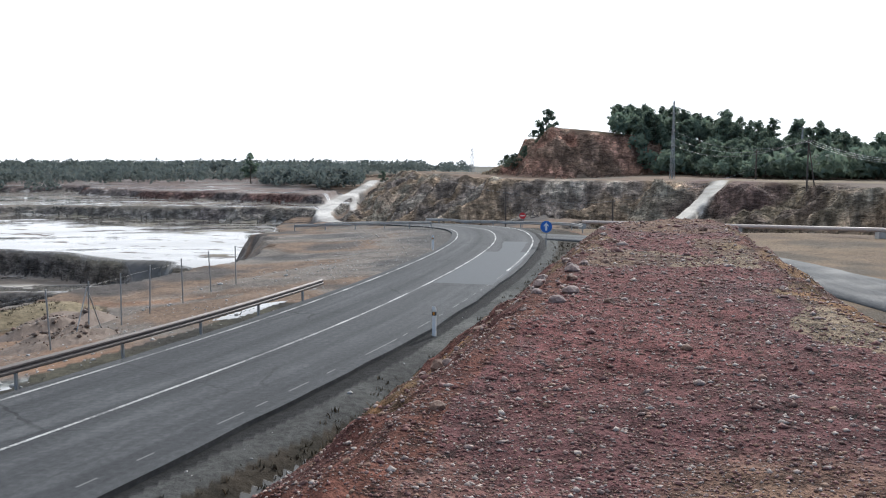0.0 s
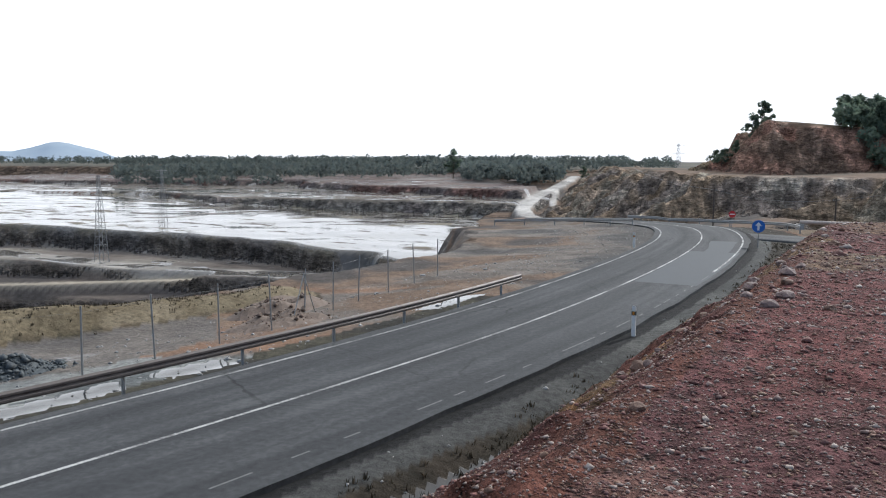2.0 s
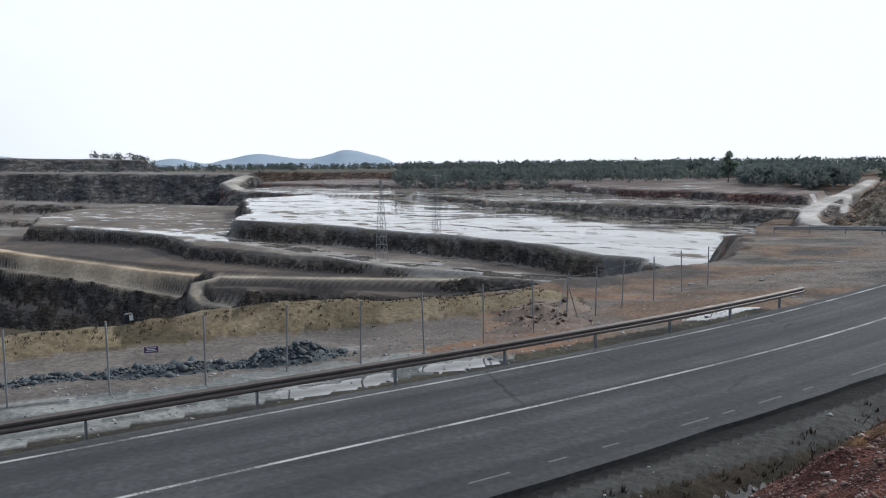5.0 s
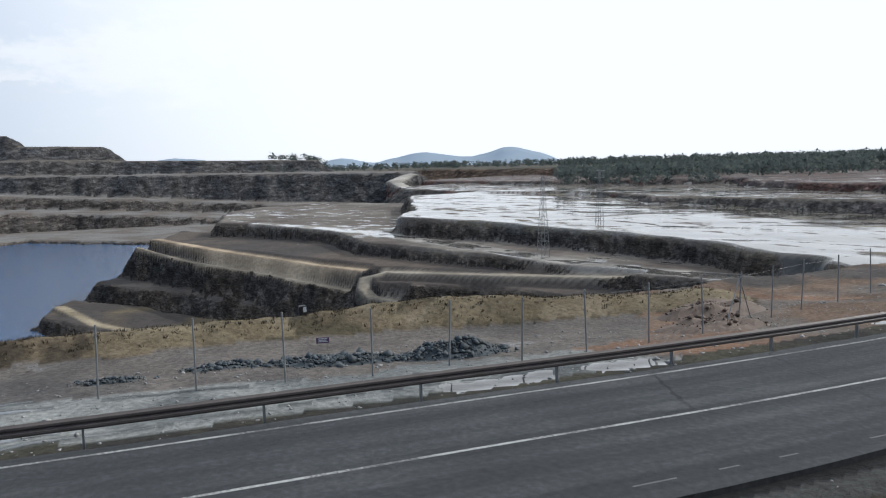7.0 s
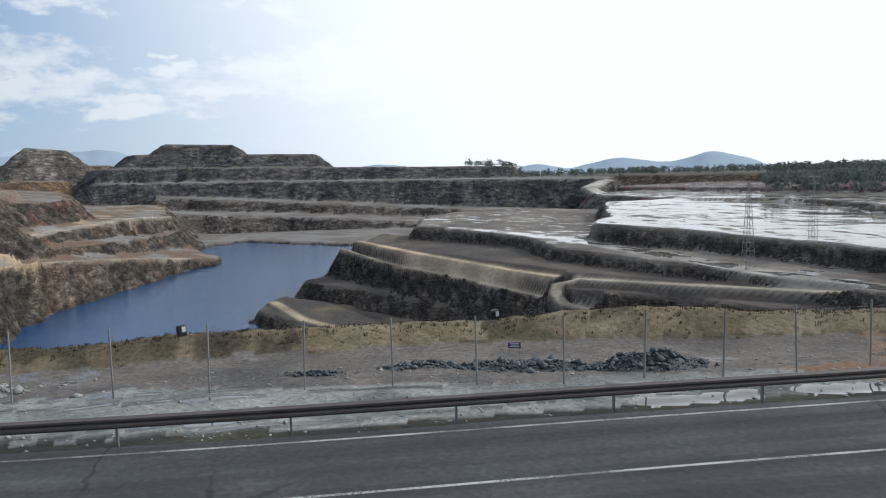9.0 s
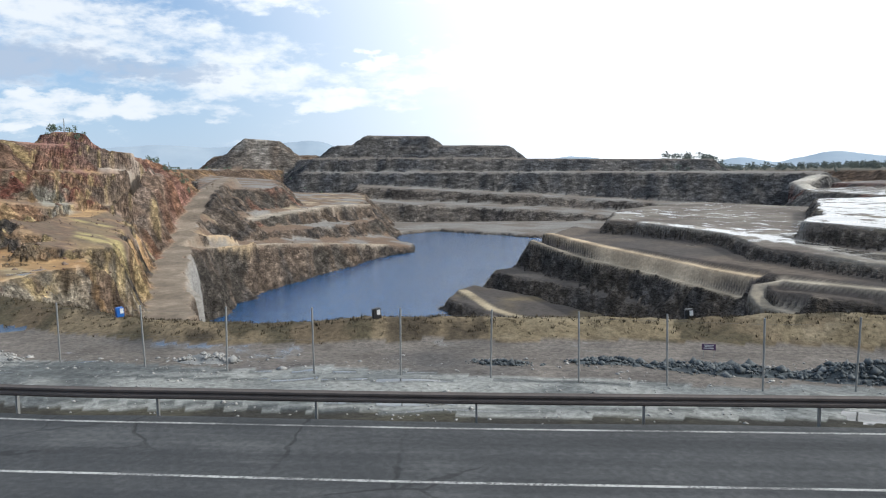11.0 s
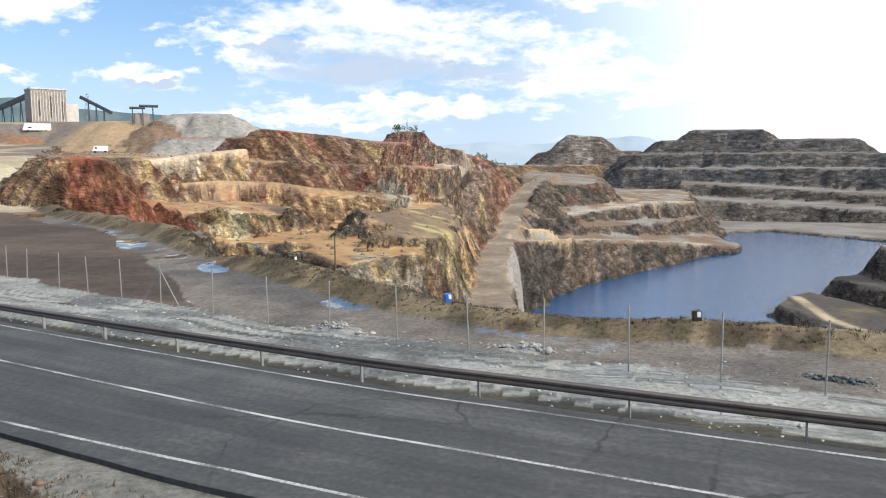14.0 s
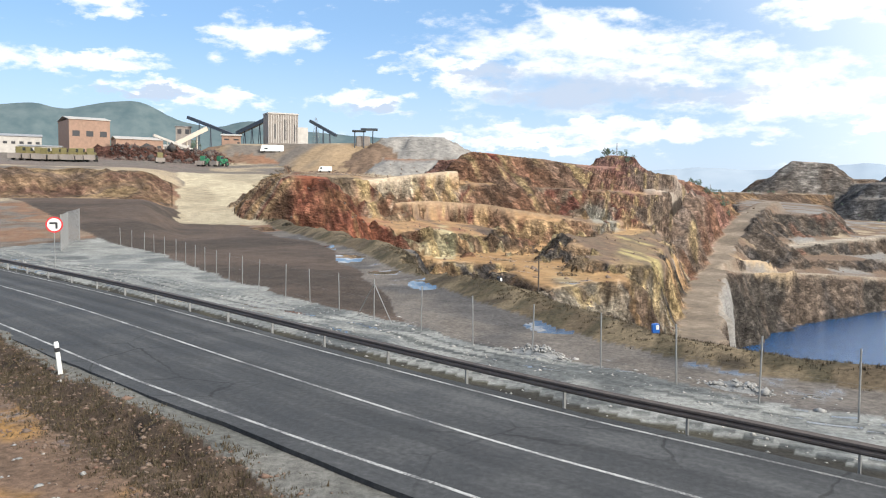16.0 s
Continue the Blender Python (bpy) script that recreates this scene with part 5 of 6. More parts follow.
for b, d, u in ((76.0, 33.4, False), (54.2, 34.4, False), (93.2, 38.8, True), (104.0, 54, False)):
    marker_box(*bearing(b, d), u)
board = tagged(new("notice_board"), "small purple notice board with pale bars on two stakes", "notice board")
bm = bmesh.new()
box(bm, -0.24, 0.24, -0.012, 0.012, 0.28, 0.5)
plate = part("plate", bm, MAT_PLUM, board)
bm = bmesh.new()
for k, w in enumerate((0.18, 0.14, 0.17)):
    box(bm, -w, w, -0.018, -0.0125, 0.33 + 0.055 * k, 0.355 + 0.055 * k)
part("writing_bars", bm, MAT_WHITE, plate)
for s in (-0.18, 0.18):
    bm = bmesh.new()
    rod(bm, (s, 0.03, -0.2), (s, 0.03, 0.5), 0.012, 0.012, 6)
    part("stake", bm, MAT_POST, board)
bx, by = bearing(52.9, 30.0)
board.matrix_basis = face_to(bx, by, ground_at(bx, by), 0, 0)

# ---- loose rock: rubble heaps, stones on the bank ----


def rock_material(name, cols):
    n = Nodes(name)
    g = n.add("ShaderNodeNewGeometry")
    v = n.coords()
    c = n.ramp(g.outputs["Random Per Island"], [(i / (len(cols) - 1), q) for i, q in enumerate(cols)])
    f = n.noise(25, 4, 0.65, v)
    c = n.mix(1.0, c, n.ramp(f, [(0.3, (0.55, 0.55, 0.55)), (0.7, (1.3, 1.3, 1.3))]), "MULTIPLY")
    n.bump(f, 0.5, 0.02)
    n.bsdf.inputs["Specular IOR Level"].default_value = 0.3
    return n.done(c, 0.75)


MAT_SLATE = rock_material("blue_grey_rubble", [(0.055, 0.065, 0.072), (0.10, 0.115, 0.12), (0.07, 0.08, 0.085), (0.17, 0.18, 0.18)])
MAT_GRAVEL = rock_material("red_gravel", [(0.13, 0.056, 0.050), (0.20, 0.092, 0.076), (0.10, 0.050, 0.047), (0.23, 0.14, 0.092), (0.15, 0.072, 0.062), (0.42, 0.35, 0.30), (0.12, 0.066, 0.06)])
MAT_TAN = rock_material("brown_stone", [(0.16, 0.11, 0.08), (0.12, 0.085, 0.065), (0.20, 0.15, 0.115), (0.15, 0.085, 0.06)])
MAT_PALE = rock_material("pale_stone", [(0.34, 0.33, 0.31), (0.24, 0.24, 0.23), (0.42, 0.40, 0.37)])
rng = np.random.default_rng(7)
OCTA = np.array([(1, 0, 0), (-1, 0, 0), (0, 1, 0), (0, -1, 0), (0, 0, 1), (0, 0, -1)], float)
OCTF = np.array([(0, 2, 4), (2, 1, 4), (1, 3, 4), (3, 0, 4), (2, 0, 5), (1, 2, 5), (3, 1, 5), (0, 3, 5)])


def stones(name, xyz, size, material, flat=0.6, parent=None):
    """Many small angular stones in one mesh."""
    n = len(xyz)
    jit = rng.uniform(0.55, 1.25, (n, 6, 1))
    v = OCTA[None] * jit + rng.normal(0, 0.14, (n, 6, 3))
    v[:, :, 2] *= flat
    a = rng.uniform(0, math.tau, n)
    c, s = np.cos(a)[:, None], np.sin(a)[:, None]
    st = rng.uniform(0.7, 1.5, (n, 1))
    x, y = v[:, :, 0] * st, v[:, :, 1]
    v = np.stack([x * c - y * s, x * s + y * c, v[:, :, 2]], -1) * size[:, None, None] + xyz[:, None]
    f = (OCTF[None] + (np.arange(n) * 6)[:, None, None]).reshape(-1, 3)
    me = bpy.data.meshes.new(name)
    me.vertices.add(n * 6)
    me.vertices.foreach_set("co", v.astype(np.float32).ravel())
    me.loops.add(len(f) * 3)
    me.loops.foreach_set("vertex_index", f.astype(np.int32).ravel())
    me.polygons.add(len(f))
    me.polygons.foreach_set("loop_start", (np.arange(len(f)) * 3).astype(np.int32))
    me.update(calc_edges=True)
    me.materials.append(material)
    ob = new(name, me)
    ob.parent = parent
    return ob


def heights(xy):
    return np.array([ground_at(float(x), float(y)) for x, y in xy])


# gravel on the lookout's bank: thick close by, thinner and coarser farther off
n = 62000
d = 2.6 * (26 / 2.6) ** rng.random(n)
b = rng.uniform(-31, 40, n)
xy = np.array([bearing(q, r) for q, r in zip(b, d)])
rr = outside(xy[:, 0], xy[:, 1], RIDGE)
keep = (rr < rng.uniform(0.2, 4.6, n)) & (xy[:, 1] < 27)
xy, d = xy[keep], d[keep]
size = d ** 0.75 * rng.lognormal(0, 0.55, len(d)) * 0.0022 + 0.003
tagged(stones("gravel", np.c_[xy, heights(xy) + size * 0.15], size, MAT_GRAVEL), "loose red and purple gravel on the embankment", "gravel", kind="stuff")


def boulder(x, y, r, material, label, group, seed):
    bm = bmesh.new()
    bmesh.ops.create_icosphere(bm, subdivisions=2, radius=r)
    for v in bm.verts:
        k = noise.noise(v.co / r * 1.1 + Vector((seed * 7.3, 0, seed))) * 0.45 + noise.noise(v.co / r * 3.0 + Vector((0, seed * 3.1, 0))) * 0.15
        v.co *= 1 + k
        v.co.z *= 0.68
    ob = part("rock", bm, material)
    ob.matrix_basis = pose(x, y, ground_at(x, y) + r * 0.22, 0, 0, seed * 57)
    return tagged(ob, label, "rock", group)


for k in range(46):
    q = rng.random()
    y = rng.uniform(4, 22)
    i = np.interp(y, RIDGE[2:10, 1], RIDGE[2:10, 0])
    x = i - 0.2 + rng.normal(0, 0.7) if q < 0.75 else i + rng.uniform(0.5, 4)
    boulder(x, y, rng.uniform(0.03, 0.10) * (1.3 if y > 9 else 0.7), MAT_GRAVEL if q < 0.6 else MAT_TAN, "rough red-brown stone on the gravel embankment", "stones on the embankment", k)
for k, (x, y, r) in enumerate(((0.05, 8.4, 0.12), (0.35, 8.9, 0.09), (-0.9, 7.6, 0.11), (-3.0, 12.0, 0.2), (-2.5, 13.2, 0.15), (1.1, 14.2, 0.11))):
    boulder(x, y, r, MAT_TAN, "large brown boulder at the edge of the embankment", "boulders of the embankment", 60 + k)


def rubble_heap(x, y, rx, ry, h, turn, count, seed, material=MAT_SLATE, label="heap of dark blue-grey broken rock on the roadside strip"):
    thing = tagged(new("rubble_heap"), label, "rubble heap", "rubble heaps beside the fence")
    bm = bmesh.new()
    bmesh.ops.create_grid(bm, x_segments=28, y_segments=18, size=1.0)
    ca, sa = math.cos(radians(turn)), math.sin(radians(turn))

    def top(u, v):
        r = math.hypot(u, v)
        return max(0, 1 - r * r) * (0.7 + 0.6 * noise.noise(Vector((u * 2.3 + seed, v * 2.3, 0)))) * h

    for w in bm.verts:
        u, v = w.co.x, w.co.y
        px, py = x + (u * rx * ca - v * ry * sa), y + (u * rx * sa + v * ry * ca)
        w.co = (px, py, ground_at(px, py) + top(u, v) + 0.05 * noise.noise(Vector((u * 9, v * 9, seed))) - 0.06)
    part("mound", bm, material, thing)
    uv = rng.normal(0, 0.45, (count, 2))
    uv = uv[np.hypot(uv[:, 0], uv[:, 1]) < 1.15]
    px = x + uv[:, 0] * rx * ca - uv[:, 1] * ry * sa
    py = y + uv[:, 0] * rx * sa + uv[:, 1] * ry * ca
    z = heights(np.c_[px, py]) + np.array([top(*q) for q in uv])
    s = rng.lognormal(-3.1, 0.6, len(uv))
    tagged(stones("rubble", np.c_[px, py, z], s, material, 0.8, thing), kind="stuff")


rubble_heap(-19.1, 20.0, 2.3, 0.9, 0.62, 60, 900, 3)
rubble_heap(-21.5, 16.9, 2.8, 0.9, 0.32, 52, 900, 8)
rubble_heap(-23.9, 14.0, 1.6, 0.7, 0.15, 60, 260, 5)
rubble_heap(-25.0, 10.6, 1.3, 0.7, 0.13, 60, 200, 9)
rubble_heap(-29.6, 1.2, 1.5, 0.7, 0.28, 60, 160, 12, MAT_PALE, "low pile of pale broken stone beside the fence")
rubble_heap(-33.5, -6.6, 1.8, 0.8, 0.4, 55, 200, 14, MAT_PALE, "low pile of pale broken stone beside the fence")
rubble_heap(-14.2, 29.5, 2.6, 1.6, 0.6, 60, 110, 21, MAT_TAN, "mound of brown earth and stones by the fence")
rubble_heap(-15.9, 33.0, 3.0, 1.6, 0.8, 70, 110, 23, MAT_TAN, "mound of brown earth and stones by the fence")

# small stones on the grey strip and along the verges
n = 5200
k = rng.integers(40, len(AXIS) - 20, n)
o = np.where(rng.random(n) < 0.95, rng.uniform(4.4, 13, n), -rng.uniform(4.4, 7.5, n))
t = np.gradient(AXIS, axis=0)
t /= np.linalg.norm(t, axis=1)[:, None]
xy = AXIS[k] + np.c_[-t[k, 1], t[k, 0]] * o[:, None] + rng.normal(0, 0.5, (n, 2))
size = rng.lognormal(-3.3, 0.5, n)
k2 = rng.integers(60, 150, 1500)
xy2 = AXIS[k2] + np.c_[-t[k2, 1], t[k2, 0]] * (-rng.uniform(5.2, 8.5, 1500))[:, None] + rng.normal(0, 0.4, (1500, 2))
s2 = rng.lognormal(-3.2, 0.5, 1500)
tagged(stones("verge_stones", np.c_[xy2, heights(xy2) + s2 * 0.1], s2, MAT_TAN), "brown stones and clods along the verge", "stones", kind="stuff")
tagged(stones("stones", np.c_[xy, heights(xy) + size * 0.1], size, MAT_PALE), "scattered pale stones on the roadside strip", "stones", kind="stuff")

# weeds on the verge and the berm
MAT_WEED = rock_material("dry_weeds", [(0.06, 0.047, 0.030), (0.09, 0.066, 0.04), (0.05, 0.044, 0.026), (0.13, 0.095, 0.055)])


def tufts(name, xy, tall, label):
    n = len(xy)
    per = 7
    z = np.repeat(heights(xy), per)
    base = np.repeat(xy, per, 0) + rng.normal(0, 0.06, (n * per, 2))
    ang = rng.uniform(0, math.tau, n * per)
    h = np.repeat(tall, per) * rng.uniform(0.5, 1.2, n * per)
    w = h * 0.12 + 0.008
    dx, dy = np.cos(ang), np.sin(ang)
    lean = rng.normal(0, 0.35, (n * per, 2)) * h[:, None]
    a = np.c_[base[:, 0] - dx * w, base[:, 1] - dy * w, z - 0.02]
    b = np.c_[base[:, 0] + dx * w, base[:, 1] + dy * w, z - 0.02]
    c = np.c_[base + lean, z + h]
    v = np.stack([a, b, c], 1).reshape(-1, 3)
    me = bpy.data.meshes.new(name)
    me.from_pydata(v.tolist(), [], np.arange(len(v)).reshape(-1, 3).tolist())
    me.materials.append(MAT_WEED)
    return tagged(new(name, me), label, "weeds", kind="stuff")


k = rng.integers(60, len(AXIS) - 40, 2600)
o = -np.clip(rng.normal(6.0, 0.55, len(k)), 5.0, 7.6)
xy = AXIS[k] + np.c_[-t[k, 1], t[k, 0]] * o[:, None] + rng.normal(0, 0.3, (len(k), 2))
tufts("weeds", xy, rng.uniform(0.04, 0.16, len(k)), "low dark weeds along the ditch")
bp = spline(BERM[:12], 0.3)
k = rng.integers(0, len(bp), 2600)
xy = bp[k] + rng.normal(0, 0.8, (len(k), 2))
tufts("weeds", xy, rng.uniform(0.04, 0.15, len(k)), "dry grass tufts on the earth berm")

# dry brush and clods on the bank below the lookout, towards the entrance
k = np.flatnonzero((AXIS[:, 1] < 1) & (AXIS[:, 1] > -34))
k = rng.choice(k, 5200)
o = -np.clip(rng.normal(6.5, 0.7, len(k)), 5.3, 8.2)
xy = AXIS[k] + np.c_[-t[k, 1], t[k, 0]] * o[:, None] + rng.normal(0, 0.35, (len(k), 2))
tufts("weeds", xy, rng.uniform(0.03, 0.11, len(k)), "brown dry brush on the bank below the lookout")
k = rng.choice(np.flatnonzero((AXIS[:, 1] < 1) & (AXIS[:, 1] > -34)), 4200)
xy = AXIS[k] + np.c_[-t[k, 1], t[k, 0]] * (-rng.uniform(5.3, 8.4, len(k)))[:, None] + rng.normal(0, 0.3, (len(k), 2))
size = rng.lognormal(-3.4, 0.5, len(k))
tagged(stones("clods", np.c_[xy, heights(xy) + size * 0.1], size, MAT_TAN), "dark brown clods of earth on the verge", "clods", kind="stuff")
k = rng.choice(np.flatnonzero((AXIS[:, 1] < -6) & (AXIS[:, 1] > -28)), 170)
xy = AXIS[k] + np.c_[-t[k, 1], t[k, 0]] * (-rng.uniform(7.8, 11.5, len(k)))[:, None]
size = rng.lognormal(-3.0, 0.45, len(k))
tagged(stones("pebbles", np.c_[xy, heights(xy) + size * 0.15], size, MAT_PALE, 0.4), "pale pebbles lying on the wet mud", "pebbles", kind="stuff")

# ---- side road, pipe and barriers beyond the bend ----
bm = bmesh.new()
ribbon(bm, SIDE, 2.7, -2.7, 0.0, 4, 0.2, 9, 0.1, lambda y: np.array([-0.15] * len(y)))
side_road = tagged(lanes(part("side_road", bm, MAT_ASPHALT, None, "", True), SIDE), "narrow grey side road joining the bend", "road", kind="structure")


def barrier(pts, label, high=0.75, material=MAT_CONC):
    line = spline(pts, 2.0)
    thing = tagged(new("guardrail"), label, "guardrail")
    bm = bmesh.new()
    zs = [ground_at(*p) for p in line]
    rows = []
    for du, dv in ((-0.04, -0.32), (0.03, -0.2), (-0.03, -0.14), (0.03, -0.05), (-0.04, 0.0), (-0.07, -0.16)):
        off_line = offset_line(line, du)
        rows.append([bm.verts.new((p[0], p[1], z + high + dv)) for p, z in zip(off_line, zs)])
    for r, s in zip(rows, rows[1:] + rows[:1]):
        for i in range(len(r) - 1):
            bm.faces.new((r[i], r[i + 1], s[i + 1], s[i]))
    bmesh.ops.recalc_face_normals(bm, faces=bm.faces[:])
    part("rail", bm, material, thing)
    for p, z in zip(line[::2], zs[::2]):
        ob = new("post", post_me)
        ob.matrix_basis = Matrix.Translation((p[0], p[1], z))
        ob.parent = thing


barrier([(-1.2, 80.5), (-5, 85.5), (-11, 89.5), (-18, 92.5)], "pale steel guardrail inside the road bend")
barrier([(13.4, 77.5), (12.6, 82.5), (8, 88.5), (3, 93), (-3, 98)], "pale steel guardrail outside the road bend")
pipe = tagged(new("pipeline"), "long pinkish pipe on low blocks beside the side road", "pipeline")
bm = bmesh.new()
pl = [(15, 87), (22, 84), (29, 79.5), (38, 70), (48, 60), (60, 50)]
for p, q in zip(pl, pl[1:]):
    rod(bm, (*p, ground_at(*p) + 0.75), (*q, ground_at(*q) + 0.75), 0.2, 0.2, 12)
part("pipe", bm, plain("pink_pipe", (0.42, 0.34, 0.29), 0.6), pipe)
for p in pl:
    bm = bmesh.new()
    g = ground_at(*p)
    box(bm, p[0] - 0.35, p[0] + 0.35, p[1] - 0.35, p[1] + 0.35, g - 0.3, g + 0.56)
    part("block", bm, MAT_CONC, pipe)

# ---- poles, masts and wires ----


def power_pole(b, d, high, twin=False):
    x, y = bearing(b, d)
    thing = tagged(new("utility_pole"), "dark wooden utility pole with a crossarm", "utility pole", "utility poles")
    bm = bmesh.new()
    rod(bm, (0, 0, -0.6), (0, 0, high), 0.16, 0.11, 10)
    part("pole", bm, MAT_WOOD, thing)
    bm = bmesh.new()
    box(bm, -0.9, 0.9, -0.06, 0.06, high - 0.55, high - 0.42)
    part("crossarm", bm, MAT_WOOD, thing)
    for s in (-0.8, 0.0, 0.8):
        bm = bmesh.new()
        rod(bm, (s, 0, high - 0.42), (s, 0, high - 0.22), 0.05, 0.03, 8)
        part("insulator", bm, MAT_CONC, thing)
    if twin:
        bm = bmesh.new()
        rod(bm, (1.4, -0.8, -0.6), (0.1, 0, high - 0.8), 0.13, 0.10, 8)
        part("strut", bm, MAT_WOOD, thing)
    thing.matrix_basis = pose(x, y, ground_at(x, y), 0, 0, b + 60)
    return x, y, ground_at(x, y) + high - 0.3


def lattice_mast(b, d, high, wide, arms=0, label="thin steel lattice mast"):
    x, y = bearing(b, d)
    thing = tagged(new("lattice_mast"), label, "lattice mast", "lattice masts")
    n = max(5, int(high / 2.2))
    r = 0.05 + high * 0.0016

    def corner(k, f):
        w = wide / 2 * (1 - 0.82 * f)
        return Vector((w if k in (0, 3) else -w, w if k < 2 else -w, high * f))

    for k in range(4):
        bm = bmesh.new()
        rod(bm, corner(k, 0) - Vector((0, 0, 1)), corner(k, 1), r, r * 0.7, 5)
        part("leg", bm, MAT_POST, thing)
    bm = bmesh.new()
    for i in range(n):
        for k in range(4):
            rod(bm, corner(k, i / n), corner((k + 1) % 4, (i + 1) / n), r * 0.5, r * 0.5, 4)
            rod(bm, corner(k, i / n), corner((k + 1) % 4, i / n), r * 0.5, r * 0.5, 4)
    part("bracing", bm, MAT_POST, thing)
    for i in range(arms):
        bm = bmesh.new()
        z = high * (0.97 - 0.13 * i)
        rod(bm, (-wide * 0.9, 0, z), (wide * 0.9, 0, z), r, r, 5)
        part("arm", bm, MAT_POST, thing)
    thing.matrix_basis = pose(x, y, ground_at(x, y), 0, 0, b + 30)


p1 = power_pole(-24.1, 150, 8.8, True)
p2 = power_pole(-11.8, 150, 7.2)
p3 = power_pole(-4.4, 148, 8.0)
p4 = power_pole(-21.0, 172, 6.0)
p5 = (*bearing(-34, 112), 9.5)
p6 = power_pole(101.2, 152, 6.5)
lattice_mast(-15.7, 186, 17, 0.8, 2)
lattice_mast(-23.7, 215, 12, 0.8, 1)
lattice_mast(-2.0, 420, 31, 4, 3, "tall steel electricity pylon behind the cut slope")
lattice_mast(0.5, 620, 16, 3, 2)
lattice_mast(33.2, 283, 17.5, 2.2, 2, "steel lattice pylon standing on the wet bench")
lattice_mast(37.1, 232, 23, 2.8, 2, "steel lattice pylon standing in the pit")
lattice_mast(96.0, 425, 7, 0.8, 0, "thin antenna mast on the red mound")
lattice_mast(102.0, 500, 9, 0.8)
lattice_mast(89.8, 540, 8, 0.8)


def wire(a, b, sag, r=0.022, label="sagging overhead power cable"):
    cu = bpy.data.curves.new("power_cable", "CURVE")
    cu.dimensions, cu.bevel_depth, cu.bevel_resolution = "3D", r, 1
    sp = cu.splines.new("POLY")
    sp.points.add(24)
    for i in range(25):
        f = i / 24
        q = Vector(a).lerp(Vector(b), f)
        sp.points[i].co = (q.x, q.y, q.z - sag * 4 * f * (1 - f), 1)
    cu.materials.append(MAT_POST)
    return tagged(new("power_cable", cu), label, "cable", "overhead cables")


for k in (-0.8, 0.0, 0.8):
    wire((p1[0] + k, p1[1], p1[2]), (p5[0] + k, p5[1], p5[2] - 2 + k * 0.5), 2.0)
    wire((p1[0] + k, p1[1], p1[2]), (*bearing(-15.7, 186), ground_at(*bearing(-15.7, 186)) + 9 + k * 2), 2.6)
wire((p2[0], p2[1], p2[2]), (p3[0], p3[1], p3[2]), 1.0)
wire((p3[0], p3[1], p3[2]), (*bearing(1.5, 260), 6), 1.4)
wire((p1[0], p1[1], p1[2] - 1), (p2[0], p2[1], p2[2]), 1.6)
# ---- trees ----


def leaf_material(name, cols):
    n = Nodes(name)
    g = n.add("ShaderNodeNewGeometry")
    info = n.add("ShaderNodeObjectInfo")
    c = n.ramp(g.outputs["Random Per Island"], [(i / (len(cols) - 1), q) for i, q in enumerate(cols)])
    k = n.span(info.outputs["Random"], 0, 1, 0.75, 1.25)
    c = n.mix(1.0, c, k, "MULTIPLY")
    n.bsdf.inputs["Specular IOR Level"].default_value = 0.2
    tr, ms = n.add("ShaderNodeBsdfTranslucent"), n.add("ShaderNodeMixShader")
    ms.inputs[0].default_value = 0.5
    n.link(c, tr.inputs["Color"])
    n.link(n.bsdf.outputs[0], ms.inputs[1]); n.link(tr.outputs[0], ms.inputs[2])
    n.link(ms.outputs[0], n.nt.nodes["Material Output"].inputs[0])
    return n.done(c, 0.7)


MAT_LEAF = leaf_material("pine_foliage", [(0.10, 0.14, 0.105), (0.14, 0.175, 0.125), (0.11, 0.15, 0.11), (0.16, 0.19, 0.135)])
# far foliage is greyer and bluer: haze put into the leaf colour
MAT_HAZED_LEAF = leaf_material("hazed_foliage", [(0.085, 0.105, 0.10), (0.105, 0.125, 0.115), (0.115, 0.125, 0.11)])
MAT_BARK = plain("bark", (0.10, 0.075, 0.055), 0.9, 0, 0.35, 5, 0.02)


def leaves(centres, radii, count, size):
    """Small leaf blades gathered in clumps; returns vertices and triangles."""
    k = rng.integers(0, len(centres), count)
    v = rng.normal(0, 1, (count, 3))
    v /= np.linalg.norm(v, axis=1)[:, None]
    p = centres[k] + v * (radii[k] * rng.random((count, 1)) ** 0.45)
    a, b = rng.normal(0, 1, (2, count, 3))
    s = size * rng.uniform(0.6, 1.4, (count, 1))
    a = a / np.linalg.norm(a, axis=1)[:, None] * s
    b = b / np.linalg.norm(b, axis=1)[:, None] * s
    return np.stack([p + a, p - a * 0.5 + b, p - a * 0.5 - b], 1).reshape(-1, 3)


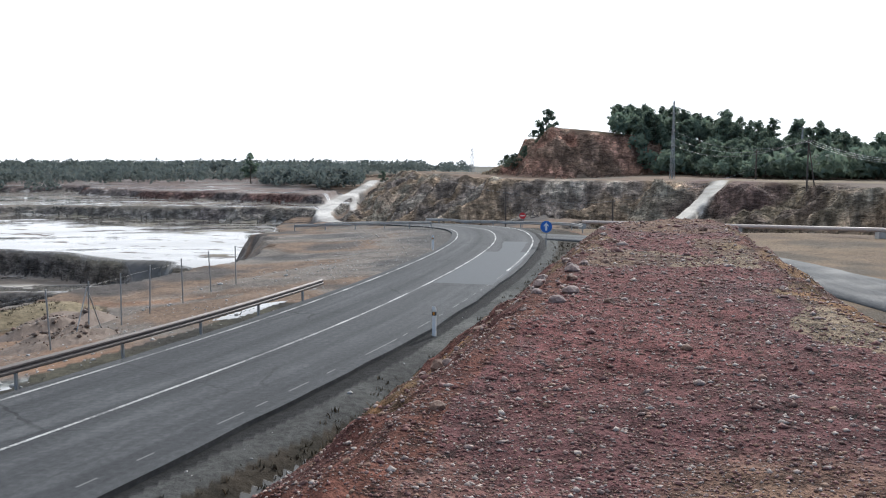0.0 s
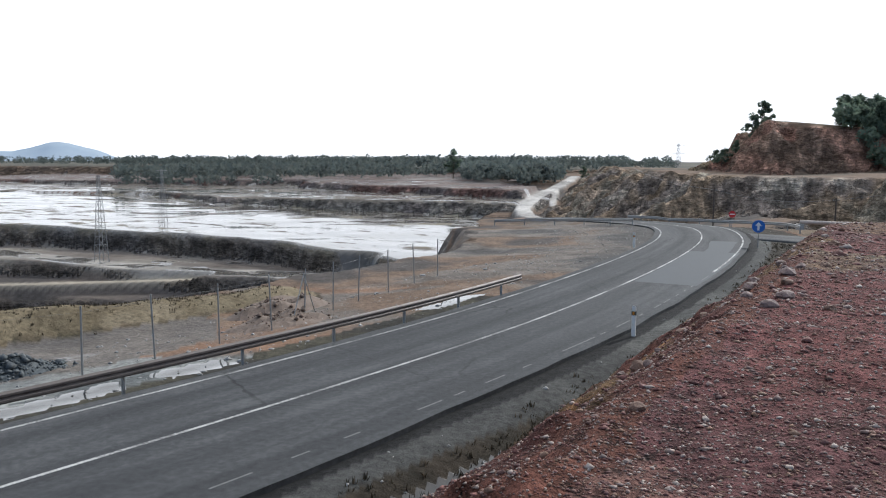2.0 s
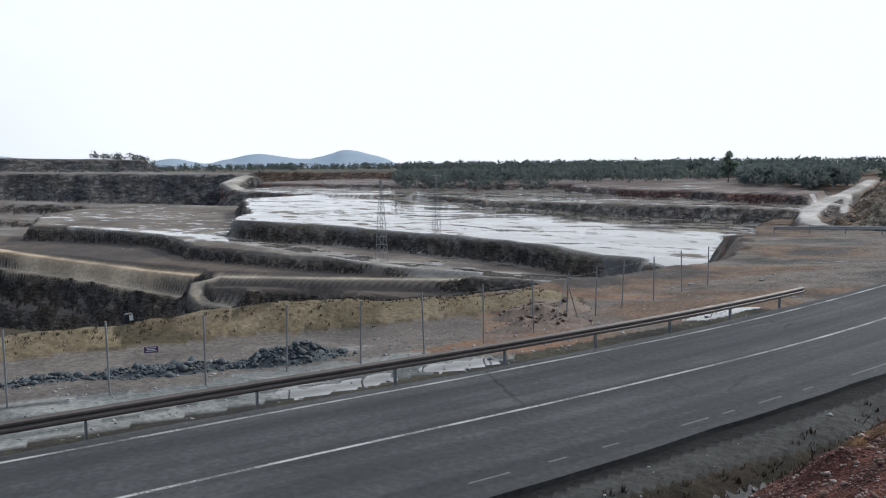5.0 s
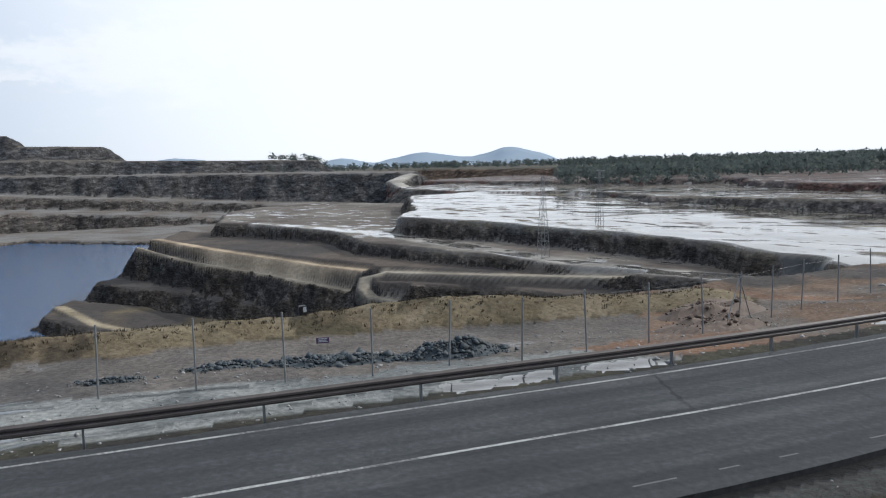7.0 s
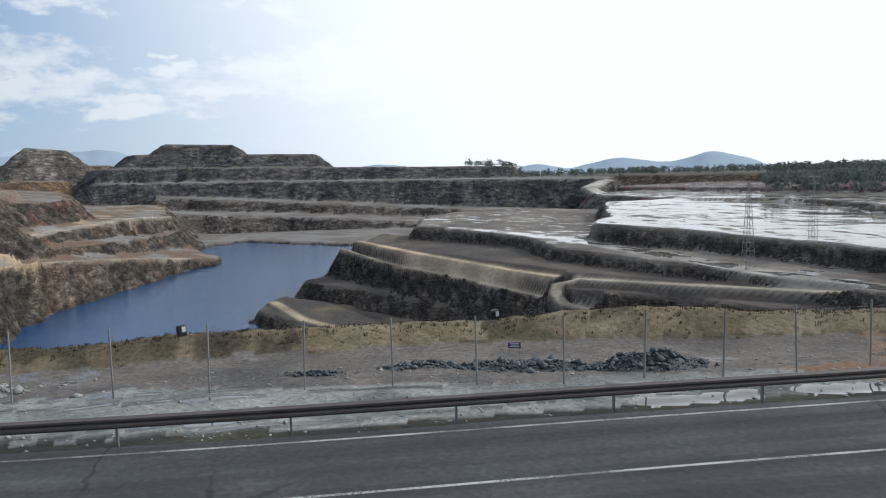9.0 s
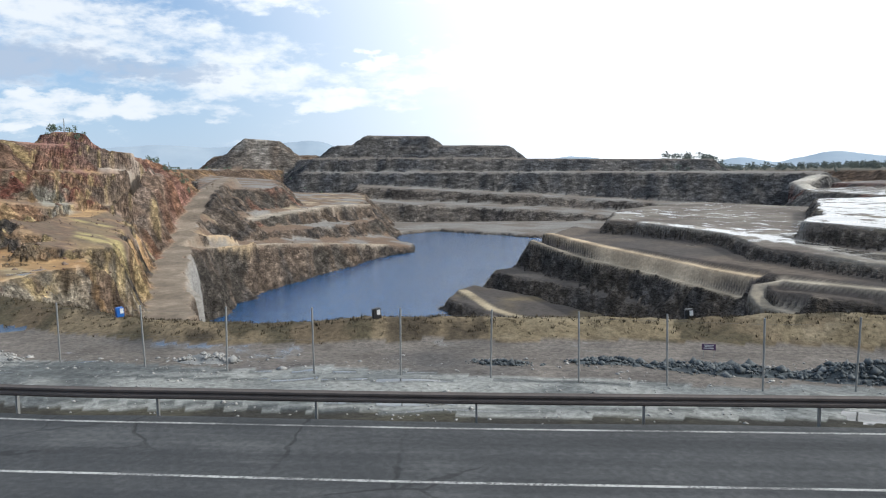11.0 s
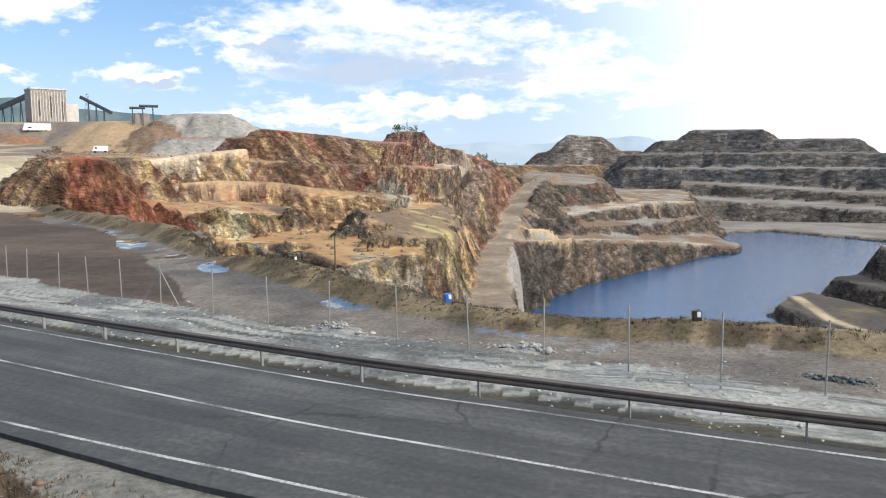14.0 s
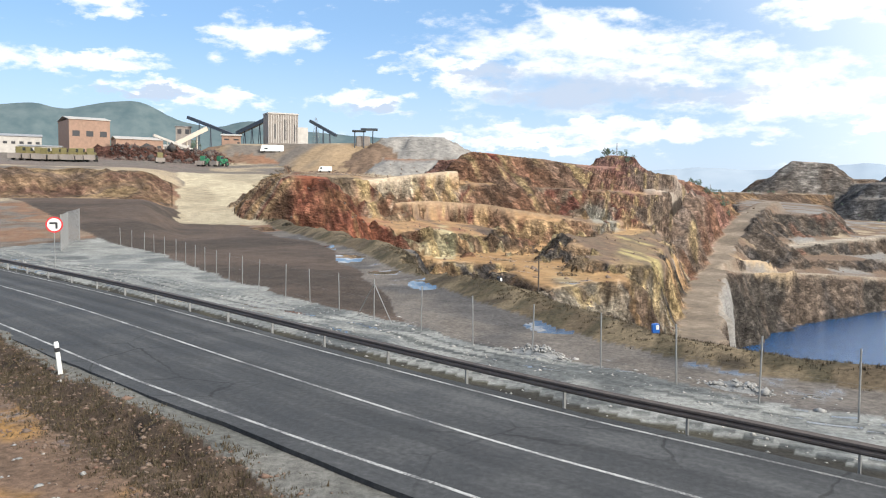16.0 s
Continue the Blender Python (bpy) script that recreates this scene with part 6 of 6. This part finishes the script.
def tree_kind(seed, high, spread, base, bare, count, size):
    """One kind of tree at the origin: tapered trunk, limbs, crown of leaf clumps."""
    thing = tagged(new("tree"), "dark green pine tree with a broad uneven crown on the hill", "tree", "trees on the hill")
    r = random.Random(seed)
    bm = bmesh.new()
    lean = Vector((r.uniform(-0.08, 0.08) * high, r.uniform(-0.08, 0.08) * high, high * 0.9))
    rod(bm, (0, 0, -0.5), lean * 0.5, high * 0.025, high * 0.016, 8)
    rod(bm, lean * 0.5, lean, high * 0.016, high * 0.006, 7)
    cs, rs = [], []
    for i in range(13):
        f = base + (0.95 - base) * i / 12
        a = r.uniform(0, math.tau)
        reach = spread * (1.0 - 0.65 * ((f - base) / (1 - base)) ** 1.4) * r.uniform(0.45, 1.0)
        p = lean * f
        q = p + Vector((math.cos(a) * reach, math.sin(a) * reach, high * r.uniform(0.02, 0.12)))
        rod(bm, p, q, high * 0.008, high * 0.003, 5)
        for w in (0.55, 1.0):
            cs.append(p.lerp(q, w) + Vector((r.uniform(-0.3, 0.3), r.uniform(-0.3, 0.3), r.uniform(-0.1, 0.3))))
            rs.append(spread * r.uniform(0.20, 0.40))
    cs.append(lean)
    rs.append(spread * 0.3)
    part("trunk", bm, MAT_BARK, thing)
    v = leaves(np.array([tuple(q) for q in cs]), np.array(rs)[:, None] * np.array([[1, 1, 0.75]]), count, size)
    me = bpy.data.meshes.new("crown")
    me.from_pydata(v.tolist(), [], np.arange(len(v)).reshape(-1, 3).tolist())
    me.materials.append(MAT_LEAF)
    crown = new("crown", me)
    crown.parent = thing
    return thing


KINDS = [tree_kind(1, 7.0, 2.9, 0.16, 0, 1000, 0.31), tree_kind(2, 8.5, 3.1, 0.20, 0, 1100, 0.34), tree_kind(3, 6.0, 3.1, 0.10, 0, 900, 0.31), tree_kind(4, 9.5, 3.3, 0.28, 0, 1200, 0.36)]


def plant_tree(kind, x, y, s, label=""):
    ob = copy_thing(KINDS[kind], Matrix.Translation((x, y, ground_at(x, y) - 0.1)) @ Matrix.Rotation(rng.uniform(0, 6.28), 4, "Z") @ Matrix.Scale(s, 4))
    if label:
        ob["label"] = label


n = 0
for k in range(2600):
    b, d = rng.uniform(-33, -11.6), rng.uniform(188, 270)
    d0 = np.interp(b, [-33, -28, -24, -19, -15, -11.6], [175, 178, 185, 200, 226, 238])
    if d < d0 or d > d0 + 48:
        continue
    plant_tree(int(rng.integers(0, 4)), *bearing(b, d), rng.uniform(0.72, 1.0))
    n += 1
    if n >= 285:
        break
for b, d, s, k in ((-4.8, 232, 0.8, 2), (-5.6, 236, 0.75, 0), (-6.6, 240, 0.9, 1), (-7.1, 242, 1.0, 1), (-4.3, 236, 0.65, 2), (-12.6, 238, 0.8, 3), (-14.2, 236, 0.95, 1)):
    plant_tree(k, *bearing(b, d), s)
for b, d, s, k in ((13.4, 545, 2.0, 3), (10.8, 520, 1.3, 1), (5.9, 560, 1.2, 2), (4.3, 500, 1.0, 1)):
    plant_tree(k, *bearing(b, d), s, "large dark tree standing above the far woods")
for k in KINDS:
    k.matrix_basis = Matrix.Translation((*bearing(-16 - KINDS.index(k), 255), ground_at(*bearing(-16 - KINDS.index(k), 255))))


def woods(name, spots, high, label, per=46, leaf=MAT_LEAF):
    """Far woodland: many trees, too far off to be told apart."""
    m = len(spots)
    z = heights(spots)
    h = high * rng.uniform(0.6, 1.25, m)
    kx = np.repeat(np.arange(m), per)
    v = rng.normal(0, 1, (m * per, 3))
    v /= np.linalg.norm(v, axis=1)[:, None]
    v *= rng.random((m * per, 1)) ** 0.4
    w = h[kx][:, None]
    c = np.c_[spots[kx], z[kx]] + v * w * np.array([[0.45, 0.45, 0.42]]) + np.c_[np.zeros(m * per), np.zeros(m * per), h[kx] * 0.55]
    a, b = rng.normal(0, 1, (2, m * per, 3))
    s = w * 0.13
    a = a / np.linalg.norm(a, axis=1)[:, None] * s
    b = b / np.linalg.norm(b, axis=1)[:, None] * s
    t = np.stack([c + a, c - a * 0.5 + b, c - a * 0.5 - b], 1).reshape(-1, 3)
    me = bpy.data.meshes.new(name)
    me.vertices.add(len(t))
    me.vertices.foreach_set("co", t.astype(np.float32).ravel())
    me.loops.add(len(t))
    me.loops.foreach_set("vertex_index", np.arange(len(t), dtype=np.int32))
    me.polygons.add(len(t) // 3)
    me.polygons.foreach_set("loop_start", np.arange(0, len(t), 3, dtype=np.int32))
    me.update(calc_edges=True)
    me.materials.append(leaf)
    return tagged(new(name, me), label, "woods", kind="stuff")


def scatter(n, b0, b1, d0, d1):
    return np.array([bearing(b, d) for b, d in zip(rng.uniform(b0, b1, n), d0 + (d1 - d0) * rng.random(n) ** 0.8)])


woods("woods", np.concatenate([scatter(330, 6.2, 12.5, 430, 640), scatter(60, 5.9, 9.0, 400, 470)]), 10, "dense pine wood beyond the wet benches, greyed for haze", 46, MAT_HAZED_LEAF)
woods("woods", np.concatenate([scatter(1900, 8, 36, 535, 1250), scatter(260, 36, 56, 1150, 1500), scatter(160, -2, 8, 650, 900)]), 11, "far woodland along the skyline, haze put into its colour", 34, MAT_HAZED_LEAF)
woods("woods", np.concatenate([scatter(200, 120, 138, 560, 800), scatter(160, 124, 133, 520, 600)]), 7, "green trees behind the plant buildings", 34)
woods("shrubs", np.concatenate([scatter(26, 88.4, 91.2, 500, 560), scatter(16, 94.3, 97.5, 405, 432), scatter(40, 79, 92, 900, 1200)]), 3.5, "dark shrubs on top of the red wall", 40)
k = rng.integers(0, len(bp), 5)
woods("shrubs", np.array([(24.5, 37.5), (25.3, 36.0), (26.0, 38.5), (24.0, 40.5), (26.5, 34.5)]), 0.9, "low grey-green bushes by the side road", 300)

hz = np.array([bearing(b, float(np.interp(b, [-33, -28, -24, -19, -15, -12], [172, 175, 182, 197, 222, 236])) + q) for b, q in zip(rng.uniform(-33, -12, 260), rng.uniform(-4, 36, 260))])
woods("shrubs", hz, 5.4, "thick green undergrowth below the hill's pines", 110)

# ---- mine plant on the yard ----
MAT_BRICK = plain("red_brick", (0.31, 0.20, 0.145), 0.85, 0, 0.3, 0.6)
MAT_SHEET = plain("pale_sheet_metal", (0.46, 0.43, 0.39), 0.55, 0.2, 0.3, 0.5)
MAT_RUSTY = plain("rust_streaked_cladding", (0.27, 0.235, 0.205), 0.65, 0.2, 0.4, 0.35)
MAT_ROOF = plain("grey_roof_sheet", (0.30, 0.31, 0.32), 0.6, 0.2, 0.3, 0.5)
MAT_DARK = plain("dark_opening", (0.03, 0.03, 0.033), 0.5)
MAT_STEEL = plain("dark_blue_steel", (0.07, 0.085, 0.105), 0.5, 0.4, 0.3, 1)
MAT_YELLOW = plain("dusty_yellow_paint", (0.17, 0.145, 0.055), 0.6, 0, 0.4, 2)
MAT_GREEN = plain("green_machine_paint", (0.03, 0.16, 0.08), 0.5, 0, 0.3, 2)
MAT_TYRE = plain("tyre_rubber", (0.025, 0.025, 0.025), 0.85)
MAT_GLASSY = plain("window_glass", (0.03, 0.04, 0.05), 0.12)


def hall(b, d, w, dep, h, label, wall, roof_mat=MAT_ROOF, pitch=0.12, bays=5, rows=2, turn=0, lift=0.0, annex=None, win=MAT_DARK):
    """A plant building: walls, pitched roof, rows of windows, a door."""
    x, y = bearing(b, d)
    thing = tagged(new("plant_building"), label, "industrial building", "plant buildings")
    bm = bmesh.new()
    box(bm, -w / 2, w / 2, -dep / 2, dep / 2, -3, h)
    part("wall", bm, wall, thing)
    bm = bmesh.new()
    e, r = 0.5, pitch * dep / 2
    pts = [(-dep / 2 - e, h), (0, h + r), (dep / 2 + e, h), (dep / 2 + e, h + 0.3), (0, h + r + 0.35), (-dep / 2 - e, h + 0.3)]
    ends = [[bm.verts.new((s * (w / 2 + e), a, c)) for a, c in pts] for s in (-1, 1)]
    for i in range(6):
        bm.faces.new((ends[0][i], ends[0][(i + 1) % 6], ends[1][(i + 1) % 6], ends[1][i]))
    bm.faces.new(ends[0]); bm.faces.new(ends[1][::-1])
    bmesh.ops.recalc_face_normals(bm, faces=bm.faces[:])
    part("roof", bm, roof_mat, thing)
    for i in range(bays):
        for j in range(rows):
            cx, cz = -w / 2 + w * (i + 0.5) / bays, h * (0.28 + 0.55 * j / max(1, rows - 1) if rows > 1 else 0.6)
            bm = bmesh.new()
            box(bm, cx - w / bays * 0.26, cx + w / bays * 0.26, -dep / 2 - 0.06, -dep / 2 + 0.3, cz - h * 0.08, cz + h * 0.08)
            part("window", bm, win, thing)
    bm = bmesh.new()
    box(bm, w * 0.32, w * 0.44, -dep / 2 - 0.08, -dep / 2 + 0.3, 0, min(4, h * 0.35))
    part("door", bm, MAT_DARK, thing)
    z = ground_at(x, y) + lift
    thing.matrix_basis = face_to(x, y, z, 0, 0) @ pose(0, 0, 0, 0, 0, turn)
    return thing


hall(131.8, 452, 19, 26, 17, "tall red-brick plant building with a pale roof", MAT_BRICK, MAT_SHEET, 0.15, 3, 1, 12)
hall(128.6, 432, 22, 14, 8.5, "low red-brick hall with rusty sheet roof", MAT_BRICK, MAT_SHEET, 0.2, 6, 1, 10)
hall(135.6, 470, 22, 12, 8, "long low pale shed in the plant yard", MAT_SHEET, MAT_ROOF, 0.2, 6, 1, 0)
hall(126.4, 455, 16, 10, 5, "small pale shed behind the scrap pile", MAT_SHEET, MAT_SHEET, 0.2, 4, 1, 0)
hall(122.6, 415, 9, 7, 4.5, "small red hut under the conveyor", MAT_BRICK, MAT_SHEET, 0.2, 2, 1, 0)
hall(125.7, 470, 8, 8, 16, "grey steel transfer tower of the plant", MAT_RUSTY, MAT_ROOF, 0.05, 2, 2, 0)
hall(134.3, 430, 18, 8, 4, "low white cabins in a row on the yard", MAT_SHEET, MAT_ROOF, 0.1, 8, 1, -6)

# ribbed silo house
sx, sy = bearing(119.3, 402)
silo = tagged(new("silo_house"), "tall rust-streaked grey silo house with ribbed cladding", "industrial building")
bm = bmesh.new()
box(bm, -7.3, 7.3, -5, 5, -4, 14.2)
part("wall", bm, MAT_RUSTY, silo)
for i in range(13):
    bm = bmesh.new()
    cx = -7.0 + 14.0 * i / 12
    box(bm, cx - 0.16, cx + 0.16, -5.25, -4.98, 0.5, 13.6)
    part("rib", bm, MAT_SHEET, silo)
for i in range(6):
    bm = bmesh.new()
    cx = -6.2 + 2.4 * i
    box(bm, cx - 0.5, cx + 0.5, -5.12, -4.97, 1.5 + (i * 37 % 5) * 0.5, 12.5 - (i * 23 % 4))
    part("panel", bm, MAT_DARK if i % 2 else MAT_RUSTY, silo)
bm = bmesh.new()
box(bm, -7.5, 7.5, -5.3, 5.2, 14.2, 14.8)
part("roof", bm, MAT_SHEET, silo)
bm = bmesh.new()
box(bm, 7.3, 12.5, -3.5, 5, -4, 8.5)
part("annex", bm, MAT_SHEET, silo)
silo.matrix_basis = face_to(sx, sy, ground_at(sx, sy), 0, 0) @ pose(0, 0, 0, 0, 0, 14)


def conveyor(b0, d0, z0, b1, d1, z1, wide, material, label, legs=3):
    a, b = Vector((*bearing(b0, d0), z0)), Vector((*bearing(b1, d1), z1))
    thing = tagged(new("conveyor"), label, "conveyor", "conveyors of the plant")
    bm = bmesh.new()
    u = (b - a).normalized()
    s = u.cross(Vector((0, 0, 1))).normalized() * wide / 2
    up = s.cross(u).normalized() * wide * 0.5
    vs = []
    for p in (a, b):
        vs.append([bm.verts.new(p + q) for q in (s + up, -s + up, -s * 1.0 - up, s - up)])
    for i in range(4):
        bm.faces.new((vs[0][i], vs[0][(i + 1) % 4], vs[1][(i + 1) % 4], vs[1][i]))
    bm.faces.new(vs[0]); bm.faces.new(vs[1][::-1])
    bmesh.ops.recalc_face_normals(bm, faces=bm.faces[:])
    part("gallery", bm, material, thing)
    for i in range(legs):
        p = a.lerp(b, (i + 1) / (legs + 1))
        g = ground_at(p.x, p.y)
        if p.z - g > 1.5:
            bm = bmesh.new()
            rod(bm, (p.x + s.x, p.y + s.y, g - 1), p, 0.22, 0.22, 5)
            part("leg", bm, material, thing)
            bm = bmesh.new()
            rod(bm, (p.x - s.x, p.y - s.y, g - 1), p, 0.22, 0.22, 5)
            part("leg", bm, material, thing)


conveyor(126.8, 385, 24.5, 124.2, 392, 34.5, 1.9, plain("cream_paint", (0.55, 0.47, 0.38), 0.6), "cream-painted inclined conveyor over the scrap pile")
conveyor(127.6, 380, 30, 125.0, 388, 24, 1.1, MAT_SHEET, "pale crossing conveyor over the scrap pile", 2)
conveyor(125.4, 465, 45.5, 122.4, 440, 35, 1.6, MAT_STEEL, "dark covered conveyor gallery sloping down")
conveyor(122.2, 432, 35.5, 120.2, 412, 41.5, 1.9, MAT_STEEL, "dark covered conveyor gallery leading to the silo house")
conveyor(117.3, 410, 41, 115.5, 402, 33.5, 1.4, MAT_STEEL, "dark steel conveyor beside the headframe")
lattice_mast(116.9, 412, 14, 3.2, 0, "blue-grey steel headframe tower")

# open crusher canopy
cx, cy = bearing(113.6, 382)
shed = tagged(new("canopy"), "dark steel open canopy over a crusher", "canopy")
for i in (-1, 0, 1):
    for j in (-1, 1):
        bm = bmesh.new()
        rod(bm, (i * 4.2, j * 3, -3), (i * 4.2, j * 3, 6.0), 0.25, 0.25, 6)
        part("post", bm, MAT_STEEL, shed)
bm = bmesh.new()
box(bm, -5.4, 1.0, -4, 4, 5.6, 6.1)
part("roof", bm, MAT_STEEL, shed)
bm = bmesh.new()
box(bm, -1.5, 6.4, -4, 4, 6.4, 7.0)
part("roof", bm, MAT_STEEL, shed)
bm = bmesh.new()
box(bm, -3.6, 3.0, -2, 2, -2, 3.4)
bmesh.ops.bevel(bm, geom=bm.edges[:], offset=0.4, segments=1, affect="EDGES")
part("crusher", bm, MAT_RUSTY, shed)
shed.matrix_basis = face_to(cx, cy, ground_at(cx, cy), 0, 0)


def machine(b, d, paint, label, turn, long=6.0, cab=True, kind="loader", group="machines on the yard", size=1.35):
    """A parked wheeled machine: chassis, engine hood, cab with glass, wheels."""
    x, y = bearing(b, d)
    thing = tagged(new(kind), label, kind.replace("_", " "), group)
    L = long / 2
    bm = bmesh.new()
    box(bm, -L, L, -0.9, 0.9, 0.8, 1.5)
    bmesh.ops.bevel(bm, geom=bm.edges[:], offset=0.12, segments=1, affect="EDGES")
    part("chassis", bm, paint, thing)
    bm = bmesh.new()
    box(bm, -L, -0.2 * L, -0.85, 0.85, 1.5, 2.4)
    bmesh.ops.bevel(bm, geom=bm.edges[:], offset=0.2, segments=2, affect="EDGES")
    part("hood", bm, paint, thing)
    if cab:
        bm = bmesh.new()
        box(bm, -0.15 * L, 0.4 * L, -0.8, 0.8, 1.5, 3.1)
        bmesh.ops.bevel(bm, geom=bm.edges[:], offset=0.1, segments=1, affect="EDGES")
        c = part("cab", bm, paint, thing)
        bm = bmesh.new()
        box(bm, -0.1 * L, 0.35 * L, -0.83, 0.83, 2.2, 2.95)
        part("glass", bm, MAT_GLASSY, c)
    for i in (-0.62, 0.62):
        for j in (-1, 1):
            bm = bmesh.new()
            rod(bm, (i * L, j * 0.75, 0.75), (i * L, j * 1.25, 0.75), 0.75, 0.75, 16)
            w = part("wheel", bm, MAT_TYRE, thing)
            bm = bmesh.new()
            rod(bm, (i * L, j * 1.2, 0.75), (i * L, j * 1.28, 0.75), 0.36, 0.36, 10)
            part("rim", bm, paint, w)
    bm = bmesh.new()
    box(bm, L, L + 0.9, -1.3, 1.3, 0.3, 1.5)
    part("bucket", bm, MAT_RUSTY, thing)
    thing.matrix_basis = pose(x, y, ground_at(x, y), 0, 0, turn) @ Matrix.Scale(size, 4)


for i in range(9):
    f = i / 8
    machine(135.4 - 4.0 * f + 0.1 * (i % 2), 322 - 10 * f + 3 * (i % 3), MAT_YELLOW, "dusty yellow-green wheeled mining machine parked in a row", 20 + 7 * (i % 3), 6.2, size=1.5)
machine(124.4, 345, MAT_GREEN, "green crushing machine parked by the scrap pile", 10, 5)
machine(123.3, 342, MAT_GREEN, "green crushing machine parked by the scrap pile", -8, 5)
machine(127.2, 345, MAT_YELLOW, "yellow wheeled machine beside the scrap pile", 40, 5)


def van(b, d, long, label, turn, high=2.3):
    x, y = bearing(b, d)
    thing = tagged(new("van"), label, "van")
    L = long / 2
    bm = bmesh.new()
    vs = box(bm, -L, L, -0.95, 0.95, 0.45, high)
    for v in vs:
        if v.co.z > 1 and v.co.x > 0:
            v.co.x -= 0.9
    bmesh.ops.bevel(bm, geom=bm.edges[:], offset=0.15, segments=2, affect="EDGES")
    part("body", bm, MAT_WHITE, thing)
    bm = bmesh.new()
    box(bm, L * 0.35, L * 0.62, -0.97, 0.97, 1.35, 1.95)
    part("glass", bm, MAT_GLASSY, thing)
    for i in (-0.62, 0.62):
        for j in (-1, 1):
            bm = bmesh.new()
            rod(bm, (i * L, j * 0.7, 0.38), (i * L, j * 0.98, 0.38), 0.38, 0.38, 14)
            part("wheel", bm, MAT_TYRE, thing)
    thing.matrix_basis = pose(x, y, ground_at(x, y), 0, 0, turn)


van(116.3, 302, 5.2, "white van parked on the sandy yard road", -64)
van(119.9, 388, 11, "long white trailer parked before the silo house", -60, 3.4)

# heap of scrap and ore beside the machines
n = 900
xy = scatter(n, 123.2, 130.2, 362, 388)
size = rng.lognormal(-0.5, 0.5, n)
tagged(stones("scrap", np.c_[xy, heights(xy) + size * 0.2], size, rock_material("rusty_scrap", [(0.06, 0.035, 0.03), (0.11, 0.06, 0.045), (0.04, 0.04, 0.04), (0.15, 0.12, 0.10)]), 0.9), "dark rusty scrap and ore in a long heap", "scrap heap", kind="stuff")
# broken rock lying on the wall's foot and the ramp sides
n = 900
xy = np.concatenate([scatter(n, 91, 119, 150, 360), scatter(500, 75, 89, 430, 640)])
size = rng.lognormal(-1.2, 0.5, len(xy))
zz = heights(xy)
ok = zz > -59
tagged(stones("boulders", np.c_[xy, zz + size * 0.1][ok], size[ok], MAT_TAN, 0.8), "broken brown boulders on the pit slopes", "boulders", kind="stuff")
# chain-link wing fence beside the entrance
wing = tagged(new("mesh_fence"), "tall grey chain-link fence panel on steel posts", "fence")
wp = [bearing(132.2, 112), bearing(132.9, 104), bearing(133.3, 96)]
for x, y in wp:
    bm = bmesh.new()
    g = ground_at(x, y)
    rod(bm, (x, y, g - 0.3), (x, y, g + 4.0), 0.06, 0.06, 6)
    part("post", bm, MAT_POST, wing)
for (ax, ay), (bx, by) in zip(wp, wp[1:]):
    bm = bmesh.new()
    A, B = Vector((ax, ay, ground_at(ax, ay))), Vector((bx, by, ground_at(bx, by)))
    for i in range(26):
        f = i / 25
        rod(bm, A.lerp(B, f), A.lerp(B, f) + Vector((0, 0, 3.9)), 0.022, 0.022, 3)
        h = Vector((0, 0, 3.9 * f))
        rod(bm, A + h, B + h, 0.022, 0.022, 3)
    part("mesh", bm, MAT_POST, wing)
